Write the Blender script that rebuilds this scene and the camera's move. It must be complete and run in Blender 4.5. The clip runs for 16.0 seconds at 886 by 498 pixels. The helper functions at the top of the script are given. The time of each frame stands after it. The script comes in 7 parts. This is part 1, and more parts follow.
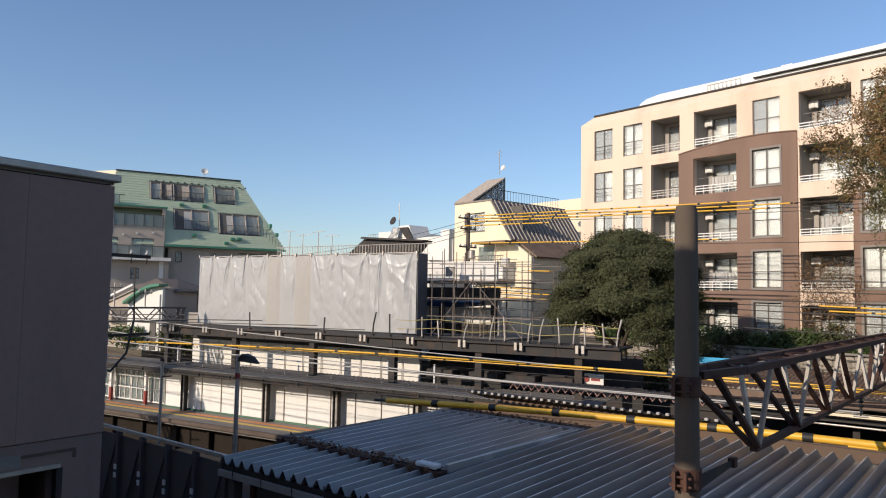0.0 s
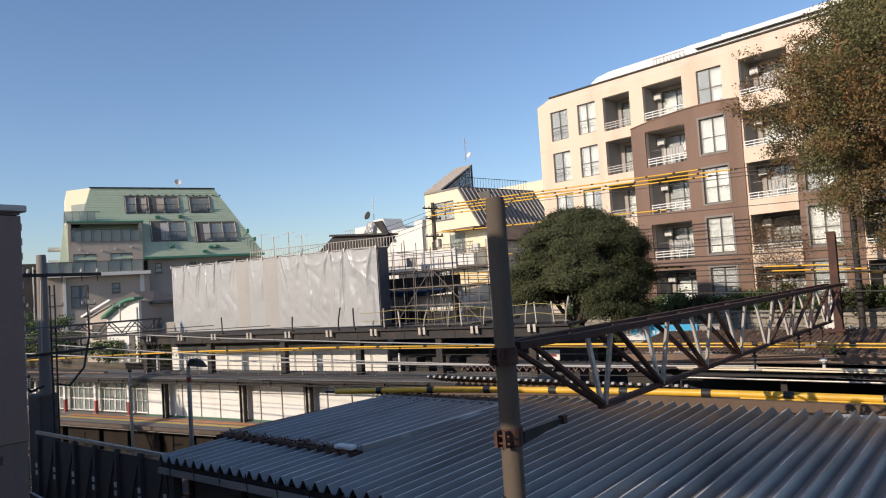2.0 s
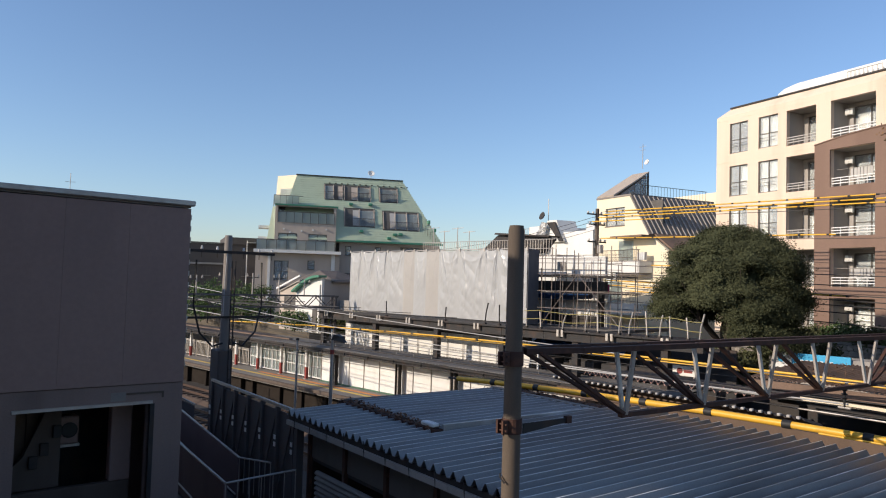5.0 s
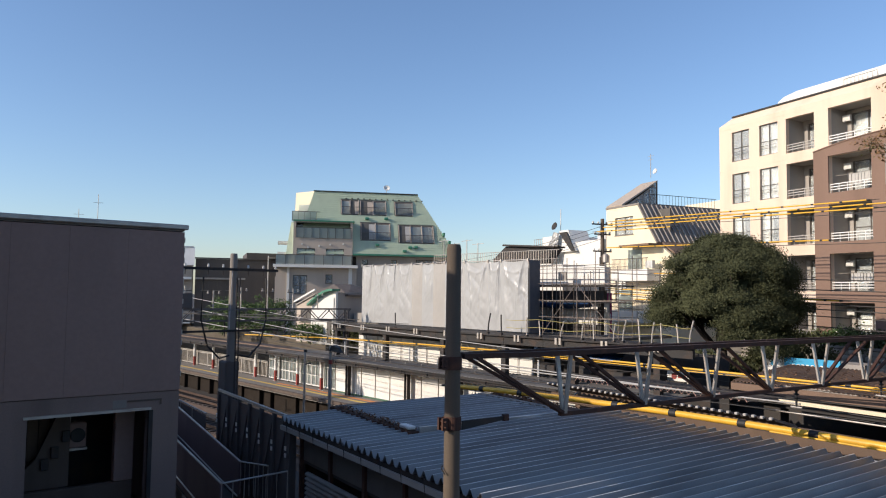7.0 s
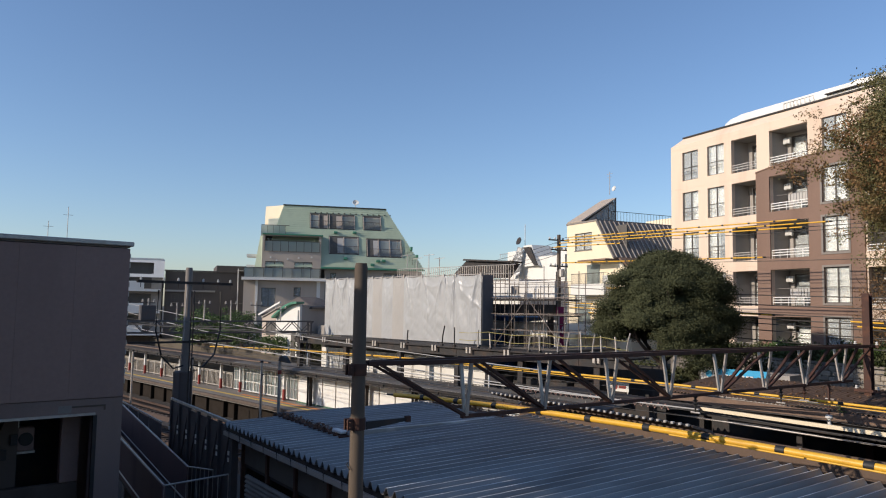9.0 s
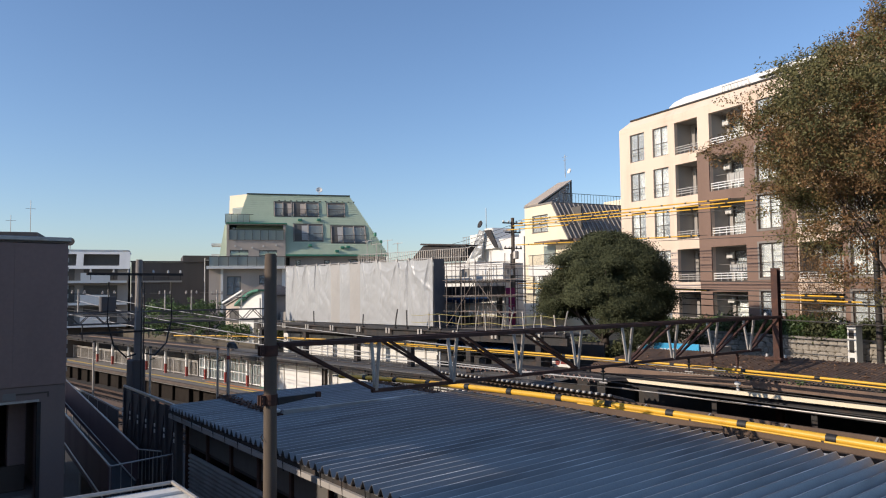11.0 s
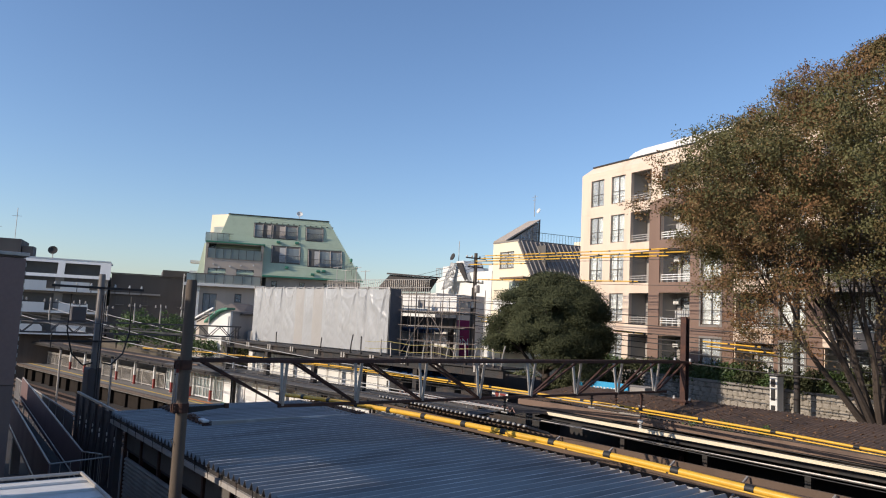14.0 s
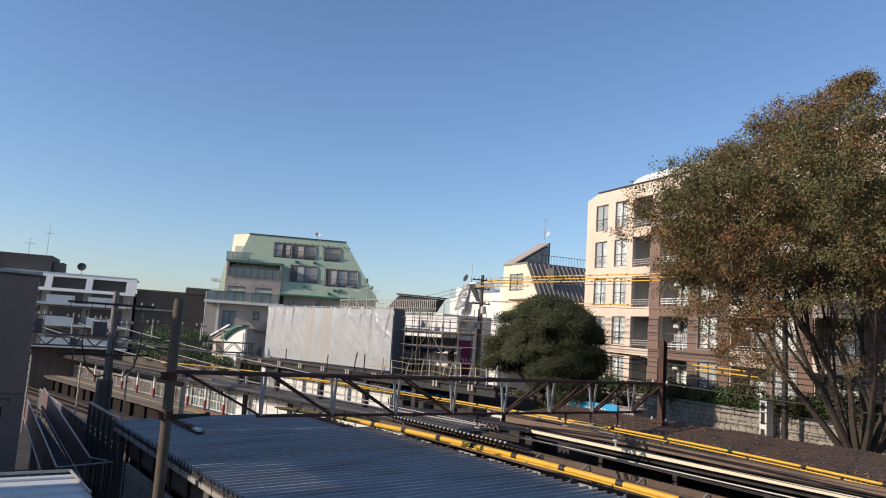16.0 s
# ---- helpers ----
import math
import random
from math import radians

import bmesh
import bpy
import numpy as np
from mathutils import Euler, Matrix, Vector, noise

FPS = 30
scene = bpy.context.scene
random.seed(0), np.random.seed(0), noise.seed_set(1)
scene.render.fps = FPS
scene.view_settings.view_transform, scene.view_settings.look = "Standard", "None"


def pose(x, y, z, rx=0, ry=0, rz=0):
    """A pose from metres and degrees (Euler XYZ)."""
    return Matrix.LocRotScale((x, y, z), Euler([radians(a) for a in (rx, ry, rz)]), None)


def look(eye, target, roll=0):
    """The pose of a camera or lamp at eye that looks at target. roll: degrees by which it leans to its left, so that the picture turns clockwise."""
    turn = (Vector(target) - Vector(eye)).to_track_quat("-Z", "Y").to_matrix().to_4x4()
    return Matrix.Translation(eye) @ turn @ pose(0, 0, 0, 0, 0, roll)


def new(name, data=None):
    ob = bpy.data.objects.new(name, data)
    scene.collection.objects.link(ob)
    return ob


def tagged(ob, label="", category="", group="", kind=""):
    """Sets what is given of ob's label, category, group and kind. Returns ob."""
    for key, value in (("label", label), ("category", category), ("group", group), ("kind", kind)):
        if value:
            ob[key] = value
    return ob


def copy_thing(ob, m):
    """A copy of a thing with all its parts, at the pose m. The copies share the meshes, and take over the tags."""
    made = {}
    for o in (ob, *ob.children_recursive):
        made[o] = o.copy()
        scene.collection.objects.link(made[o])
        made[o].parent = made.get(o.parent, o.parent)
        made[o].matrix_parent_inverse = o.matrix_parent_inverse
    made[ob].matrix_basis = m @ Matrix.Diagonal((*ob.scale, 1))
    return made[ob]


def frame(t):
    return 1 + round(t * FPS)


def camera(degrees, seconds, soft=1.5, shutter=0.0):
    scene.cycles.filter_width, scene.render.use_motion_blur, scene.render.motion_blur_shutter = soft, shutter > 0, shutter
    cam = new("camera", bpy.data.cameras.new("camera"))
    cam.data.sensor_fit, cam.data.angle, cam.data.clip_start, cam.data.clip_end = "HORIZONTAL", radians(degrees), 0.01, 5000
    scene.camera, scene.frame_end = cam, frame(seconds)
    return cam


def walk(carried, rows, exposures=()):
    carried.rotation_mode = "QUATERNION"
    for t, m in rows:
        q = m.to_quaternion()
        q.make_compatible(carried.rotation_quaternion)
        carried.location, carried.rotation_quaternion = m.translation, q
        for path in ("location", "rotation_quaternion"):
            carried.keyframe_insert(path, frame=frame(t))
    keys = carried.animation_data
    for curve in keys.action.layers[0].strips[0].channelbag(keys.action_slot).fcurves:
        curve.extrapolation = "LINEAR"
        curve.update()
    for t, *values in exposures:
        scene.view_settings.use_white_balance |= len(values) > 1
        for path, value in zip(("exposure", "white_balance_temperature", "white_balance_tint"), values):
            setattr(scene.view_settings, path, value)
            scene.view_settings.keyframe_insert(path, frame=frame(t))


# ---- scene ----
cam = camera(62.7, 16.0, soft=1.1)
PATH = [
    (0, (-0.698, 0.663, 6.843), (-1.02, 2.633, 6.975), 1.0),
    (0.5, (-0.208, 0.528, 6.814), (-0.587, 2.488, 6.947), -2.4),
    (1, (0.334, 0.33, 6.841), (0.001, 2.297, 6.981), -1.2),
    (1.5, (0.822, 0.033, 6.857), (0.525, 2.009, 6.941), -1.3),
    (2, (1.414, -0.074, 6.846), (1.1, 1.899, 6.945), -3.7),
    (2.5, (1.905, -0.366, 6.85), (1.67, 1.618, 6.952), -0.0),
    (3, (2.421, -0.588, 6.874), (1.983, 1.362, 6.955), -0.8),
    (3.5, (2.869, -0.725, 6.942), (2.27, 1.181, 7.034), -0.7),
    (4, (3.317, -0.951, 6.971), (2.588, 0.907, 7.094), -1.0),
    (6.5, (5.482, -1.82, 7.037), (4.588, -0.032, 7.1), 3.5),
    (7, (5.978, -1.992, 7.061), (5.084, -0.208, 7.185), 0.7),
    (7.5, (6.417, -2.126, 7.077), (5.536, -0.341, 7.271), 0.5),
    (8, (6.886, -2.381, 7.083), (6.023, -0.587, 7.269), -1.0),
    (8.5, (7.323, -2.486, 7.06), (6.439, -0.699, 7.207), -0.6),
    (9, (7.844, -2.706, 7.095), (7.0, -0.901, 7.255), 0.9),
    (9.5, (8.337, -2.905, 7.092), (7.59, -1.057, 7.256), 0.0),
    (12, (10.875, -3.601, 7.134), (9.952, -1.829, 7.223), -1.4),
    (12.5, (11.383, -3.815, 7.173), (10.386, -2.084, 7.27), -1.5),
    (13, (11.85, -3.971, 7.192), (10.902, -2.212, 7.284), -0.4),
    (13.5, (12.419, -4.265, 7.25), (11.643, -2.428, 7.399), 1.7),
    (14, (12.736, -4.492, 7.254), (11.962, -2.657, 7.446), 2.7),
    (14.5, (13.302, -4.662, 7.216), (12.542, -2.824, 7.427), 2.0),
    (15, (13.816, -4.794, 7.252), (13.068, -2.95, 7.454), 2.4),
    (15.5, (14.475, -5.11, 7.347), (13.721, -3.269, 7.551), 2.3),
    (16, (14.907, -5.28, 7.331), (14.06, -3.484, 7.573), 3.6),
]
walk(cam, [(t, look(eye, target, roll)) for t, eye, target, roll in PATH], exposures=[(0.0, -0.06, 6200, 15), (4.0, -0.03, 6150, 15), (6.5, 0.13, 6100, 15), (7.0, 0.11, 6100, 15), (8.0, -0.14, 6050, 15), (9.5, -0.10, 6050, 15), (12.0, 0.02, 6000, 15), (14.5, 0.0, 6000, 15), (16.0, -0.04, 6000, 15)])

# ---- world and sun ----
SUN_EL, SUN_AZ = 22.5, math.atan2(-0.68, -0.73)   # azimuth measured from +y towards +x
world = bpy.data.worlds.new("world")
scene.world = world
world.use_nodes = True
wn, wl = world.node_tree.nodes, world.node_tree.links
sky = wn.new("ShaderNodeTexSky")
sky.sky_type = 'NISHITA'
sky.sun_disc = False
sky.sun_elevation = radians(SUN_EL)
sky.sun_rotation = SUN_AZ
sky.air_density, sky.dust_density, sky.ozone_density = 1.05, 0.6, 3.1
wl.new(sky.outputs["Color"], wn["Background"].inputs["Color"])
wn["Background"].inputs["Strength"].default_value = 0.15
sun_dir = Vector((math.sin(SUN_AZ) * math.cos(radians(SUN_EL)), math.cos(SUN_AZ) * math.cos(radians(SUN_EL)), math.sin(radians(SUN_EL))))
sun_data = bpy.data.lights.new("sun", 'SUN')
sun_data.energy, sun_data.angle, sun_data.color = 4.3, radians(0.53), (1.0, 0.85, 0.64)
sun = new("sun", sun_data)
sun.matrix_world = look(tuple(sun_dir * 80), (0, 0, 0))

# ---- mesh building helpers ----
class Bld:
    """Collects vertices and faces of one mesh."""
    def __init__(self):
        self.v, self.f = [], []

    def add(self, verts, faces):
        n = len(self.v)
        self.v += [tuple(p) for p in verts]
        self.f += [tuple(i + n for i in f) for f in faces]
        return self

    def box(self, x0, y0, z0, x1, y1, z1, m=None, ch=0.0):
        xs, ys, zs = sorted((x0, x1)), sorted((y0, y1)), sorted((z0, z1))
        if ch > 0:
            ch = min(ch, 0.45 * min(xs[1] - xs[0], ys[1] - ys[0], zs[1] - zs[0]))
            bm = bmesh.new()
            bmesh.ops.create_cube(bm, size=1.0)
            for v in bm.verts:
                v.co = (xs[0] if v.co.x < 0 else xs[1], ys[0] if v.co.y < 0 else ys[1], zs[0] if v.co.z < 0 else zs[1])
            bmesh.ops.bevel(bm, geom=bm.edges[:], offset=ch, segments=1, affect='EDGES')
            bm.verts.index_update()
            vs = [v.co.copy() for v in bm.verts]
            fs = [tuple(v.index for v in f.verts) for f in bm.faces]
            bm.free()
        else:
            vs = [Vector((x, y, z)) for z in zs for y in ys for x in xs]
            fs = [(0, 2, 3, 1), (4, 5, 7, 6), (0, 1, 5, 4), (2, 6, 7, 3), (0, 4, 6, 2), (1, 3, 7, 5)]
        return self.add([m @ p for p in vs] if m else vs, fs)

    def bar(self, p, q, w, h=None, roll=0.0):
        """A square bar from p to q."""
        p, q = Vector(p), Vector(q)
        h = h or w
        d = q - p
        m = Matrix.Translation(p) @ d.to_track_quat('Z', 'Y').to_matrix().to_4x4() @ Matrix.Rotation(roll, 4, 'Z')
        return self.box(-w / 2, -h / 2, 0, w / 2, h / 2, d.length, m)

    def rod(self, p, q, r, n=8, r2=None, caps=True):
        return self.tube([p, q], [r, r if r2 is None else r2], n, caps)

    def tube(self, pts, r, n=8, caps=True):
        pts = [Vector(p) for p in pts]
        rs = list(r) if isinstance(r, (list, tuple)) else [r] * len(pts)
        base = len(self.v)
        for i, p in enumerate(pts):
            d = (pts[min(i + 1, len(pts) - 1)] - pts[max(i - 1, 0)]).normalized()
            qt = d.to_track_quat('Z', 'Y')
            for k in range(n):
                a = 2 * math.pi * k / n
                self.v.append(tuple(p + qt @ Vector((math.cos(a) * rs[i], math.sin(a) * rs[i], 0))))
        for i in range(len(pts) - 1):
            for k in range(n):
                a, b = base + i * n + k, base + i * n + (k + 1) % n
                self.f.append((a, b, b + n, a + n))
        if caps:
            self.f.append(tuple(base + k for k in reversed(range(n))))
            self.f.append(tuple(base + (len(pts) - 1) * n + k for k in range(n)))
        return self

    def lathe(self, prof, n=12, m=None):
        """Profile of (radius, height) turned about z."""
        base = len(self.v)
        for r, z in prof:
            for k in range(n):
                a = 2 * math.pi * k / n
                p = Vector((r * math.cos(a), r * math.sin(a), z))
                self.v.append(tuple(m @ p if m else p))
        for i in range(len(prof) - 1):
            for k in range(n):
                a, b = base + i * n + k, base + i * n + (k + 1) % n
                self.f.append((a, b, b + n, a + n))
        self.f.append(tuple(base + k for k in reversed(range(n))))
        self.f.append(tuple(base + (len(prof) - 1) * n + k for k in range(n)))
        return self

    def prism(self, poly, d, m=None):
        """A flat polygon of 3D points pushed along d."""
        p = [Vector(q) for q in poly]
        q = [a + Vector(d) for a in p]
        n = len(p)
        vs = p + q
        fs = [tuple(reversed(range(n))), tuple(range(n, 2 * n))] + [(i, (i + 1) % n, (i + 1) % n + n, i + n) for i in range(n)]
        return self.add([m @ a for a in vs] if m else vs, fs)

    def wave_sheet(self, x0, x1, y0, y1, z0, z1, pitch, amp, thick=0.012, sharp=False):
        """Corrugated sheet: waves across x, ridges along y, height z0 at y0 to z1 at y1."""
        n = max(2, int(round((x1 - x0) / pitch)))
        prof = []
        if sharp:
            for i in range(n):
                for f, h in ((0.0, 0), (0.17, 0.03), (0.45, 1), (0.55, 1), (0.83, 0.03)):
                    prof.append((x0 + (i + f) * pitch, h * amp))
            prof.append((x0 + n * pitch, 0))
        else:
            for i in range(n * 6 + 1):
                prof.append((x0 + i * pitch / 6, amp * 0.5 * (1 - math.cos(2 * math.pi * i / 6))))
        base, k = len(self.v), len(prof)
        for x, h in prof:
            self.v += [(x, y0, z0 + h), (x, y1, z1 + h), (x, y0, z0 + h - thick), (x, y1, z1 + h - thick)]
        for i in range(k - 1):
            a, b = base + 4 * i, base + 4 * (i + 1)
            self.f += [(a, b, b + 1, a + 1), (a + 2, a + 3, b + 3, b + 2), (a, a + 2, b + 2, b), (a + 1, b + 1, b + 3, a + 3)]
        return self

    def mesh(self, name, smooth=False):
        me = bpy.data.meshes.new(name)
        me.from_pydata(self.v, [], self.f)
        bm = bmesh.new()
        bm.from_mesh(me)
        bmesh.ops.recalc_face_normals(bm, faces=bm.faces[:])
        bm.to_mesh(me)
        bm.free()
        if smooth:
            me.polygons.foreach_set("use_smooth", [True] * len(me.polygons))
            me.set_sharp_from_angle(angle=radians(40))
        me.update()
        return me


def part(name, b, mat, parent=None, label="", m=None, smooth=False):
    """One mesh object, under a thing or a part, or at the top level."""
    me = b if isinstance(b, bpy.types.Mesh) else b.mesh(name, smooth)
    if mat and not me.materials:
        me.materials.append(mat)
    ob = new(name, me)
    ob.parent = parent
    if m is not None:
        ob.matrix_local = m
    if label:
        ob["label"] = label
    return ob


def thing(name, m, label, category, group="", kind=""):
    ob = new(name)
    ob.empty_display_size = 0.2
    ob.matrix_world = m
    return tagged(ob, label, category, group, kind)


def solid(name, b, mat, label, category="", group="", kind="", m=None, smooth=False):
    return tagged(part(name, b, mat, None, "", m, smooth), label, category, group, kind)


# frames of reference: the station's own axes, the far platform's axes, the street grid of the apartments
ST = Matrix.Rotation(radians(-29.87), 4, 'Z')
PL = Matrix.Translation((-16.96, 34.82, 0)) @ Matrix.Rotation(radians(-21.4), 4, 'Z')


def at(m, x, y, z=0.0, turn=0.0):
    return m @ Matrix.Translation((x, y, z)) @ Matrix.Rotation(radians(turn), 4, 'Z')


# ---- materials ----
def surface(name, col, col2=None, rough=0.7, metal=0.0, scale=3.0, fine=60.0, bump=0.15, stain=0.25, stain_col=None, streak=False,
            spec=0.5, vary=0.0, fine_amt=0.25):
    """A surface with broad stains, fine grain and relief. streak: stains drawn out downwards."""
    m = bpy.data.materials.new(name)
    m.use_nodes = True
    nt = m.node_tree
    n, l = nt.nodes, nt.links
    b = n["Principled BSDF"]
    b.inputs["Metallic"].default_value = metal
    b.inputs["Specular IOR Level"].default_value = spec
    tc = n.new("ShaderNodeTexCoord")
    mp = n.new("ShaderNodeMapping")
    l.new(tc.outputs["Object"], mp.inputs["Vector"])
    if streak:
        mp.inputs["Scale"].default_value = streak if isinstance(streak, tuple) else (1, 1, 0.12)
    big = n.new("ShaderNodeTexNoise")
    big.inputs["Scale"].default_value = scale
    big.inputs["Detail"].default_value = 6
    l.new(mp.outputs["Vector"], big.inputs["Vector"])
    small = n.new("ShaderNodeTexNoise")
    small.inputs["Scale"].default_value = fine
    small.inputs["Detail"].default_value = 4
    l.new(tc.outputs["Object"], small.inputs["Vector"])
    c1 = n.new("ShaderNodeMixRGB")
    c1.inputs[1].default_value = (*col, 1)
    c1.inputs[2].default_value = (*(col2 or tuple(c * 0.8 for c in col)), 1)
    l.new(small.outputs["Fac"], c1.inputs[0])
    ramp = n.new("ShaderNodeValToRGB")
    ramp.color_ramp.elements[0].position, ramp.color_ramp.elements[1].position = 0.48, 0.72
    l.new(big.outputs["Fac"], ramp.inputs[0])
    mul = n.new("ShaderNodeMath")
    mul.operation = 'MULTIPLY'
    mul.inputs[1].default_value = stain
    l.new(ramp.outputs["Color"], mul.inputs[0])
    c2 = n.new("ShaderNodeMixRGB")
    c2.inputs[2].default_value = (*(stain_col or tuple(c * 0.45 for c in col)), 1)
    l.new(mul.outputs[0], c2.inputs[0])
    l.new(c1.outputs[0], c2.inputs[1])
    out = c2.outputs[0]
    if vary > 0:
        oi = n.new("ShaderNodeObjectInfo")
        geo = n.new("ShaderNodeNewGeometry")
        ad = n.new("ShaderNodeMath")
        ad.operation = 'ADD'
        l.new(oi.outputs["Random"], ad.inputs[0])
        l.new(geo.outputs["Random Per Island"], ad.inputs[1])
        mr = n.new("ShaderNodeMapRange")
        mr.inputs["From Max"].default_value = 2.0
        mr.inputs["To Min"].default_value, mr.inputs["To Max"].default_value = 1 - vary, 1 + vary
        l.new(ad.outputs[0], mr.inputs["Value"])
        hs = n.new("ShaderNodeHueSaturation")
        l.new(mr.outputs[0], hs.inputs["Value"])
        l.new(out, hs.inputs["Color"])
        out = hs.outputs["Color"]
    l.new(out, b.inputs["Base Color"])
    rr = n.new("ShaderNodeMapRange")
    rr.inputs["To Min"].default_value, rr.inputs["To Max"].default_value = max(0.02, rough - 0.12), min(1, rough + 0.12)
    l.new(big.outputs["Fac"], rr.inputs["Value"])
    l.new(rr.outputs[0], b.inputs["Roughness"])
    if bump > 0:
        bp = n.new("ShaderNodeBump")
        bp.inputs["Strength"].default_value = bump
        bp.inputs["Distance"].default_value = 0.01
        l.new(small.outputs["Fac"], bp.inputs["Height"])
        l.new(bp.outputs["Normal"], b.inputs["Normal"])
    return m


M = {}
M["cream"] = surface("cream_tile", (0.78, 0.625, 0.485), (0.69, 0.545, 0.415), 0.75, scale=0.7, fine=14, stain=0.42, stain_col=(0.50, 0.32, 0.21), streak=True)
M["brown_wall"] = surface("brown_tile", (0.245, 0.157, 0.115), (0.19, 0.122, 0.09), 0.85, scale=0.6, fine=14, stain=0.35, streak=True)
M["white_wall"] = surface("white_render", (0.78, 0.76, 0.70), (0.70, 0.68, 0.63), 0.7, scale=0.7, fine=20, stain=0.15, streak=True)
M["house_cream"] = surface("cream_render", (0.82, 0.72, 0.53), (0.76, 0.66, 0.47), 0.75, scale=0.6, fine=20, stain=0.12, streak=True)
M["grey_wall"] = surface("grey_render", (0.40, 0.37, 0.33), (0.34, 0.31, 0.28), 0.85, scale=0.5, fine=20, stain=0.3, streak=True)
M["concrete"] = surface("concrete", (0.28, 0.25, 0.22), (0.20, 0.18, 0.16), 0.88, scale=0.8, fine=30, stain=0.35, streak=True)
M["lb_wall"] = surface("dark_panel_wall", (0.335, 0.226, 0.19), (0.265, 0.18, 0.153), 0.8, scale=0.45, fine=9, stain=0.5, stain_col=(0.19, 0.133, 0.116), streak=(1, 1, 0.35), spec=0.3)
M["lb_base"] = surface("stained_concrete_base", (0.285, 0.205, 0.175), (0.205, 0.15, 0.127), 0.85, scale=0.9, fine=30, stain=0.5, stain_col=(0.12, 0.09, 0.076), streak=True)
M["green_tile"] = surface("green_metal_tile", (0.46, 0.53, 0.385), (0.40, 0.47, 0.335), 0.5, scale=1.2, fine=8, stain=0.2, bump=0.05)
M["green_trim"] = surface("green_trim", (0.06, 0.24, 0.15), None, 0.45, stain=0.2)
M["tarp"] = surface("white_mesh_sheet", (0.405, 0.405, 0.395), (0.375, 0.375, 0.365), 0.34, scale=0.5, fine=3, stain=0.10, spec=0.6, bump=0.03)
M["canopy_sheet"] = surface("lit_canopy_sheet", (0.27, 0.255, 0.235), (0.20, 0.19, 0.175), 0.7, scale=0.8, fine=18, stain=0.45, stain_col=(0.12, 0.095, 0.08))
# near-black colour stands in for the shade below the platform edge
M["under_shade"] = surface("shade_dark_underside", (0.034, 0.027, 0.022), (0.022, 0.018, 0.015), 0.95, scale=1.5, stain=0.4, spec=0.1)
M["tarp_plain"] = surface("beige_sheet", (0.395, 0.375, 0.345), (0.37, 0.35, 0.32), 0.55, scale=0.5, fine=3, stain=0.08, spec=0.35, bump=0.03)
M["moss"] = surface("mossy_concrete", (0.115, 0.078, 0.043), (0.03, 0.023, 0.016), 0.97, scale=14, fine=95, stain=0.6, stain_col=(0.26, 0.185, 0.11), bump=0.5, spec=0.04)
M["foil"] = surface("silver_sheet", (0.46, 0.46, 0.45), (0.34, 0.34, 0.335), 0.4, 0.35, scale=1.5, fine=6, stain=0.25)
M["dark_steel"] = surface("dark_steel", (0.034, 0.031, 0.03), (0.022, 0.021, 0.02), 0.75, 0.0, scale=2, stain=0.4, stain_col=(0.12, 0.07, 0.045))
M["rust_steel"] = surface("rusty_steel", (0.085, 0.040, 0.028), (0.055, 0.028, 0.021), 0.8, 0.15, scale=5, fine=80, stain=0.5, stain_col=(0.17, 0.075, 0.042))
M["galv"] = surface("galvanised_steel", (0.52, 0.48, 0.43), (0.43, 0.40, 0.36), 0.5, 0.55, scale=4, stain=0.35, stain_col=(0.25, 0.18, 0.13))
M["zinc_roof"] = surface("corrugated_zinc", (0.35, 0.345, 0.33), (0.25, 0.245, 0.235), 0.40, 0.55, scale=0.8, fine=30, stain=0.65, stain_col=(0.14, 0.12, 0.11), streak=(1.6, 0.35, 1.0))
M["old_roof"] = surface("old_brown_slate", (0.25, 0.165, 0.115), (0.14, 0.095, 0.07), 0.95, scale=0.9, fine=22, stain=0.75, stain_col=(0.085, 0.065, 0.055), bump=0.4)
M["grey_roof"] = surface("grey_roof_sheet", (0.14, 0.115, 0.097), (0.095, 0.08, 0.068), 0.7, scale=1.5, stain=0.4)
M["pole"] = surface("weathered_pole", (0.145, 0.112, 0.083), (0.098, 0.076, 0.056), 0.85, scale=3, fine=50, stain=0.45, streak=True)
M["yellow"] = surface("yellow_guard_sleeve", (0.80, 0.46, 0.035), (0.72, 0.40, 0.03), 0.45, scale=2.5, stain=0.3, stain_col=(0.35, 0.20, 0.04))
M["black"] = surface("black_rubber", (0.02, 0.02, 0.02), None, 0.6, stain=0.2)
M["wire"] = surface("dark_wire", (0.06, 0.055, 0.05), None, 0.6, stain=0.1, bump=0)
M["white_wire"] = surface("light_cable", (0.45, 0.44, 0.42), None, 0.5, stain=0.1, bump=0)
M["white_paint"] = surface("white_paint", (0.80, 0.79, 0.75), (0.74, 0.73, 0.69), 0.55, scale=1.2, stain=0.2, streak=True, stain_col=(0.45, 0.42, 0.37))
M["red_paint"] = surface("red_paint", (0.30, 0.045, 0.035), None, 0.5, stain=0.3)
M["platform"] = surface("platform_asphalt", (0.24, 0.22, 0.20), (0.19, 0.175, 0.16), 0.9, scale=1.0, stain=0.3)
M["orange_strip"] = surface("orange_strip", (0.62, 0.25, 0.08), (0.55, 0.22, 0.07), 0.8, stain=0.3)
M["yellow_strip"] = surface("yellow_tactile", (0.70, 0.50, 0.12), None, 0.8, stain=0.3)
M["ballast"] = surface("ballast", (0.115, 0.075, 0.052), (0.055, 0.037, 0.027), 0.95, scale=1.2, fine=9, stain=0.3, bump=0.9)
M["rail"] = surface("rail_steel", (0.14, 0.09, 0.065), (0.10, 0.065, 0.05), 0.5, 0.6, stain=0.4)
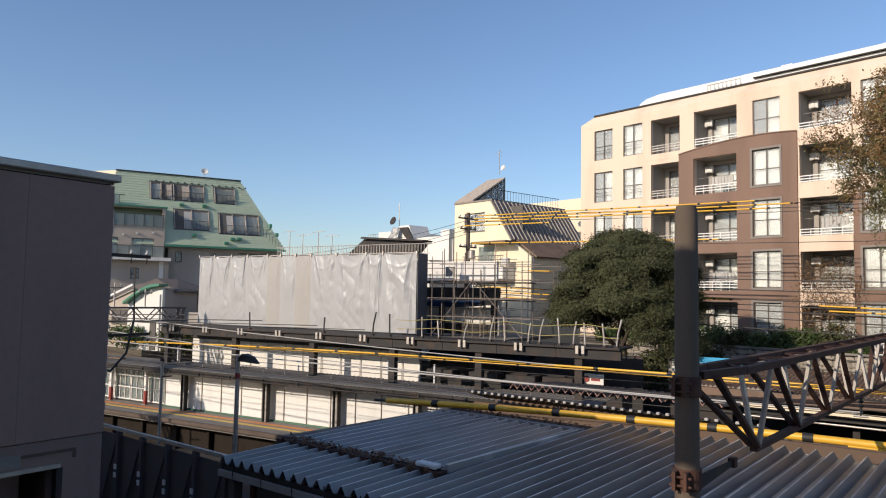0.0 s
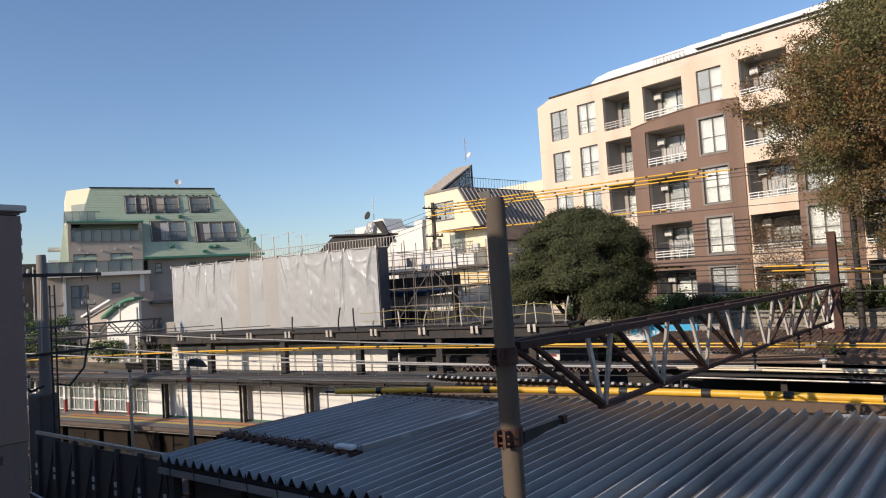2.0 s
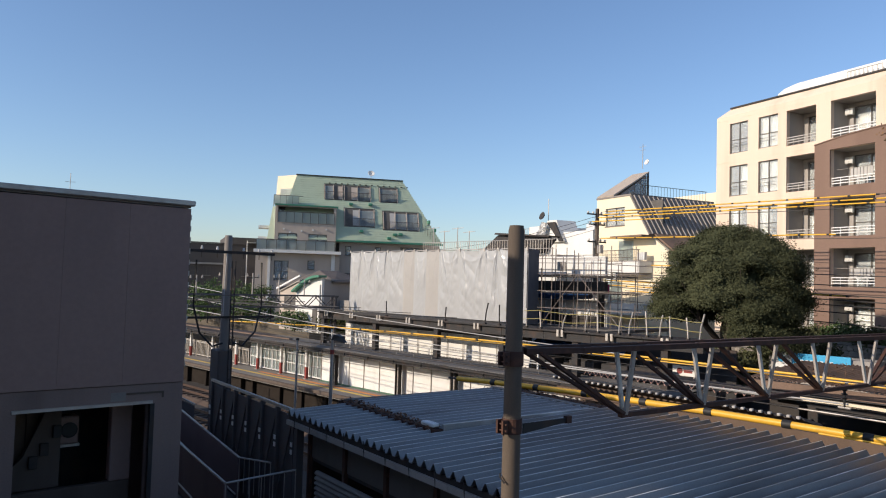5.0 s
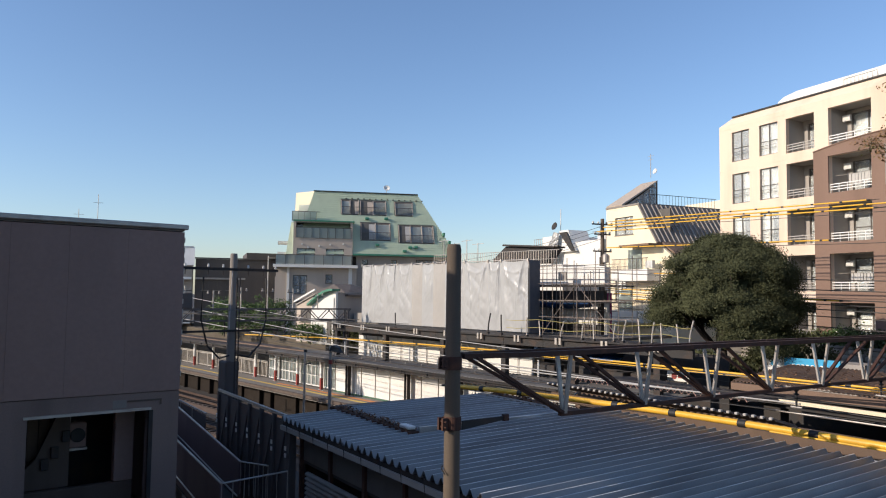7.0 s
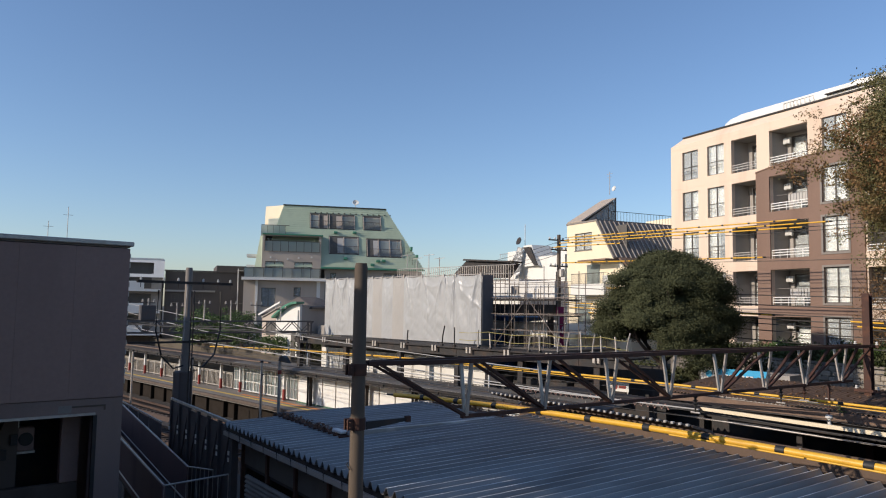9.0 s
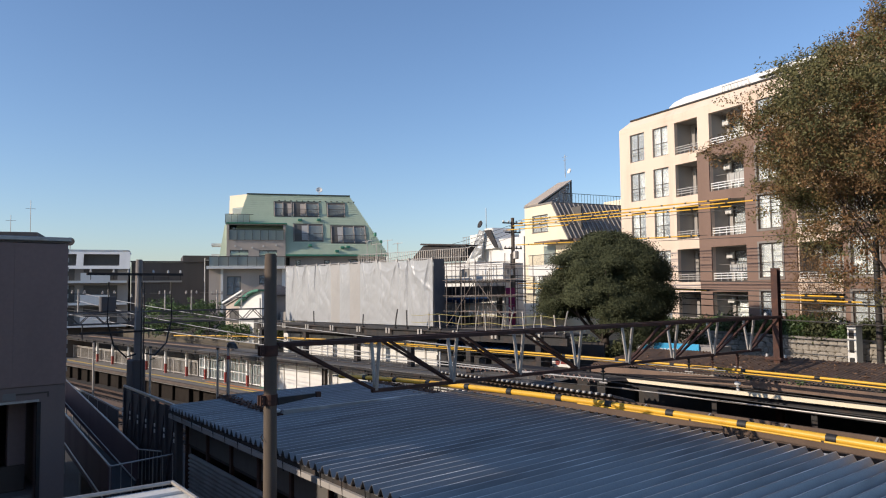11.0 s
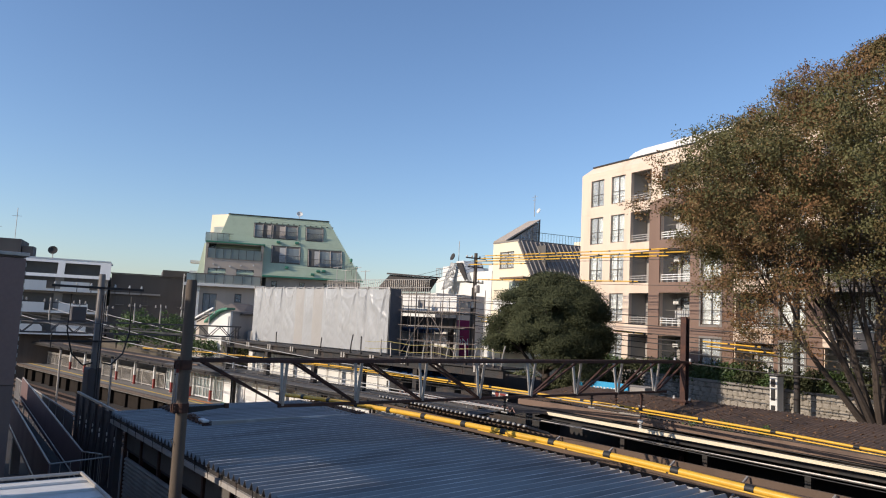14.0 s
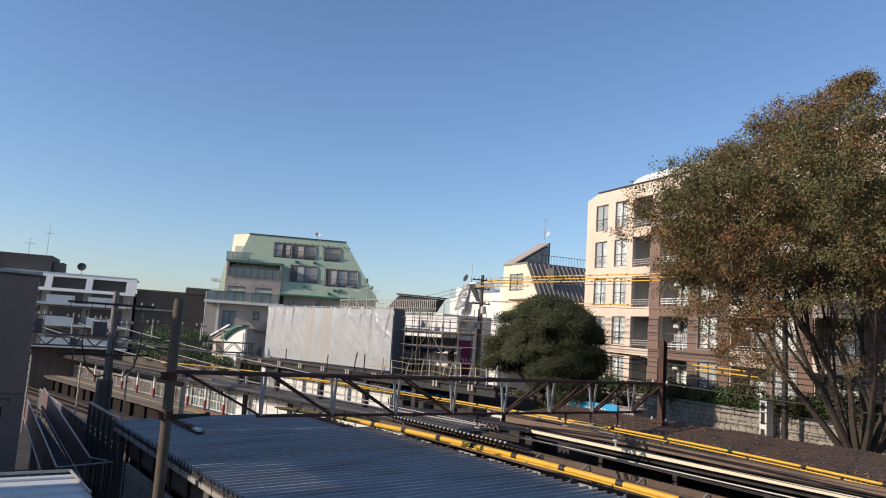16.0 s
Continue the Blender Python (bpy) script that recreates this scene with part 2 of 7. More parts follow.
M["sleeper"] = surface("sleeper", (0.08, 0.062, 0.05), None, 0.9, stain=0.4, vary=0.2)
M["ground"] = surface("asphalt_ground", (0.06, 0.052, 0.046), (0.04, 0.036, 0.032), 0.95, scale=0.3, stain=0.3)
M["earth"] = surface("earth", (0.13, 0.105, 0.075), (0.09, 0.075, 0.055), 0.95, scale=1.0, stain=0.4)
M["stone"] = surface("wall_stone", (0.36, 0.32, 0.26), (0.26, 0.23, 0.19), 0.9, scale=2.5, fine=18, stain=0.35, vary=0.28, bump=0.5)
M["mortar"] = surface("mortar", (0.19, 0.17, 0.145), None, 0.95, stain=0.3)
M["bark"] = surface("bark", (0.09, 0.068, 0.052), (0.055, 0.042, 0.034), 0.95, scale=4, fine=25, stain=0.3, bump=0.6)
M["alu"] = surface("window_frame", (0.13, 0.115, 0.10), None, 0.45, 0.4, stain=0.1)
# indoor dimness is put into this base colour for rooms and opening backings
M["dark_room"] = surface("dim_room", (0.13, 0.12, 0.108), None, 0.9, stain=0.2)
M["curtain"] = surface("white_curtain", (0.52, 0.50, 0.46), (0.40, 0.385, 0.36), 0.9, scale=3, fine=16, stain=0.15)
M["blue_sheet"] = surface("blue_sheet", (0.008, 0.045, 0.14), (0.007, 0.035, 0.11), 0.4, stain=0.2)
M["sign_blue"] = surface("sky_blue_board", (0.05, 0.42, 0.72), None, 0.4, stain=0.05)
M["magenta"] = surface("magenta_banner", (0.27, 0.012, 0.08), None, 0.6, stain=0.1)
M["ramp_panel"] = surface("mauve_panel", (0.205, 0.138, 0.132), (0.16, 0.108, 0.103), 0.85, scale=1.0, stain=0.3, streak=True, spec=0.15)
M["steel_blue"] = surface("blue_grey_steel", (0.13, 0.12, 0.118), (0.095, 0.088, 0.086), 0.7, 0.0, stain=0.4, stain_col=(0.15, 0.10, 0.075), spec=0.2)
M["seam_roof"] = surface("brown_metal_roof", (0.24, 0.20, 0.17), (0.19, 0.16, 0.135), 0.6, 0.1, stain=0.25)
M["tan_roof"] = surface("tan_roof", (0.50, 0.42, 0.335), (0.43, 0.36, 0.285), 0.6, scale=1.0, stain=0.2)
M["ac_unit"] = surface("ac_casing", (0.72, 0.71, 0.67), None, 0.5, stain=0.15)
# pale dashes paint sun glints, along with flaking, into the ridge colour
M["worn_ridge_glint"] = surface("worn_zinc_glint", (0.46, 0.45, 0.435), (0.30, 0.295, 0.285), 0.42, 0.25, scale=1.1, fine=26, stain=1.0, stain_col=(0.92, 0.89, 0.84), streak=(2.2, 0.45, 1.0))
M["dark_wood"] = surface("dark_stained_board", (0.15, 0.10, 0.068), (0.105, 0.07, 0.048), 0.85, scale=1.2, fine=18, stain=0.4, streak=True)
M["tube_steel"] = surface("scaffold_tube", (0.26, 0.22, 0.19), (0.18, 0.15, 0.13), 0.6, 0.3, scale=4, stain=0.4, stain_col=(0.13, 0.08, 0.055))
M["dark_conc"] = surface("sooty_concrete", (0.135, 0.10, 0.078), (0.085, 0.064, 0.05), 0.92, scale=1.5, stain=0.5, streak=True)
M["beige_wall"] = surface("beige_render", (0.52, 0.44, 0.36), (0.46, 0.385, 0.315), 0.85, scale=0.6, fine=20, stain=0.3, streak=True)
M["leaf_autumn"] = surface("autumn_leaf", (0.225, 0.13, 0.06), (0.165, 0.105, 0.05), 0.6, scale=0.35, fine=1.2, stain=0.6, stain_col=(0.16, 0.052, 0.02), vary=0.36, bump=0, spec=0.12)
M["leaf_dark"] = surface("evergreen_leaf", (0.105, 0.112, 0.056), (0.07, 0.078, 0.04), 0.85, scale=0.6, fine=2, stain=0.4, vary=0.34, bump=0, spec=0.08)
M["leaf_green"] = surface("green_leaf", (0.08, 0.125, 0.03), (0.055, 0.095, 0.025), 0.6, scale=0.8, fine=3, stain=0.4, vary=0.45, bump=0)


def glass_mat(name, col, rough=0.06):
    m = bpy.data.materials.new(name)
    m.use_nodes = True
    n, l = m.node_tree.nodes, m.node_tree.links
    b = n["Principled BSDF"]
    b.inputs["Base Color"].default_value = (*col, 1)
    b.inputs["Roughness"].default_value = rough
    b.inputs["Transmission Weight"].default_value = 0.75
    b.inputs["IOR"].default_value = 1.45
    nz = n.new("ShaderNodeTexNoise")
    nz.inputs["Scale"].default_value = 1.5
    bp = n.new("ShaderNodeBump")
    bp.inputs["Strength"].default_value = 0.02
    l.new(nz.outputs["Fac"], bp.inputs["Height"])
    l.new(bp.outputs["Normal"], b.inputs["Normal"])
    return m


M["glass"] = glass_mat("window_glass", (0.80, 0.84, 0.84))
M["frosted"] = glass_mat("frosted_balcony_panel", (0.55, 0.62, 0.60), 0.35)

# ---- ground ----
solid("ground", Bld().box(-1500, -1500, -2.0, 1500, 1500, -1.4), M["ground"], "dark asphalt and ballast ground of the railway cutting", "ground", kind="structure")
# street and raised terrace on the far side of the tracks
b = Bld().prism([ST @ Vector(p) for p in ((-16, 32, -1.39), (60, 32, -1.39), (60, 140, -1.39), (-16, 140, -1.39))], (0, 0, 4.3))
solid("road", b, M["ground"], "street behind the far platform canopy", "road", kind="structure")
AP = Matrix.Translation((0.61, 51.98, 0)) @ Matrix.Rotation(radians(-39.56), 4, 'Z')
WALL = Matrix.Translation((12.36, 40.46, 0)) @ Matrix.Rotation(radians(-42.2), 4, 'Z')
b = Bld().box(-16, 0.35, 2.8, 60, 60, 4.15, WALL)
solid("ground_terrace", b, M["earth"], "raised planted ground behind the stone wall", "ground", kind="structure")
b = Bld().box(-70, 6.6, -1.39, -7.8, 70, 3.2, PL)
solid("ground_bank", b, M["earth"], "raised ground behind the far platform fence", "ground", kind="structure")


# ---- windows shared by buildings ----
def rects(xa, xb, za, zb, holes):
    """The rectangle less its holes, as rectangles."""
    zs = sorted({za, zb, *[h[1] for h in holes], *[h[3] for h in holes]})
    out = []
    for z0, z1 in zip(zs, zs[1:]):
        if z0 < za or z1 > zb:
            continue
        cut = sorted((h[0], h[2]) for h in holes if h[1] < z1 - 1e-6 and h[3] > z0 + 1e-6)
        x = xa
        for a, c in cut:
            if a > x:
                out.append((x, z0, a, z1))
            x = max(x, c)
        if x < xb:
            out.append((x, z0, xb, z1))
    return out


def wall_mesh(xa, xb, za, zb, holes, y0, y1):
    """A wall from y0 to y1 with holes through it, as one connected shell."""
    b = Bld()
    holes = [h for h in holes if h[0] >= xa - 0.01 and h[2] <= xb + 0.01 and h[1] < zb and h[3] > za]
    xs = sorted({xa, xb, *[h[0] for h in holes], *[h[2] for h in holes]})
    zs = sorted({z for z in {za, zb, *[h[1] for h in holes], *[h[3] for h in holes]} if za <= z <= zb})
    nx, nz = len(xs), len(zs)
    full = {}
    for i in range(nx - 1):
        for k in range(nz - 1):
            cx, cz = (xs[i] + xs[i + 1]) / 2, (zs[k] + zs[k + 1]) / 2
            full[i, k] = not any(h[0] < cx < h[2] and h[1] < cz < h[3] for h in holes)
    b.v = [(x, y, z) for y in (y0, y1) for z in zs for x in xs]

    def at_(i, k, s):
        return s * nx * nz + k * nx + i
    for (i, k), f in full.items():
        if not f:
            continue
        b.f += [(at_(i, k, 0), at_(i + 1, k, 0), at_(i + 1, k + 1, 0), at_(i, k + 1, 0)), (at_(i, k, 1), at_(i, k + 1, 1), at_(i + 1, k + 1, 1), at_(i + 1, k, 1))]
        for di, dk, p, q in ((-1, 0, (i, k), (i, k + 1)), (1, 0, (i + 1, k), (i + 1, k + 1)), (0, -1, (i, k), (i + 1, k)), (0, 1, (i, k + 1), (i + 1, k + 1))):
            if not full.get((i + di, k + dk), False):
                b.f.append((at_(*p, 0), at_(*q, 0), at_(*q, 1), at_(*p, 1)))
    return b


FRAME, PANE, CURT = {}, {}, {}


def window(parent, x, y, z, w, h, leaves=2, curtain=True, bars=False, sill=True, m=None, frame_mat=None):
    """A sliding window with its lower left corner at x, z; the frame stands back from the wall face y."""
    key = (round(w, 2), round(h, 2), leaves, frame_mat)
    if key not in FRAME:
        t, hl = 0.055, []
        for i in range(leaves):
            x0, x1 = (t if i == 0 else w * i / leaves + 0.035), (w - t if i == leaves - 1 else w * (i + 1) / leaves - 0.035)
            hl += [(x0, t, x1, h * 0.44), (x0, h * 0.44 + 0.04, x1, h - t)]
        b = wall_mesh(0, w, 0, h, hl, 0, 0.09)
        FRAME[key] = b.mesh("window")
        FRAME[key].materials.append(frame_mat or M["alu"])
        PANE[key] = Bld().box(0, 0, 0, w / leaves - 0.07, 0.008, h - 0.11).mesh("pane")
        PANE[key].materials.append(M["glass"])
        c = Bld()
        n = 22
        prof = [(w * i / n * 0.5, 0.03 * math.sin(i * 2.1)) for i in range(n + 1)]
        for i in range(n):
            (xa, ya), (xb, yb) = prof[i], prof[i + 1]
            c.add([(xa, ya, 0), (xb, yb, 0), (xb, yb, h - 0.1), (xa, ya, h - 0.1), (xa, ya + 0.01, 0), (xb, yb + 0.01, 0), (xb, yb + 0.01, h - 0.1), (xa, ya + 0.01, h - 0.1)],
                  [(0, 1, 2, 3), (4, 7, 6, 5), (0, 4, 5, 1), (3, 2, 6, 7)])
        CURT[key] = c.mesh("curtain")
        CURT[key].materials.append(M["curtain"])
    place = Matrix.Translation((x, y + 0.1, z))
    f = part("window", FRAME[key], None, parent, "", (m @ place) if m else place)
    for i in range(leaves):
        p = part("pane", PANE[key], None, f, "", Matrix.Translation((w * i / leaves + 0.035, 0.03 + 0.02 * (i % 2), 0.055)))
        p.visible_shadow = False
    if curtain:
        for i in range(2):
            if random.random() < 0.62:
                part("curtain", CURT[key], None, f, "", Matrix.Translation((0.03 + i * w * 0.48 + random.uniform(-0.1, 0.02) * i, 0.22, 0.05)))
    if sill:
        part("sill", Bld().box(-0.05, -0.16, -0.06, w + 0.05, 0.0, 0.0), M["concrete"], f)
    return f


def ac_mesh():
    b = Bld().box(0, 0, 0, 0.8, 0.3, 0.58, ch=0.02)
    b.lathe([(0.23, 0), (0.23, 0.02), (0.2, 0.03)], 14, Matrix.Translation((0.3, 0, 0.29)) @ Matrix.Rotation(radians(90), 4, 'X'))
    b.box(0.05, 0.05, -0.06, 0.12, 0.25, 0).box(0.68, 0.05, -0.06, 0.75, 0.25, 0)
    return b


AC = ac_mesh().mesh("air_conditioner")
AC.materials.append(M["ac_unit"])


# ---- the beige and brown apartment block ----
def apartments():
    ob = thing("apartment_building", AP, "five-storey beige and brown tiled apartment block with recessed balconies", "building")
    tops = [18.42, 15.52, 12.62, 9.72, 6.85]
    wins = [(1.14, 1.5), (3.49, 1.48), (12.28, 1.56), (17.99, 1.5), (24.6, 1.5), (30.4, 1.5)]
    balc = [(5.60, 2.05), (8.62, 2.72), (14.87, 2.68), (20.6, 2.7), (27.0, 2.7)]
    holes = []
    for t in tops:
        holes += [(u, t - 2.05, u + w, t) for u, w in wins] + [(u, t - 2.22, u + w, t) for u, w in balc]
    end, base, roof = 33.5, 4.1, 19.0
    part("wall", wall_mesh(0, end, base, roof, holes, 0, 0.28), M["cream"], ob, "beige tiled wall with faint streaks")
    # coping band, drawn back to a slope at the top and the corner
    b = Bld()
    b.add([(0, 0, roof), (end, 0, roof), (end, 12, roof), (0, 12, roof), (0.8, 0.45, roof + 0.55), (end, 0.45, roof + 0.55), (end, 12, roof + 0.55), (0.8, 12, roof + 0.55)],
          [(0, 1, 5, 4), (1, 2, 6, 5), (2, 3, 7, 6), (3, 0, 4, 7), (4, 5, 6, 7), (0, 3, 2, 1)])
    part("parapet", b, M["cream"], ob)
    part("gutter", Bld().box(0.8, 0.36, roof + 0.56, end, 0.5, roof + 0.66), M["dark_steel"], ob)
    # side, back and inner floors
    part("side_wall", Bld().box(0, 0.29, base, 0.28, 11.7, roof), M["cream"], ob)
    part("side_wall", Bld().box(end - 0.28, 0.29, base, end, 11.7, roof), M["cream"], ob)
    part("back_wall", Bld().box(0, 11.72, base, end, 12, roof), M["cream"], ob)
    for t in tops:
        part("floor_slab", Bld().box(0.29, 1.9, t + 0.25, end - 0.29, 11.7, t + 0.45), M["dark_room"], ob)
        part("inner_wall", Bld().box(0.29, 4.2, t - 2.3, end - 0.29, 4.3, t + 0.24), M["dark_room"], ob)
    # white rounded upper storey with a step
    b = Bld()
    prof = [(3.9, 1.35), (3.9, 1.8), (4.4, 2.05), (5.4, 2.2), (end, 2.28)]
    for y0, y1, dz in ((1.3, 11.0, 0),):
        poly = [(3.9, y0, roof + 0.56)] + [(x, y0, roof + z - 0.75) for x, z in prof] + [(end, y0, roof + 0.56)]
        b.prism(poly, (0, y1 - y0, 0))
    b.box(9.4, 0.9, roof + 0.56, end, 1.29, roof + 0.95)
    part("upper_storey", b, M["white_paint"], ob, "white rounded upper storey set back from the edge")
    part("roof_ledge", Bld().box(4.1, 0.75, roof + 0.57, end, 1.29, roof + 0.66).box(12.0, 0.7, roof + 0.96, end, 1.28, roof + 1.02), M["dark_steel"], ob)
    for u in (9.1, 9.3, 9.55, 9.8, 10.05, 10.3, 10.6, 10.9, 11.2):
        part("roof_rail_post", Bld().rod((u, 0.8, roof + 0.56), (u, 0.8, roof + 1.15), 0.025), M["galv"], ob)
    part("roof_rail", Bld().rod((9.1, 0.8, roof + 1.15), (11.2, 0.8, roof + 1.15), 0.025), M["galv"], ob)
    for u, w, h in ((10.9, 0.9, 0.1), (13.2, 0.7, 0.15), (18.5, 1.2, 0.12)):
        part("roof_vent", Bld().box(u, 1.6, roof + 1.4, u + w, 2.2, roof + 1.5 + h, ch=0.05), M["white_paint"], ob)
    # brown facing, proud of the beige wall, its top an arch
    b = wall_mesh(7.62, 14.78, base, 15.62, holes, -0.09, -0.003)
    n = 20
    arc = [(7.62 + 7.16 * i / n, 0, 15.75 + 0.62 * math.sin(math.pi * min(1.0, 0.08 + 0.62 * i / n * 1.0) if i < n else math.pi * 0.7)) for i in range(n + 1)]
    b.prism([(7.62, -0.09, 15.62)] + [(x, -0.09, z) for x, _, z in arc] + [(14.78, -0.09, 15.62)], (0, 0.087, 0))
    part("brown_facing", b, M["brown_wall"], ob, "brown tiled facing with an arched top")
    b = Bld()
    b.tube([(x, -0.1, z + 0.02) for x, _, z in arc], 0.045, 6)
    part("arch_moulding", b, M["brown_wall"], ob)
    part("brown_facing", wall_mesh(17.56, 20.55, base, 12.5, holes, -0.09, -0.003), M["brown_wall"], ob)
    part("brown_facing", wall_mesh(23.4, 26.9, base, 12.5, holes, -0.09, -0.003), M["brown_wall"], ob)
    part("brown_facing", wall_mesh(29.8, 33.5, base, 12.5, holes, -0.09, -0.003), M["brown_wall"], ob)
    # string courses
    for t in tops:
        part("joint_band", wall_mesh(0.02, 7.55, t + 0.28, t + 0.33, [], -0.012, -0.003), M["cream"], ob)
    for r, t in enumerate(tops):
        for u, w in wins:
            brown = (7.6 < u < 14.8 and r > 0) or (u > 17.5 and r > 1)
            window(ob, u, -0.09 if brown else 0.0, t - 2.05, w, 2.05, 2, True, sill=False)
            if brown:
                fr = wall_mesh(u - 0.12, u + w + 0.12, t - 2.17, t + 0.12, [(u, t - 2.05, u + w, t)], -0.13, -0.092)
                part("window_surround", fr, M["concrete"], ob)
            elif u < 5:
                g = Bld()
                for zz in (0.12, 0.32):
                    g.rod((u + 0.05, -0.05, t - 2.05 + zz + 0.3), (u + w - 0.05, -0.05, t - 2.05 + zz + 0.3), 0.015, 6)
                part("window_guard", g, M["alu"], ob)
        for k, (u, w) in enumerate(balc):
            balcony(ob, u, t - 2.22, w, r, k)
    return ob


def balcony(ob, u, z, w, r, k):
    """A recessed balcony: lining, rail, sliding door, unit and washing."""
    d = 1.55
    # grey in place of cream puts the balcony shade into the lining
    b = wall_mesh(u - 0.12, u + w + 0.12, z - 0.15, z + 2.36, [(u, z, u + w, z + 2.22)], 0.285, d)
    bal = part("balcony", b, M["grey_wall"], ob, "recessed balcony, its shade put into the grey lining")
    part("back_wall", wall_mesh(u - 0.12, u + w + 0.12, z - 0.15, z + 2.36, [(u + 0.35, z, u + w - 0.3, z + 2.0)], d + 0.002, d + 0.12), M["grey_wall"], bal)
    window(bal, u + 0.36, d - 0.02, z + 0.02, w - 0.67, 1.97, 2, True, sill=False)
    low = 5 < u < 8 or 8 < u < 12
    rail = Bld()
    if low:
        hs, y = (0.18, 0.34, 0.5), 0.08
    else:
        hs, y = (0.1, 0.24, 0.4), -0.05
    for h in hs:
        rail.box(u + 0.01, y - 0.02, z + h, u + w - 0.01, y + 0.02, z + h + 0.05)
    for i in range(6):
        x = u + 0.02 + (w - 0.06) * i / 5
        rail.box(x, y - 0.015, z + 0.001, x + 0.03, y + 0.015, z + hs[-1])
    part("railing", rail, M["white_paint"] if not 5 < u < 8 else M["galv"], bal, "white metal railing")
    if not low:
        part("balcony_front", Bld().box(u - 0.02, -0.16, z - 0.78, u + w + 0.02, -0.004, z + 0.06), M["cream"], bal)
    if k in (1, 2, 3):
        part("air_conditioner", AC, None, bal, "white air conditioner hung on the wall", Matrix.Translation((u + 0.06, 1.15, z + 1.5)) @ Matrix.Scale(0.62, 4))
    if (r + k) % 2 == 0 and k:
        for i in range(7):
            x = u + 0.9 + i * 0.2
            hgt = random.uniform(0.3, 0.6)
            part("garment", Bld().box(x, 0.5, z + 1.05 - hgt, x + random.uniform(0.12, 0.19), 0.54, z + 1.05), M["curtain"], bal, "light garment on a line")
        part("line_pole", Bld().rod((u + 0.05, 0.52, z + 1.07), (u + w - 0.05, 0.52, z + 1.07), 0.014, 6), M["galv"], bal)


apartments()


# ---- the green-roofed block ----
GR = Matrix.Translation((-40.03, 59.63, 0)) @ Matrix.Rotation(radians(38), 4, 'Z')


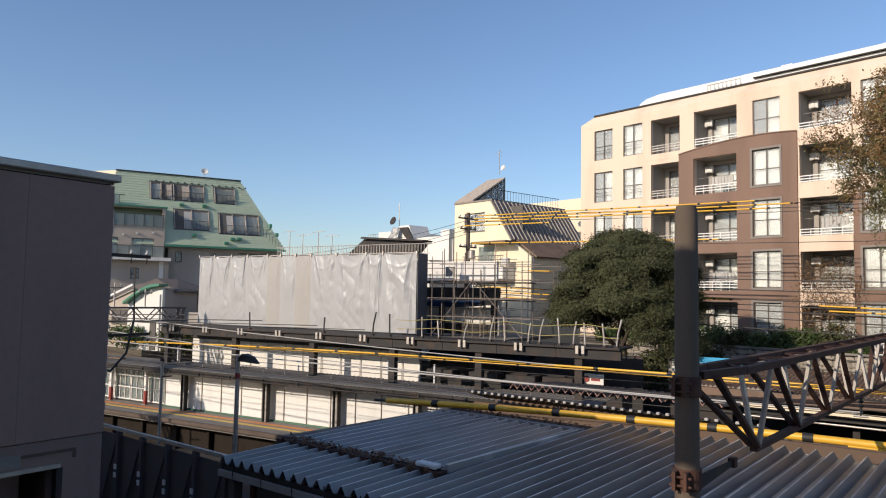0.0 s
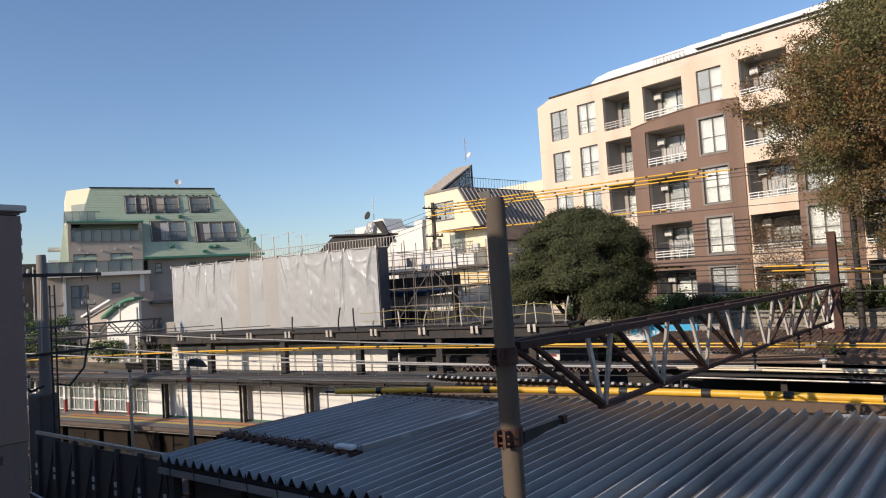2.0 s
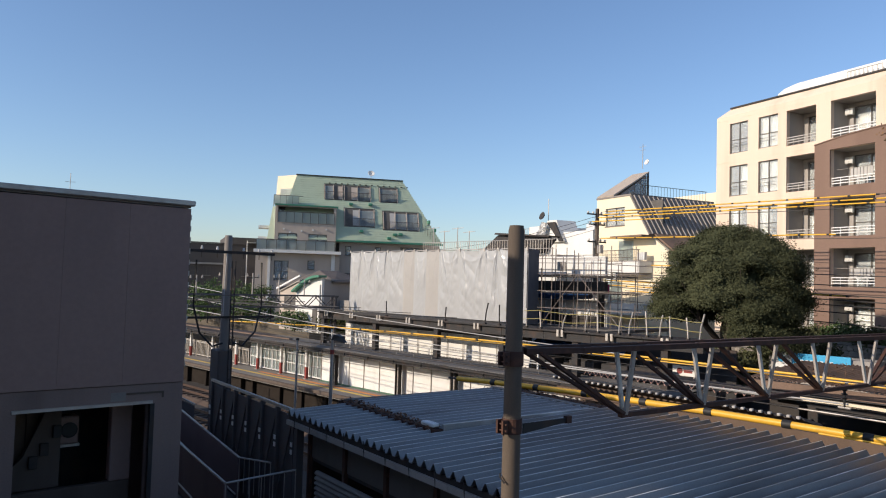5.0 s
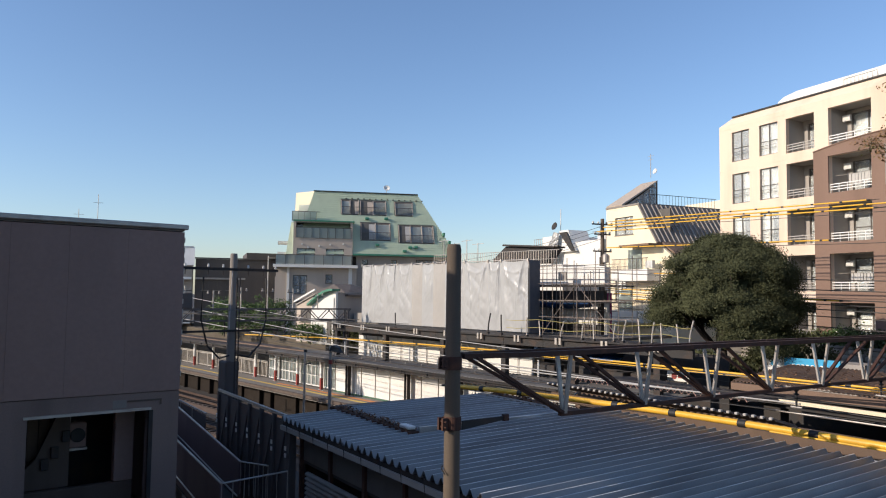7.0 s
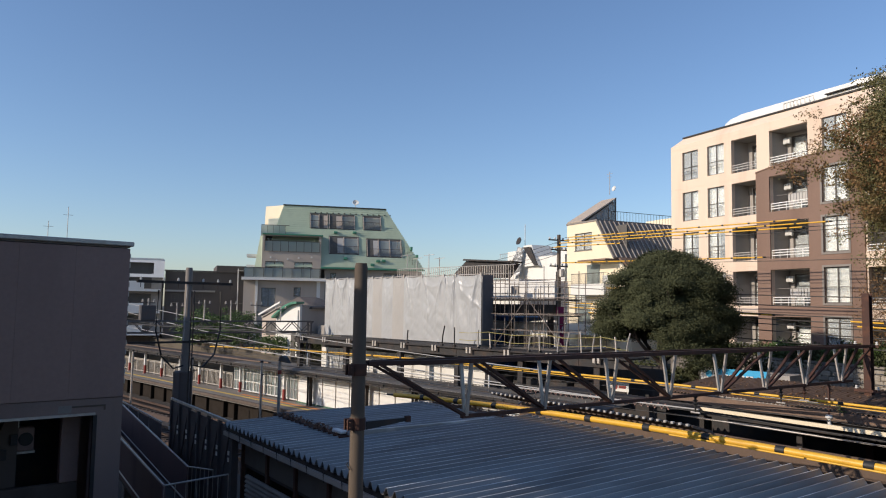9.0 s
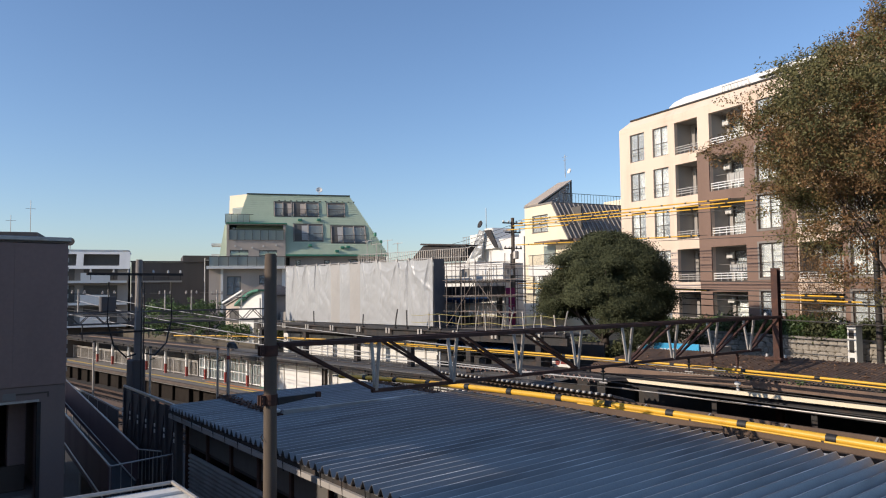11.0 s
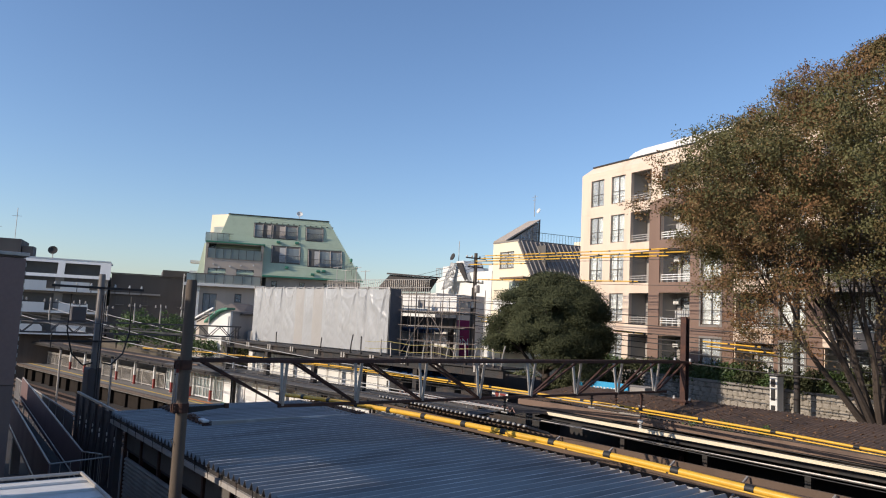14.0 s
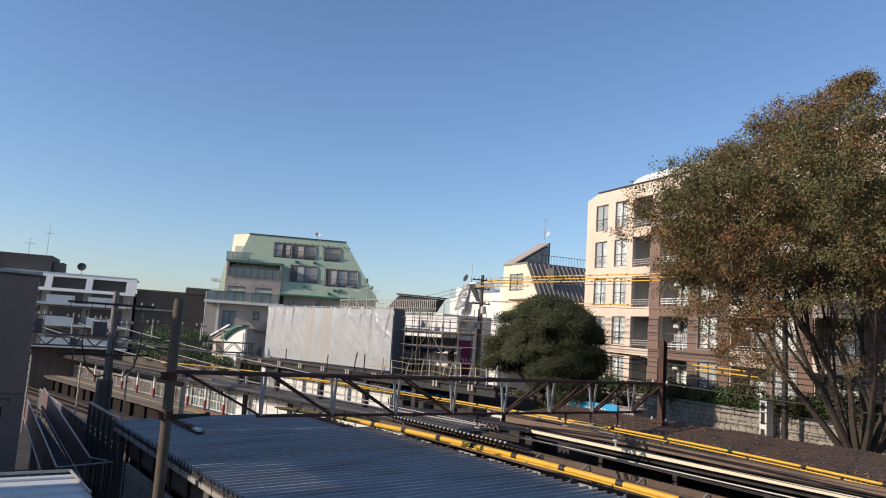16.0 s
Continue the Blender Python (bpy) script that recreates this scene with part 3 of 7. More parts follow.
def green_block():
    ob = thing("mansard_building", GR, "beige apartment block with a steep green metal mansard roof", "building")

    def sl(x, z, out=0.0):
        return Vector((x, -(17.7 - z) * 0.43 - out, z))
    # body behind the slope
    b = Bld()
    b.add([sl(-2.0, 11.0), sl(14.7, 11.0), sl(10.85, 17.65), sl(0, 17.7), (-2.6, 11, 11.0), (14.7, 11, 11.0), (10.85, 11, 17.65), (0, 11, 17.7)],
          [(0, 1, 2, 3), (1, 5, 6, 2), (4, 7, 6, 5), (3, 2, 6, 7), (0, 3, 7, 4), (0, 4, 5, 1)])
    part("roof", b, M["green_tile"], ob, "steep green metal roof")
    # tile courses: thin lapped strips down the slope, broken at the windows
    gaps = [(2.7, 15.2, 7.5, 16.9), (8.3, 15.2, 10.3, 16.85), (4.7, 12.5, 7.85, 14.45), (8.6, 12.3, 12.4, 14.3)]
    z = 11.1
    while z < 17.6:
        x0, x1 = max(-2.0 + (z - 11.0) * 0.3, 3.9 if z < 14.3 else -2.0 + (z - 11) * 0.3), 14.7 - (z - 11.0) * 0.579
        cuts = sorted((g[0], g[2]) for g in gaps if g[1] - 0.1 < z < g[3])
        x = x0
        for a, c in cuts + [(x1, x1)]:
            if a > x:
                part("roof_course", Bld().add([sl(x, z, 0.035), sl(min(a, x1), z, 0.035), sl(min(a, x1), z + 0.23, 0.012), sl(x, z + 0.23, 0.012), sl(x, z), sl(min(a, x1), z)],
                           [(0, 1, 2, 3), (4, 5, 1, 0)]), M["green_tile"], ob)
            x = max(x, c)
        z += 0.235
    part("ridge_cap", Bld().box(-0.1, -0.15, 17.68, 10.95, 0.3, 17.76), M["dark_steel"], ob)
    # dormer openings: flat dark quads paint shaded recessed balconies, with glass and posts
    for x0, z0, x1, z1, posts in ((2.78, 15.25, 4.55, 16.8, 1), (4.75, 15.25, 7.42, 16.78, 1), (8.41, 15.27, 10.25, 16.76, 0), (4.76, 12.55, 7.76, 14.34, 1), (8.7, 12.35, 12.35, 14.2, 2)):
        y0 = -(17.7 - z0) * 0.43
        d = Bld()
        top = -(17.7 - z1) * 0.43
        # frame round the opening, standing upright from the slope
        d.box(x0, y0 - 0.06, z0 - 0.1, x1, y0 + 0.05, z0).box(x0 - 0.08, top - 0.06, z1, x1 + 0.08, top + 0.05, z1 + 0.1)
        for x in (x0 - 0.08, x1):
            d.prism([(x, y0 - 0.06, z0 - 0.1), (x, top - 0.06, z1 + 0.1), (x, top + 0.05, z1 + 0.1), (x, y0 + 0.05, z0 - 0.1)], (0.08, 0, 0))
        dm = part("dormer_frame", d, M["alu"], ob)
        part("recess", Bld().add([sl(x0, z0, 0.05), sl(x1, z0, 0.05), sl(x1, z1, 0.05), sl(x0, z1, 0.05)], [(0, 1, 2, 3)]), M["dark_room"], dm, "flat dark quad painted as a shaded balcony opening")
        n = posts + 1
        for i in range(n + 1):
            x = x0 + (x1 - x0) * i / n
            part("post", Bld().bar(sl(x, z0, 0.12), sl(x, z1, 0.12), 0.07), M["beige_wall"], dm)
        for i in range(n):
            w = (x1 - x0) / n
            lit = random.random()
            part("inner_wall", Bld().add([sl(x0 + w * (i + 0.55), z0 + 0.05, 0.065), sl(x0 + w * (i + 0.97), z0 + 0.05, 0.065), sl(x0 + w * (i + 0.97), z1 - 0.12, 0.065), sl(x0 + w * (i + 0.55), z1 - 0.12, 0.065)], [(0, 1, 2, 3)]), M["beige_wall"] if lit < 0.7 else M["curtain"], dm)
            if lit < 0.5:
                part("pane", Bld().add([sl(x0 + w * i + 0.05, z0 + 0.05, 0.08), sl(x0 + w * (i + 1) - 0.05, z0 + 0.05, 0.08), sl(x0 + w * (i + 1) - 0.05, z1 - 0.15, 0.08), sl(x0 + w * i + 0.05, z1 - 0.15, 0.08)], [(0, 1, 2, 3)]), M["frosted"], dm)
        g = Bld()
        for i in range(int((x1 - x0) / 0.12)):
            x = x0 + 0.06 + i * 0.12
            g.bar((x, y0 - 0.1, z0), (x, y0 - 0.1, z0 + 0.75), 0.018)
        g.bar((x0, y0 - 0.1, z0 + 0.78), (x1, y0 - 0.1, z0 + 0.78), 0.045)
        part("railing", g, M["alu"], dm)
    # roof ledges and small snow hooks
    part("eave", Bld().box(3.9, -3.12, 10.88, 14.75, -2.7, 11.04), M["green_trim"], ob)
    part("eave", Bld().box(-2.1, -3.05, 14.2, 4.0, -1.3, 14.34), M["green_trim"], ob)
    for i in range(14):
        part("roof_hook", Bld().box(3.2 + i * 0.62, -0.42 - 0.06, 16.95, 3.35 + i * 0.62, -0.33, 17.03), M["dark_steel"], ob)
    for x, z in ((5.2, 14.7), (7.2, 14.75), (6.2, 11.9), (9.6, 11.7), (10.2, 11.75), (9.0, 11.3)):
        p = sl(x, z, 0.02)
        part("roof_vent", Bld().box(p.x, p.y - 0.25, p.z, p.x + 0.4, p.y + 0.1, p.z + 0.25, ch=0.04), M["green_trim"], ob)
    # cream gable and corner terrace
    b = Bld().prism([(-2.0, 1.9, 14.36), (0.0, -0.05, 14.36), (0.0, -0.02, 17.68), (-1.9, 1.9, 17.68)], (0.02, 8, 0))
    part("gable_wall", b, M["house_cream"], ob, "cream rendered gable in the sun")
    part("terrace_rail", Bld().box(-2.2, -1.6, 14.36, 0.2, -1.55, 15.3), M["frosted"], ob)
    part("terrace_rail", Bld().box(-2.25, -1.6, 14.36, -2.2, 2.0, 15.3), M["frosted"], ob)
    r = Bld().rod((-2.22, -1.58, 15.33), (0.6, -1.58, 15.33), 0.03)
    for i in range(5):
        r.rod((-2.22 + i * 0.6, -1.58, 14.35), (-2.22 + i * 0.6, -1.58, 15.33), 0.025)
    part("terrace_handrail", r, M["alu"], ob)
    part("gable_door", Bld().prism([(-1.6, 1.45, 14.4), (-0.5, 0.38, 14.4), (-0.5, 0.38, 16.3), (-1.6, 1.45, 16.3)], (0.03, 0.03, 0)), M["frosted"], ob)
    part("side_slope", Bld().prism([(-2.75, -2.6, 10.9), (-2.06, -2.75, 10.9), (-2.06, -1.4, 14.2), (-2.3, -1.3, 14.2)], (0, 1.2, 0)), M["green_tile"], ob, "green sloping roof flank")
    # grey bay with two balconies
    holes = [(-1.8, 12.6, 3.6, 14.1), (-1.7, 9.95, 0.1, 11.5), (1.2, 9.95, 3.0, 11.5)]
    part("bay_wall", wall_mesh(-2.05, 3.85, 9.7, 14.2, holes, -2.9, -2.7), M["beige_wall"], ob, "beige rendered bay")
    part("bay_side", Bld().box(3.65, -2.69, 9.7, 3.85, 1, 14.2).box(-2.05, -2.69, 9.7, -1.85, 3, 14.2), M["beige_wall"], ob)
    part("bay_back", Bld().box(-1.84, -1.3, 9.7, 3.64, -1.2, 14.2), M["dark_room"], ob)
    part("bay_floor", Bld().box(-1.84, -2.69, 12.4, 3.64, -1.31, 12.6), M["grey_wall"], ob)
    part("balcony_panel", Bld().box(-1.8, -3.0, 12.55, 3.7, -2.96, 13.55), M["frosted"], ob, "smoked glass balcony panel")
    part("balcony_panel", Bld().box(-3.7, -3.6, 9.85, 3.8, -3.55, 10.75), M["frosted"], ob, "smoked glass balcony panel")
    g = Bld()
    for i in range(8):
        g.bar((-1.8 + i * 0.78, -3.02, 12.5), (-1.8 + i * 0.78, -3.02, 13.6), 0.04)
    g.bar((-1.85, -3.02, 13.6), (3.75, -3.02, 13.6), 0.06)
    for i in range(9):
        g.bar((-3.7 + i * 0.93, -3.62, 9.8), (-3.7 + i * 0.93, -3.62, 10.8), 0.04)
    g.bar((-3.75, -3.62, 10.8), (3.85, -3.62, 10.8), 0.06)
    part("balcony_rail", g, M["alu"], ob)
    for x, z in ((-1.7, 12.62), (0.2, 12.62), (1.9, 12.62)):
        window(ob, x, -1.45, z, 1.6, 1.45, 2, True, sill=False)
    for x in (-1.7, 1.2):
        window(ob, x, -2.9, 9.95, 1.8, 1.55, 2, True, sill=False)
    for x, z in ((-0.6, 11.6), (0.5, 11.75), (1.6, 11.9), (-1.2, 11.9), (2.9, 12.0)):
        part("vent_cap", Bld().rod((x, -3.02, z), (x, -2.9, z), 0.09, 10), M["ac_unit"], ob)
    # lower storeys
    holes = [(-2.0, 6.9, -0.6, 8.8), (1.2, 8.0, 1.9, 8.9), (4.9, 9.6, 5.5, 10.5), (7.9, 9.6, 8.5, 10.5), (10.5, 9.6, 13.2, 10.6), (4.9, 6.6, 5.5, 7.8), (7.9, 6.6, 8.5, 7.8)]
    part("lower_wall", wall_mesh(-3.75, 4.3, 0, 9.65, holes, -2.9, -2.6), M["beige_wall"], ob, "beige rendered lower wall with pale cornice")
    part("lower_wall", wall_mesh(4.31, 14.6, 0, 10.87, holes, -2.2, -1.95), M["grey_wall"], ob)
    part("lower_side", Bld().box(-3.75, -2.59, 0, -3.5, 11, 9.65), M["grey_wall"], ob)
    part("cornice", Bld().box(-3.95, -3.66, 9.55, 4.35, -2.5, 9.84), M["white_wall"], ob)
    for xa, xb in ((3.5, 3.85), (-2.6, -2.35)):
        part("pilaster", Bld().box(xa, -3.0, 3, xb, -2.905, 9.54), M["white_wall"], ob)
    for h in holes:
        window(ob, h[0], -2.9 if h[0] < 4.3 else -2.2, h[1], h[2] - h[0], h[3] - h[1], 2 if h[2] - h[0] > 1 else 1, False, sill=True)
    # flat dark panel behind the windows paints the indoor shade
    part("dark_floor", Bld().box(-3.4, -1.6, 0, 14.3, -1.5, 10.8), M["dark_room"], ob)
    # side fire-stair landings at the left edge
    for z in (10.9, 12.0):
        part("side_ledge", Bld().box(-3.6, -1.5, z, -2.1, 0.5, z + 0.25), M["white_wall"], ob)
    # dish and right-hand roof fittings
    m = Matrix.Translation((7.6, 0.3, 17.85))
    part("dish", Bld().lathe([(0.02, 0), (0.25, 0.06), (0.36, 0.18), (0.34, 0.2), (0.02, 0.05)], 14, m @ Matrix.Translation((0, 0, 0.4)) @ Matrix.Rotation(radians(60), 4, 'X')), M["ac_unit"], ob, "pale satellite dish")
    part("dish_mast", Bld().rod((7.6, 0.3, 17.8), (7.6, 0.3, 18.4), 0.03), M["galv"], ob)
    r = Bld()
    for i in range(9):
        p = sl(11.9 + i * 0.25, 13.3 - i * 0.3, 0.4)
        r.rod(p, p + Vector((0, 0, 0.7)), 0.02)
    part("edge_rail", r, M["alu"], ob)
    part("edge_lamp", Bld().box(13.3, -2.3, 13.1, 13.55, -1.8, 13.5, ch=0.04), M["green_trim"], ob)
    part("edge_lamp", Bld().box(13.9, -2.5, 12.3, 14.15, -2.0, 12.65, ch=0.04), M["green_trim"], ob)


green_block()


# ---- the cream house with the glazed peak ----
HF = Matrix.Translation((-9.39, 60.52, 0)) @ Matrix.Rotation(radians(-39.56), 4, 'Z')


def cream_house():
    ob = thing("cream_house", HF, "cream rendered house with brown seamed roof and glazed peak", "house")
    dep = 9.0
    holes = [(1.0, 12.2, 3.4, 13.7), (1.0, 6.6, 2.6, 8.5), (3.6, 6.6, 5.4, 8.3)]
    part("wall", wall_mesh(-0.2, 4.25, 2.9, 14.55, holes[:2], 0, 0.25), M["house_cream"], ob, "cream rendered wall")
    b = Bld()
    b.prism([(4.25, 0, 2.9), (8.4, 0, 2.9), (8.4, 0, 9.95), (6.33, 0, 11.3), (4.25, 0, 14.3)], (0, 0.25, 0))
    part("wall", b, M["house_cream"], ob, "cream rendered wall")
    part("side_wall", Bld().box(-0.2, 0.26, 2.9, 0.05, dep, 14.55), M["house_cream"], ob)
    part("back_wall", Bld().box(-0.2, dep, 2.9, 8.4, dep + 0.2, 11), M["house_cream"], ob)
    part("flat_roof", Bld().box(-0.25, -0.06, 14.56, 4.2, dep, 14.7), M["concrete"], ob)
    part("inside", Bld().box(0.3, 1.6, 2.9, 6.0, 1.7, 14.2), M["dark_room"], ob)
    # seamed slope to the right
    part("roof", Bld().prism([(4.2, -0.12, 14.42), (6.45, -0.12, 11.25), (6.55, -0.12, 11.33), (4.3, -0.12, 14.55)], (0, dep, 0)), M["seam_roof"], ob, "brown metal roof slope with raised seams")
    for i in range(18):
        y = 0.1 + i * 0.49
        part("roof_seam", Bld().prism([(4.3, y, 14.56), (6.55, y, 11.34), (6.6, y, 11.4), (4.35, y, 14.62)], (0, 0.06, 0)), M["galv"], ob)
    part("roof_edge", Bld().bar((4.25, -0.14, 14.5), (6.5, -0.14, 11.3), 0.12), M["concrete"], ob)
    part("lower_roof", Bld().prism([(6.4, 0.3, 11.3), (8.6, 0.3, 9.9), (8.7, 0.3, 10.0), (6.5, 0.3, 11.42)], (0, dep, 0)), M["old_roof"], ob, "dark lower roof")
    part("lower_side", Bld().box(8.2, 0.26, 2.9, 8.4, dep, 9.9), M["house_cream"], ob)
    part("canopy", Bld().box(3.3, -1.4, 11.05, 7.0, 0.0, 11.2), M["old_roof"], ob)
    # glazed peak with a shed roof rising to the back
    px, py = -2.1, 2.6
    part("peak_wall", Bld().prism([(0.1, 0.5, 14.7), (0.1, 3.6, 14.7), (0.1, 3.6, 16.8)], (1.75, 0, 0)), M["grey_wall"], ob, "grey boarded peak")
    part("peak_roof", Bld().prism([(-0.15, 0.0, 14.68), (-0.15, 3.75, 17.0), (-0.15, 3.75, 17.12), (-0.15, -0.05, 14.8)], (2.15, 0, 0)), M["tan_roof"], ob, "pale tan sheet roof over the peak")
    for y, h in ((1.6, 0.7), (2.3, 1.25), (3.0, 1.75)):
        part("peak_pane", Bld().box(1.86, y, 14.8, 1.9, y + 0.55, 14.7 + h), M["glass"], ob)
    part("peak_post", Bld().box(1.88, 3.6, 14.7, 2.0, 3.74, 16.98), M["alu"], ob)
    part("aerial", Bld().rod((px + 4, py + 0.5, 17.3), (px + 4, py + 0.5, 19.4), 0.03, 6).rod((px + 3.6, py + 0.5, 19.2), (px + 4.4, py + 0.5, 19.2), 0.015, 5)
         .rod((px + 3.7, py + 0.5, 18.9), (px + 4.3, py + 0.5, 18.9), 0.015, 5), M["galv"], ob, "thin roof aerial")
    part("dish", Bld().lathe([(0.02, 0), (0.2, 0.06), (0.26, 0.14), (0.02, 0.05)], 12, Matrix.Translation((1.85, 3.7, 17.9)) @ Matrix.Rotation(radians(70), 4, 'X')), M["ac_unit"], ob)
    r = Bld()
    for i in range(22):
        r.rod((4.1, 1.2 + i * 0.33, 14.7), (4.1, 1.2 + i * 0.33, 15.5), 0.014, 5)
    r.rod((4.1, 1.0, 15.5), (4.1, 8.3, 15.5), 0.025, 6)
    part("roof_rail", r, M["dark_steel"], ob)
    for h in holes:
        window(ob, h[0], 0, h[1], h[2] - h[0], h[3] - h[1], 2, True, sill=True)
    # balconies
    for z, x0, x1 in ((9.2, 2.2, 6.7), (5.9, 0.9, 6.2)):
        part("balcony_slab", Bld().box(x0, -1.3, z - 0.9, x1, 0, z), M["white_wall"], ob)
        r = Bld()
        for i in range(int((x1 - x0) / 0.16)):
            r.rod((x0 + 0.05 + i * 0.16, -1.25, z), (x0 + 0.05 + i * 0.16, -1.25, z + 0.85), 0.014, 5)
        r.rod((x0, -1.25, z + 0.87), (x1, -1.25, z + 0.87), 0.03, 6)
        part("balcony_rail", r, M["alu"], ob)
        part("balcony_door", Bld().box(x0 + 0.6, -0.06, z + 0.02, x0 + 2.3, -0.005, z + 1.7), M["frosted"], ob)
    part("air_conditioner", AC, None, ob, "", Matrix.Translation((6.0, -0.9, 9.3)))


cream_house()
# white neighbour seen between house and apartments
solid("white_building", Bld().box(-2.5, 0, 2.9, 9, 10, 16.3, Matrix.Translation((-3.0, 72.6, 0)) @ Matrix.Rotation(radians(-39.56), 4, 'Z'), ch=0.03), M["house_cream"], "plain cream rendered building behind the house", "building")


# ---- near side: the dark building at the left, the ramp, the corrugated roof ----
LB = Matrix.Translation((-7.7, 11.1, 0)) @ Matrix.Rotation(radians(64.5), 4, 'Z')


def left_building():
    """Face on local y = 0, looking to -y; its far corner at x = 0."""
    ob = thing("panel_building", LB, "grey panelled building with a dark open bay in shade", "building")
    hole = [(-3.22, -1.0, -0.69, 4.25)]
    part("wall", wall_mesh(-9.0, 0, -1.4, 4.66, hole, 0, 0.3), M["lb_base"], ob, "stained grey concrete base wall in shade")
    xs = [-9.0, -7.6, -6.3, -5.0, -3.7, -2.55, -1.3, 0.0]
    for a, c in zip(xs, xs[1:]):
        part("wall_panel", Bld().box(a + 0.001, -0.03, 4.675, c - 0.001, 0.28, 8.5, ch=0.003), M["lb_wall"], ob)
    part("side_wall", Bld().box(-0.3, 0.31, -1.4, 0, 7, 8.5), M["lb_wall"], ob)
    part("roof", Bld().box(-9, 0.0, 8.52, 0.0, 7, 8.58), M["concrete"], ob)
    part("coping", Bld().box(-9.05, -0.1, 8.56, 0.08, 0.25, 8.68, ch=0.02), M["galv"], ob, "pale metal coping")
    part("coping", Bld().box(-0.2, 0.26, 8.56, 0.08, 7, 8.68, ch=0.02), M["galv"], ob)
    part("lintel", Bld().box(-3.3, -0.05, 4.25, -0.65, 0.05, 4.31), M["galv"], ob)
    part("door_post", Bld().box(-0.69, -0.02, -1.0, -0.6, 0.1, 4.24), M["dark_steel"], ob)
    # inside of the bay: boards, a stair stringer, a low wall, a pier and a hung unit
    part("inner_back", Bld().box(-5, 3.2, -1.4, -0.4, 3.3, 4.6), M["dark_steel"], ob)
    part("inner_ceiling", Bld().box(-5, 0.31, 4.6, -0.31, 3.19, 4.66), M["dark_room"], ob)
    part("inner_floor", Bld().box(-5, 0.31, 1.6, -0.4, 3.19, 1.75), M["concrete"], ob)
    part("pier", Bld().box(-1.2, 0.9, 2.46, -0.76, 1.15, 4.59, ch=0.02), M["lb_wall"], ob, "pale concrete pier inside the bay")
    part("low_wall", Bld().box(-3.3, 0.92, 1.76, -0.76, 1.1, 2.45, ch=0.02), M["dark_conc"], ob)
    for i in range(6):
        part("board", Bld().box(-3.7 + i * 0.24, 1.5, 2.2, -3.48 + i * 0.24, 1.54 + 0.01 * (i % 2), 4.59), M["dark_wood"], ob)
    part("stringer", Bld().prism([(-3.25, 1.12, 2.46), (-3.25, 1.12, 2.75), (-2.85, 1.12, 3.15), (-2.3, 1.12, 4.45), (-2.15, 1.12, 4.45), (-2.15, 1.12, 2.46)], (0, 0.14, 0)), M["dark_conc"], ob, "flaking concrete stair stringer")
    for x, z in ((-2.75, 2.9), (-2.55, 3.15), (-2.32, 3.5)):
        part("bracket_box", Bld().box(x, 1.02, z, x + 0.16, 1.115, z + 0.26, ch=0.01), M["dark_steel"], ob)
    unit = part("condenser", Bld().box(-2.1, 1.5, 3.25, -1.7, 1.9, 3.85, ch=0.03), M["lb_wall"], ob, "grimy condenser hung in the bay")
    part("grille", Bld().lathe([(0.17, 0), (0.17, 0.02), (0.14, 0.03)], 14, Matrix.Translation((-1.9, 1.5, 3.55)) @ Matrix.Rotation(radians(90), 4, 'X')), M["black"], unit)
    part("bracket", Bld().box(-2.12, 1.48, 3.19, -1.68, 1.92, 3.245).box(-2.12, 1.48, 3.86, -2.07, 1.53, 4.59), M["galv"], unit)
    part("meter_box", Bld().box(-2.2, 2.6, 3.9, -1.6, 3.15, 4.4, ch=0.03), M["ac_unit"], ob)
    part("patch", Bld().box(-1.5, -0.006, 4.34, -1.2, 0.0, 4.52), M["concrete"], ob, "pale repair patch on the wall")
    part("duct_line", Bld().box(-1.19, -0.02, 4.46, -0.45, 0.0, 4.5).box(-0.45, -0.02, 4.36, -0.41, 0.0, 4.5), M["dark_conc"], ob)
    for i in range(14):
        part("corner_flashing", Bld().box(0.005, 0.0, 5.0 + i * 0.25, 0.03, 0.06, 5.12 + i * 0.25), M["galv"], ob)


left_building()


def roof_box():
    """Flat white box roofs just below the walkway."""
    m = at(ST, -2.2, 5.95, 0)
    ob = thing("cabinet_roof", m, "white sheet-metal box roof with raised seams", "roof")
    part("body", Bld().box(-0.5, -3.1, -1.4, 1.65, -0.1, 3.68), M["white_wall"], ob)
    part("cover", Bld().box(-0.6, -3.2, 3.69, 1.75, 0.0, 3.8, ch=0.02), M["white_paint"], ob, "white sheet cover")
    for x in (-0.1, 0.65, 1.35):
        part("seam", Bld().box(x, -3.18, 3.802, x + 0.05, -0.02, 3.85), M["white_paint"], ob)
    part("edge_rail", Bld().rod((-0.6, -0.05, 3.87), (1.75, -0.05, 3.87), 0.035, 8), M["galv"], ob)
    part("edge_rail", Bld().rod((-0.6, -3.1, 3.87), (-0.6, -0.05, 3.87), 0.035, 8), M["galv"], ob)
    part("vent_box", Bld().box(0.4, -2.3, 3.86, 1.0, -1.85, 4.14, ch=0.03), M["ac_unit"], ob)


roof_box()


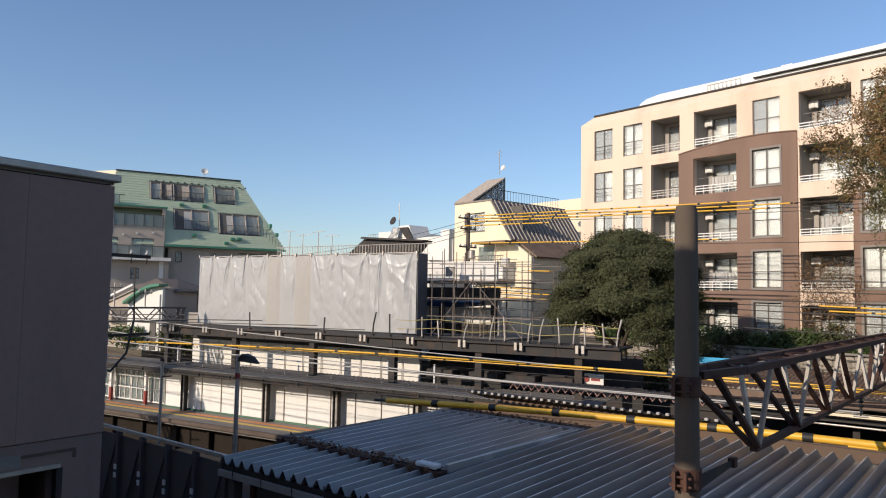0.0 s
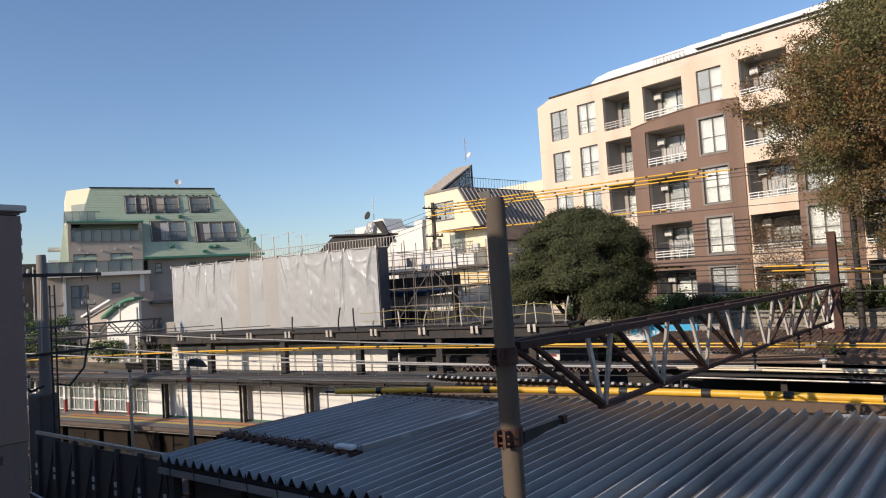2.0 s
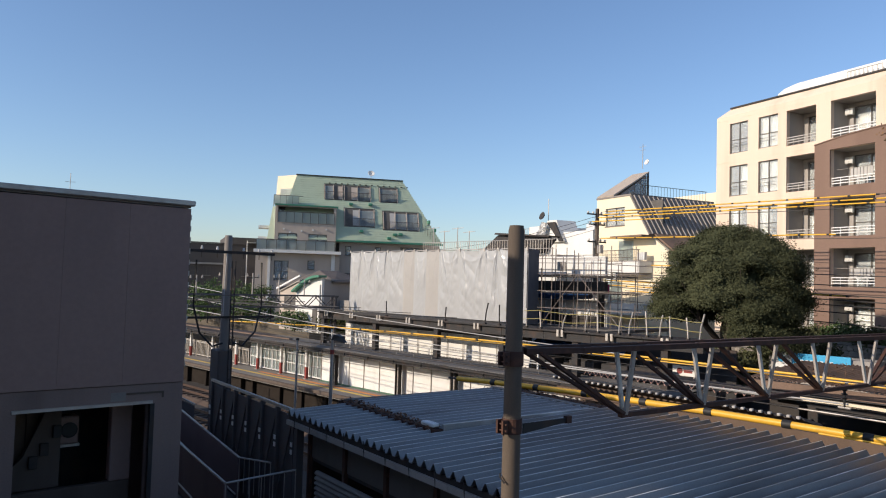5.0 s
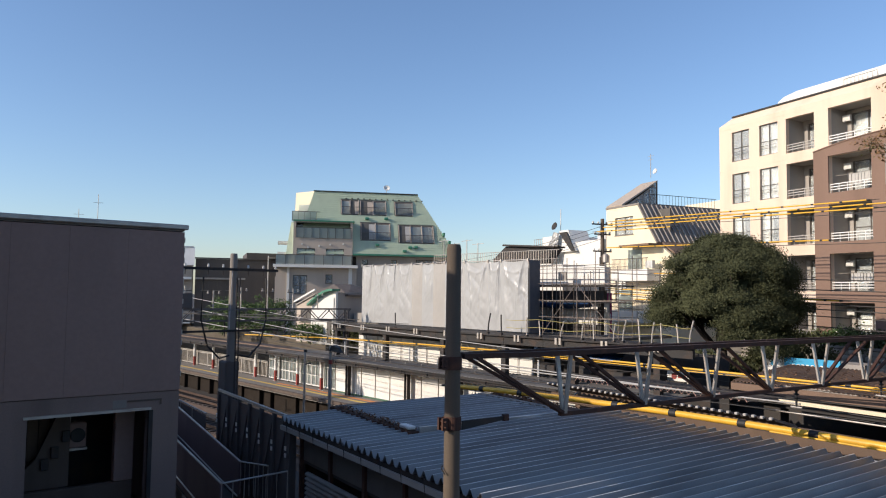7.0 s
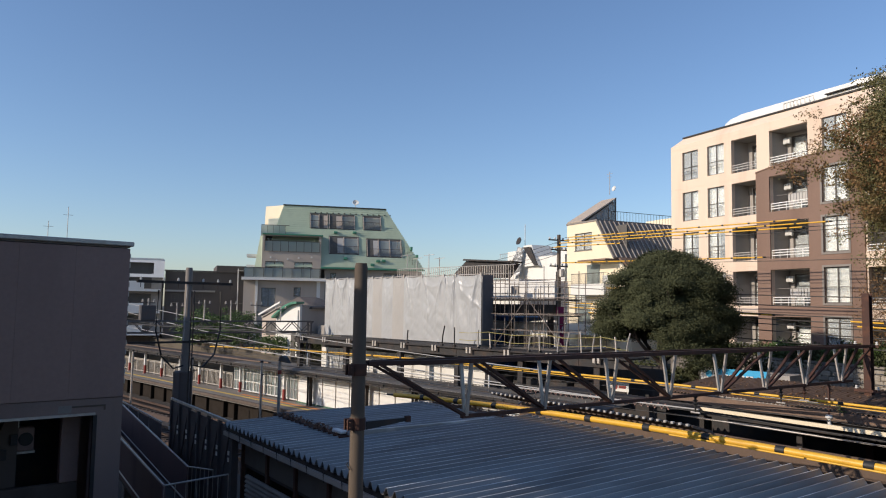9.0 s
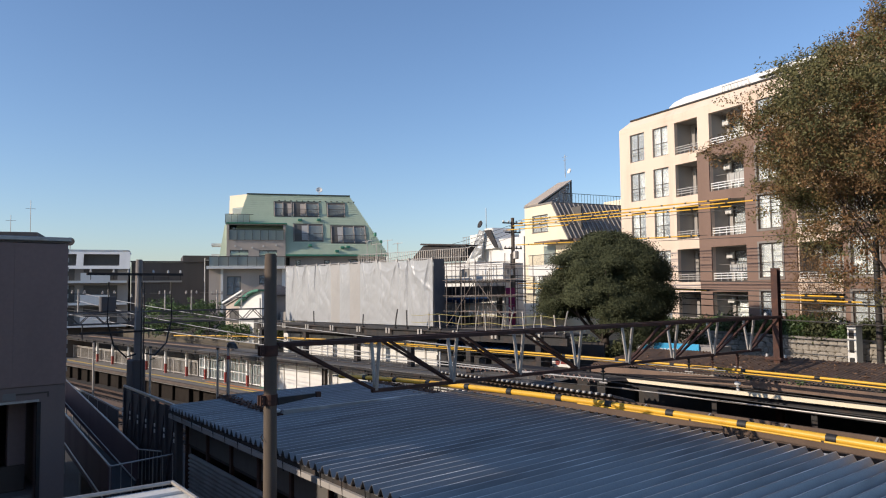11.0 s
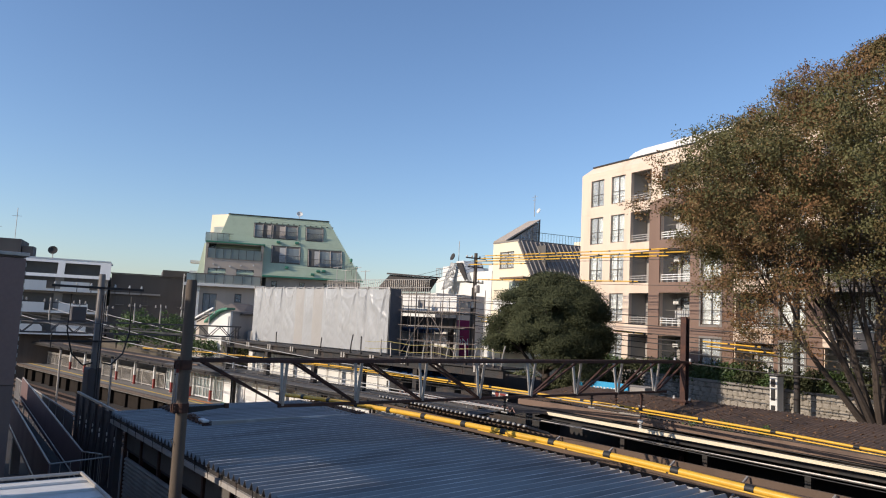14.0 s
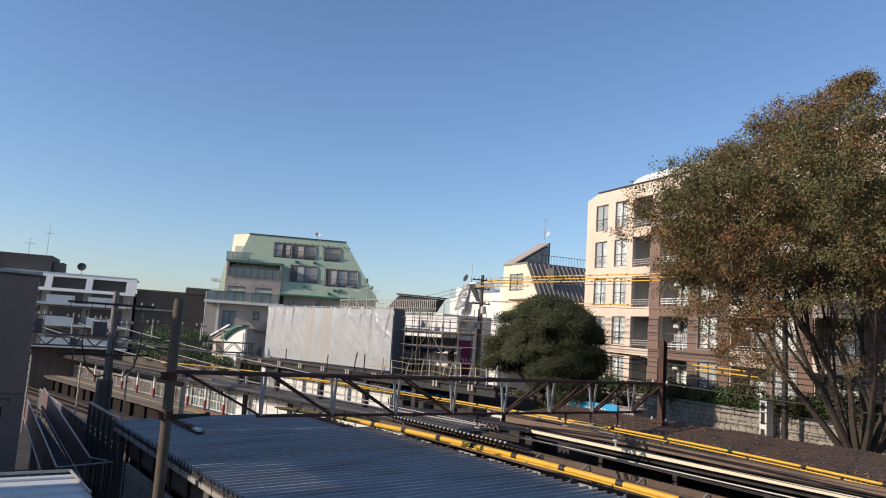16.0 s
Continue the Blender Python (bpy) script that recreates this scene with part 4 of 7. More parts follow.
def mossy_pier():
    """An old pier whose crumbling top is covered in moss."""
    ob = thing("mossy_pier", at(ST, 11.129, 1.925, -1.325, 10.7), "old concrete pier top covered in brown moss", "pier")
    part("shaft", Bld().box(-0.222, -0.75, -0.07, 0.222, 0.66, 8.235, ch=0.02), M["dark_conc"], ob)
    bm = bmesh.new()
    bmesh.ops.create_grid(bm, x_segments=90, y_segments=200, size=0.5)
    for v in bm.verts:
        x, y = v.co.x * 0.465, v.co.y * 1.45 - 0.05
        edge = min(1.0, 40 * (0.5 - abs(v.co.x)), 80 * (0.5 - abs(v.co.y)))
        v.co = Vector((x, y, 8.225 + edge * (0.03 + 0.008 * noise.noise((x * 5, y * 5, 1)) + 0.004 * noise.noise((x * 22, y * 22, 4)) + 0.005 * noise.noise((x * 60, y * 60, 7)))))
    me = bpy.data.meshes.new("moss_crust")
    bm.to_mesh(me)
    bm.free()
    part("moss_crust", me, M["moss"], ob, "thick brown moss with pale grit", smooth=True)
    rg = random.Random(5)
    for i in range(26):
        x, y = rg.uniform(-0.18, 0.18), rg.uniform(-0.6, 0.6)
        r = rg.uniform(0.004, 0.009)
        part("grit", Bld().box(x - r, y - r, 8.24, x + r * 1.6, y + r, 8.268, ch=r * 0.4), M["stone"] if i else M["sign_blue"], ob)


mossy_pier()


def ramp():
    """A sloping walkway between two solid parapets."""
    ob = thing("ramp", at(ST, 0, 0, 0), "sloping walkway between mauve panel parapets beside the tracks", "ramp")
    near = [(-34.0, 8.27, 2.18), (-13.0, 7.1, 2.05)]
    far = [(-34.0, 9.06, 2.85), (-16.7, 8.82, 1.69)]
    for a, c in (near, far):
        b = Bld()
        b.add([(a[0], a[1], a[2] - 1.3), (c[0], c[1], c[2] - 1.3), (c[0], c[1], c[2]), (a[0], a[1], a[2]), (a[0], a[1] + 0.08, a[2] - 1.3), (c[0], c[1] + 0.08, c[2] - 1.3), (c[0], c[1] + 0.08, c[2]), (a[0], a[1] + 0.08, a[2])],
              [(0, 1, 2, 3), (4, 7, 6, 5), (3, 2, 6, 7), (0, 4, 5, 1), (0, 3, 7, 4), (1, 5, 6, 2)])
        part("parapet", b, M["ramp_panel"], ob, "mauve panel parapet")
        part("handrail", Bld().rod((a[0], a[1] + 0.04, a[2] + 0.03), (c[0], c[1] + 0.04, c[2] + 0.03), 0.03), M["galv"], ob)
        part("kick_rail", Bld().rod((a[0], a[1] - 0.05, a[2] - 1.02), (c[0], c[1] - 0.05, c[2] - 1.02), 0.025), M["galv"], ob)
    part("deck", Bld().add([(-34, 8.35, 0.9), (-13.0, 7.2, 0.75), (-16.7, 8.8, 0.6), (-34, 9.0, 1.2), (-34, 8.35, 0.7), (-13.0, 7.2, 0.55), (-16.7, 8.8, 0.4), (-34, 9.0, 1.0)],
                           [(0, 1, 2, 3), (4, 7, 6, 5), (0, 4, 5, 1), (1, 5, 6, 2), (2, 6, 7, 3), (3, 7, 4, 0)]), M["dark_steel"], ob, "near-black walkway deck")
    # landing rail at the foot
    for p, q in (((-16.7, 8.86, 1.72), (-15.2, 9.2, 1.85)), ((-13.0, 7.14, 2.08), (-12.9, 8.9, 2.2))):
        part("handrail", Bld().rod(p, q, 0.025), M["galv"], ob)
        for i in range(7):
            x = [p[k] + (q[k] - p[k]) * i / 6 for k in range(3)]
            part("baluster", Bld().rod((x[0], x[1], x[2] - 1.0), x, 0.012, 6), M["galv"], ob)
    for x, y in ((-15.5, 7.9), (-22, 8.2), (-29, 8.4)):
        part("pier", Bld().box(x - 0.2, y - 0.2, -1.4, x + 0.2, y + 0.2, 0.35), M["concrete"], ob)


ramp()


def near_fence():
    ob = thing("trackside_fence", at(ST, 0, 0, 0), "dark blue-grey steel lattice fence along the track", "fence")
    xs = [-20.8 + 1.12 * i for i in range(7)]
    for x in xs:
        part("post", Bld().box(x - 0.06, 9.3, -1.4, x + 0.06, 9.42, 3.4), M["steel_blue"], ob)
        part("reflector", Bld().box(x - 0.05, 9.27, 2.3, x + 0.05, 9.296, 2.42), M["white_paint"], ob)
        part("reflector", Bld().box(x - 0.05, 9.27, 2.5, x + 0.05, 9.296, 2.62), M["white_paint"], ob)
    for x, x2 in zip(xs, xs[1:]):
        part("panel", Bld().box(x + 0.065, 9.38, -1.3, x2 - 0.065, 9.41, 3.3), M["steel_blue"], ob)
        part("brace", Bld().bar((x + 0.08, 9.33, 0.8), (x2 - 0.08, 9.33, 3.2), 0.05), M["steel_blue"], ob)
        part("brace", Bld().bar((x + 0.08, 9.35, 0.8), (x2 - 0.08, 9.35, -1.2), 0.05), M["steel_blue"], ob)
    part("top_rail", Bld().bar((-20.9, 9.36, 3.45), (-14.0, 9.36, 3.45), 0.08), M["galv"], ob)


near_fence()


def near_roof():
    """The corrugated roof below the walkway: sheets, fascia, gutter and side walls."""
    ob = thing("station_roof", at(ST, 0, 0, 0), "blue-grey corrugated metal station roof with dark eaves", "roof")
    p = 0.315
    x = -13.91
    k = 0

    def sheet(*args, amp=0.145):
        """A ribbed sheet whose narrow ridges are worn and painted with sun glints."""
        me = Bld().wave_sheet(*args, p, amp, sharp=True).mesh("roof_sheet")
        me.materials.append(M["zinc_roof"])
        me.materials.append(M["worn_ridge_glint"])
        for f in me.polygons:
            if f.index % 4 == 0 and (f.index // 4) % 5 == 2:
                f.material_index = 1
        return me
    while x < 24:
        w = p * (6 if x > -9.6 else 5 if x < -10.9 else 4)
        far = 16.0 if x < -9.6 else 17.35
        if x < -9.6:
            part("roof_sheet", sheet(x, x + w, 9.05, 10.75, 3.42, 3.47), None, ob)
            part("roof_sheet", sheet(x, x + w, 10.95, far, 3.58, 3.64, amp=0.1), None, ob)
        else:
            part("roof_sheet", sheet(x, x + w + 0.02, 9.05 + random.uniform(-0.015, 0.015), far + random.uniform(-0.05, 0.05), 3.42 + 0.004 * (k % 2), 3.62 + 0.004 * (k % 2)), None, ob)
        x += w
        k += 1
    # rusty step gutter between the two left-hand sheets
    part("step_gutter", Bld().box(-14.2, 10.72, 3.44, -9.5, 10.98, 3.63), M["rust_steel"], ob, "rusty gutter full of dead leaves")
    part("step_gutter", Bld().box(-14.2, 15.7, 3.5, -9.52, 17.2, 3.62), M["rust_steel"], ob, "rusty gutter full of dead leaves")
    part("plank", Bld().box(-13.9, 16.05, 3.63, -9.45, 16.22, 3.74, ch=0.01), M["concrete"], ob, "weathered grey plank")
    part("side_flashing", Bld().box(-9.56, 10.98, 3.58, -9.47, 16.0, 3.735), M["worn_ridge_glint"], ob)
    part("vent_cap", Bld().box(-10.1, 10.75, 3.66, -9.6, 10.95, 3.75, ch=0.02), M["white_paint"], ob, "white cap on the roof step")
    rng = np.random.default_rng(3)
    n = 900
    pos = np.stack([rng.uniform(-14.1, -9.6, n), np.where(rng.random(n) < 0.4, rng.uniform(10.7, 11.05, n), rng.uniform(15.75, 17.15, n)), rng.uniform(3.63, 3.72, n)], 1)
    a = rng.normal(size=(n, 3)) * np.array([1, 1, 0.5])
    a /= np.linalg.norm(a, axis=1, keepdims=True)
    c = np.cross(a, np.array((0, 0, 1.0)) + rng.normal(size=(n, 3)) * 0.4)
    s = rng.uniform(0.03, 0.075, (n, 1))
    v = np.stack([pos - a * s, pos + c * s * 0.55, pos + a * s, pos - c * s * 0.55], 1).reshape(-1, 3)
    me = bpy.data.meshes.new("leaf_litter")
    me.from_pydata(v.tolist(), [], np.arange(n * 4).reshape(-1, 4).tolist())
    o = part("leaf_litter", me, surface("gutter_leaf", (0.24, 0.12, 0.06), (0.14, 0.07, 0.04), 0.85, stain=0.3, vary=0.5, bump=0), ob, "dead leaves heaped in the gutters")
    o["kind"] = "stuff"
    part("left_flashing", Bld().box(-14.2, 10.9, 3.56, -13.86, 16.0, 3.66), M["grey_roof"], ob)
    # pale ledge and white boards in the sun behind the far edge
    part("ledge", Bld().box(-9.4, 17.62, 3.1, 6.0, 18.15, 3.3), M["white_wall"], ob, "white ledge in the sun along the far edge")
    for x, w, h in ((-5.4, 0.7, 0.22), (-3.9, 0.5, 0.16), (-2.3, 1.0, 0.26), (0.4, 0.5, 0.2), (2.2, 0.8, 0.24)):
        part("ledge_box", Bld().box(x, 17.7, 3.301, x + w, 18.05, 3.3 + h, ch=0.02), M["ac_unit"], ob, "white box on the ledge")
    # eaves: dark fascia with a pale batten and hooks
    x = -13.9
    while x < 24:
        part("fascia", Bld().box(x, 9.12, 3.22, x + 1.8, 9.2, 3.40), M["dark_steel"], ob)
        part("eave_batten", Bld().box(x, 9.04, 3.16, x + 1.8, 9.115, 3.28), M["grey_wall"], ob)
        part("hook", Bld().bar((x + 0.5, 9.02, 3.5), (x + 0.52, 9.05, 3.12), 0.02), M["dark_steel"], ob)
        part("hook", Bld().bar((x + 1.4, 9.02, 3.5), (x + 1.42, 9.05, 3.12), 0.02), M["dark_steel"], ob)
        x += 1.81
    # side wall below the eaves: posts, boards, glazing and corrugated lower wall
    part("side_wall", Bld().box(-13.4, 9.5, 2.3, 24, 9.6, 3.3), M["dark_steel"], ob)
    for i in range(20):
        x = -13.3 + i * 1.9
        part("wall_post", Bld().box(x, 9.4, -1.3, x + 0.12, 9.5, 3.22), M["rust_steel"], ob)
        if -3.6 < x < -0.5:
            continue
        part("wall_pane", Bld().box(x + 0.15, 9.46, 2.4, x + 1.8, 9.495, 3.1), M["dark_room"], ob)
    part("light_window", Bld().box(-2.1, 9.36, 2.2, -0.9, 9.395, 2.95), M["curtain"], ob, "pale lit window pane")
    f = wall_mesh(-2.2, -0.8, 2.1, 3.05, [(-2.1, 2.2, -0.9, 2.95)], 9.33, 9.42)
    part("light_window_frame", f, surface("wood_frame", (0.35, 0.20, 0.11), None, 0.7), ob)
    b = Bld()
    for i in range(28):
        z = -1.3 + i * 0.125
        b.prism([(-12.6, 9.33, z), (-12.6, 9.285, z + 0.03), (-12.6, 9.27, z + 0.0625), (-12.6, 9.285, z + 0.095), (-12.6, 9.33, z + 0.125), (-12.6, 9.38, z + 0.125), (-12.6, 9.38, z)], (9.0, 0, 0))
    part("lower_wall", b, M["canopy_sheet"], ob, "grey corrugated lower wall")
    part("end_wall", Bld().box(-13.5, 9.62, -1.4, -13.38, 17, 3.4), M["dark_steel"], ob)
    part("end_post", Bld().box(-13.75, 9.2, -1.4, -13.55, 9.4, 3.2), M["steel_blue"], ob)
    # underside and the far wall with lit papers
    part("back_wall", Bld().box(-9.4, 16.9, -0.4, 24, 17.0, 3.3), M["dark_wood"], ob)
    for i in range(11):
        part("back_post", Bld().box(-9.2 + i * 2.3, 17.003, -0.4, -9.06 + i * 2.3, 17.09, 3.4), M["beige_wall"], ob)
    part("floor", Bld().box(-13.4, 9.65, -1.39, 24, 16.89, -0.4), M["concrete"], ob)


near_roof()


# ---- the tapered mast, the lattice beam and the far post ----
def mast():
    ob = thing("mast", at(ST, -3.92, 8.16, -1.4), "weathered brown-grey tubular mast with rusty clamps", "pole")
    part("shaft", Bld().tube([(0, 0, 0), (0, 0, 4), (0, 0, 9.22), (0, 0, 9.3)], [0.155, 0.14, 0.122, 0.105], 20), M["pole"], ob, smooth=True)
    for z in (7.32, 6.33):
        c = part("clamp", Bld().lathe([(0.15, -0.11), (0.152, -0.1), (0.152, 0.1), (0.15, 0.11)], 20, Matrix.Translation((0, 0, z))), M["rust_steel"], ob, "rusty steel clamp")
        for a in (-0.06, 0.06):
            part("clamp_lug", Bld().box(a - 0.02, -0.24, z - 0.1, a + 0.02, -0.14, z + 0.1), M["rust_steel"], c)
        part("bolt", Bld().rod((-0.12, -0.2, z + 0.04), (0.12, -0.2, z + 0.04), 0.014, 6), M["rust_steel"], c)
        part("bolt", Bld().rod((-0.12, -0.2, z - 0.05), (0.12, -0.2, z - 0.05), 0.014, 6), M["rust_steel"], c)
    part("bracket", Bld().prism([(0.10, 0.12, 6.22), (0.16, 0.98, 6.33), (0.16, 0.98, 6.39), (0.10, 0.12, 6.37)], (0.02, 0, 0)), M["dark_steel"], ob)
    part("bracket_end", Bld().box(0.13, 0.94, 6.31, 0.21, 1.04, 6.42), M["rust_steel"], ob)
    part("cable_clip", Bld().tube([(-0.1, -0.12, 5.62), (-0.02, -0.19, 5.6), (0.06, -0.17, 5.52)], 0.012, 5), M["dark_steel"], ob)


mast()


def lattice_beam():
    """Two top chords, one bottom chord, pale paired struts and dark diagonals, from mast to post."""
    ob = thing("lattice_beam", at(ST, -3.92, 8.16, 0), "rusty lattice gantry beam with pale struts over the tracks", "gantry")
    L, top, bot = 19.64, 6.03, 4.9
    for s in (-0.24, 0.24):
        part("top_chord", Bld().bar((s * 0.4, 0.15, top), (s, 1.2, top), 0.09), M["rust_steel"], ob)
        part("top_chord", Bld().box(s - 0.05, 1.2, top - 0.05, s + 0.05, L - 0.1, top + 0.04), M["rust_steel"], ob, "rust-brown top chord")
    part("bottom_chord", Bld().box(-0.05, 2.4, bot - 0.05, 0.05, L - 1.2, bot + 0.03), M["rust_steel"], ob)
    n = 8
    step = (L - 4.4) / (n - 1)
    for i in range(n):
        y = 2.5 + i * step
        for s in (-1, 1):
            part("strut", Bld().bar((s * 0.22, y - s * 0.03, top - 0.03), (s * 0.03, y, bot), 0.07, 0.05), M["galv"], ob, "pale galvanised strut")
        if i < n / 2:
            y2 = y - step * 0.95 if i else 0.25
            for s in (-1, 1):
                part("diagonal", Bld().bar((s * 0.2, y2 + 0.12, top - 0.03), (s * 0.04, y - 0.06, bot + 0.02), 0.08, 0.05), M["rust_steel"], ob)
        else:
            y2 = y + step * 0.95 if i < n - 1 else L - 0.15
            for s in (-1, 1):
                part("diagonal", Bld().bar((s * 0.2, y2 - 0.12, top - 0.03), (s * 0.04, y + 0.06, bot + 0.02), 0.08, 0.05), M["rust_steel"], ob)
    for i in range(26):
        y = 1.3 + i * 0.7
        part("lacing", Bld().bar((-0.2 if i % 2 else 0.2, y, top), (0.2 if i % 2 else -0.2, y + 0.68, top), 0.04, 0.02), M["rust_steel"], ob)
    # hanging insulators and their ties
    for y, dz in ((10.1, 0.0), (15.5, 0.0), (14.2, 0.0), (17.0, -0.05)):
        ins = part("insulator", Bld().lathe([(0.03, 0), (0.07, -0.02), (0.03, -0.05), (0.03, -0.09), (0.08, -0.11), (0.03, -0.14), (0.03, -0.18), (0.08, -0.2), (0.03, -0.23), (0.02, -0.42)], 10,
                   Matrix.Translation((0, y, bot + dz - 0.04))), M["black"] if y < 15 else M["rust_steel"], ob, "dark ribbed insulator")
        part("insulator_cap", Bld().rod((-0.14, y, bot + dz - 0.47), (0.14, y, bot + dz - 0.47), 0.025, 6), M["galv"], ins)
    b = Bld().lathe([(0.05, 0), (0.11, -0.02), (0.12, -0.1), (0.05, -0.14), (0.05, -0.3), (0.09, -0.32), (0.05, -0.38)], 12, Matrix.Translation((0, 16.95, 3.9)))
    part("support_insulator", b, M["ac_unit"], ob, "pale porcelain insulator")
    part("support_arm", Bld().box(-0.3, 16.75, 3.5, 0.45, 17.15, 3.56), M["galv"], ob)
    part("drop_arm", Bld().bar((0, 16.95, bot), (0, 16.95, 3.88), 0.05), M["rust_steel"], ob)


lattice_beam()


def far_post():
    ob = thing("steel_post", at(ST, -3.92, 27.8, -1.4), "rust-brown steel H-section post", "post")
    h = 9.2
    part("flange", Bld().box(-0.12, -0.12, 0, 0.12, -0.1, h), M["rust_steel"], ob)
    part("flange", Bld().box(-0.12, 0.1, 0, 0.12, 0.12, h), M["rust_steel"], ob)
    part("web", Bld().box(-0.012, -0.099, 0, 0.012, 0.099, h), M["rust_steel"], ob)
    for z in (7.4, 5.9):
        part("cross_arm", Bld().box(-0.42, -0.18, z - 0.04, 0.42, -0.125, z + 0.05), M["rust_steel"], ob)
        for s in (-0.35, 0.35):
            part("arm_insulator", Bld().lathe([(0.03, 0), (0.06, 0.03), (0.03, 0.06), (0.05, 0.09), (0.02, 0.12)], 8, Matrix.Translation((s, -0.15, z + 0.05))), M["ac_unit"], ob)


far_post()


# ---- yellow guarded cables ----
def wire(name, pts, r, mat, label, category="cable", m=None, n=6):
    return solid(name, Bld().tube(pts, r, n), mat, label, category, "overhead lines", m=m, smooth=True)


def sag(p, q, d, n=14):
    p, q = Vector(p), Vector(q)
    return [p.lerp(q, i / n) - Vector((0, 0, 4 * d * (i / n) * (1 - i / n))) for i in range(n + 1)]


def guarded_cable(f, s0, s1, r, step, name_label, m, gap=0.22, band=True):
    """A cable in yellow sleeves with dark joints; f gives the place along it."""
    ob = thing("guarded_cable", m, name_label, "cable", "overhead lines")
    s = s0
    while s < s1:
        e = min(s + step * random.uniform(0.9, 1.08), s1)
        k = 5
        part("sleeve", Bld().tube([f(s + (e - gap - s) * i / k) for i in range(k + 1)], r, 10), M["yellow"], ob, "", smooth=True)
        if band:
            part("joint", Bld().tube([f(e - gap - 0.02), f(e + 0.02)], r * 1.18, 10), M["black"], ob, "", smooth=True)
        s = e
    part("core", Bld().tube([f(s0 - 0.5 + (s1 - s0 + 1) * i / 30) for i in range(31)], r * 0.45, 6), M["black"], ob)
    return ob


guarded_cable(lambda s: Vector((s, 17.69 + 0.0705 * s, 3.96 - 0.017 * s - 0.0021 * s * s)), -16.3, 13.0, 0.085, 1.85, "thick cable in weathered yellow guard sleeves with black joints", ST, 0.17)
guarded_cable(lambda s: Vector((s, 17.55 + 0.0705 * s, 3.90 - 0.017 * s - 0.0021 * s * s)), -4.0, 13.0, 0.022, 3.4, "thin cable in yellow guard sleeves", ST, 0.06, False)


def upper_yellow(s):
    """Bends at the beam's insulators."""
    if s > -4.2:
        return Vector((s, 23.7, 4.46 - 0.006 * (s + 4.2) ** 2 * 0.3))
    return Vector((s, 23.7 + 0.10 * (s + 4.2), 4.46 - 0.012 * (s + 4.2) - 0.0006 * (s + 4.2) ** 2))


guarded_cable(upper_yellow, -48.0, 16.0, 0.04, 2.4, "slack overhead cable in pale yellow sleeves", ST, 0.12)
guarded_cable(lambda s: upper_yellow(s) + Vector((0, -0.25, -0.06)), -30.0, 14.0, 0.022, 3.0, "second slack cable in pale yellow sleeves", ST, 0.1, False)


# ---- far platform, canopy, fence ----
def far_platform():
    b = Bld().prism([(-75, 0, 0.3), (-75, 3.1, 0.3), (-75, 3.1, -1.39), (-75, 1.0, -1.39), (-75, 0.9, -0.1), (-75, 0.0, -0.02)], (95, 0, 0))
    solid("platform", b, M["platform"], "narrow asphalt platform with worn edge", "platform", kind="structure", m=PL)
    solid("platform_edge", Bld().box(-75, -0.22, 0.12, 20, -0.003, 0.31), M["dark_conc"], "pale concrete platform edge slabs", "platform", kind="structure", m=PL)
    solid("platform_line", Bld().box(-75, 0.85, 0.301, 20, 1.15, 0.308), M["yellow_strip"], "yellow tactile strip on the platform", "line", kind="structure", m=PL)
    solid("platform_strip", Bld().box(-14, 1.45, 0.301, 20, 1.8, 0.308), M["orange_strip"], "orange painted strip on the platform", "line", kind="structure", m=PL)
    # added panel and blocks carry the shade under the edge as dark colour
    solid("platform_wall", Bld().box(-75, 0.80, -1.39, 20, 0.888, -0.13), M["under_shade"], "dark panel under the platform edge, shade put into its colour", "wall", kind="structure", m=PL)
    rp = random.Random(23)
    for i in range(34):
        x = -70 + i * 2.6 + rp.uniform(-0.5, 0.5)
        solid("platform_support", Bld().box(x, 0.45 + rp.uniform(0, 0.15), -1.39, x + rp.uniform(0.16, 0.3), 0.79, -0.12, ch=0.03), M["under_shade"], "block under the platform edge, darkened for shade", "support", "platform supports", m=PL)


far_platform()


def white_fence():
    ob = thing("panel_fence", at(PL, 0, 2.45, 0.3), "white sheet panel fence along the platform in sun", "fence")
    x = -7.6
    while x < 17:
        part("panel", Bld().box(x + 0.012, 0, 0.08, x + 1.5, 0.05, 2.35, ch=0.008), M["white_paint"], ob)
        part("rail_post", Bld().rod((x, -0.03, 0), (x, -0.03, 2.6), 0.025, 8), M["galv"], ob)
        x += 1.52
    part("kerb", Bld().box(-7.7, -0.08, 0, 17, 0.12, 0.075), surface("green_kerb", (0.10, 0.20, 0.13), None, 0.8), ob, "green painted kerb")


white_fence()


def grid_fence():
    ob = thing("mesh_fence", at(PL, 0, 2.5, 0.3), "white-framed clear panel fence with red posts", "fence")
    for i in range(6):
        x = -17.0 + i * 1.56
        part("frame", wall_mesh(x, x + 1.5, 0.1, 2.3, [(x + 0.06 + a * 0.48, 0.18 + c * 0.7, x + 0.5 + a * 0.48, 0.82 + c * 0.7) for a in range(3) for c in range(3)], 0, 0.05), M["white_paint"], ob)
        part("clear_panel", Bld().box(x + 0.02, 0.055, 0.14, x + 1.48, 0.062, 2.26), M["frosted"], ob)
    for i in range(16):
        x = -19.5 - i * 2.2
        part("post", Bld().box(x, 0, 0, x + 0.07, 0.07, 1.35), M["galv"], ob)
        part("rail", Bld().box(x, 0.02, 1.28, x + 2.2, 0.06, 1.34), M["galv"], ob)
        part("slat_panel", wall_mesh(x + 0.08, x + 2.19, 0.1, 1.25, [(x + 0.14 + k * 0.22, 0.18, x + 0.29 + k * 0.22, 1.17) for k in range(9)], 0.025, 0.05), M["galv"], ob)


grid_fence()


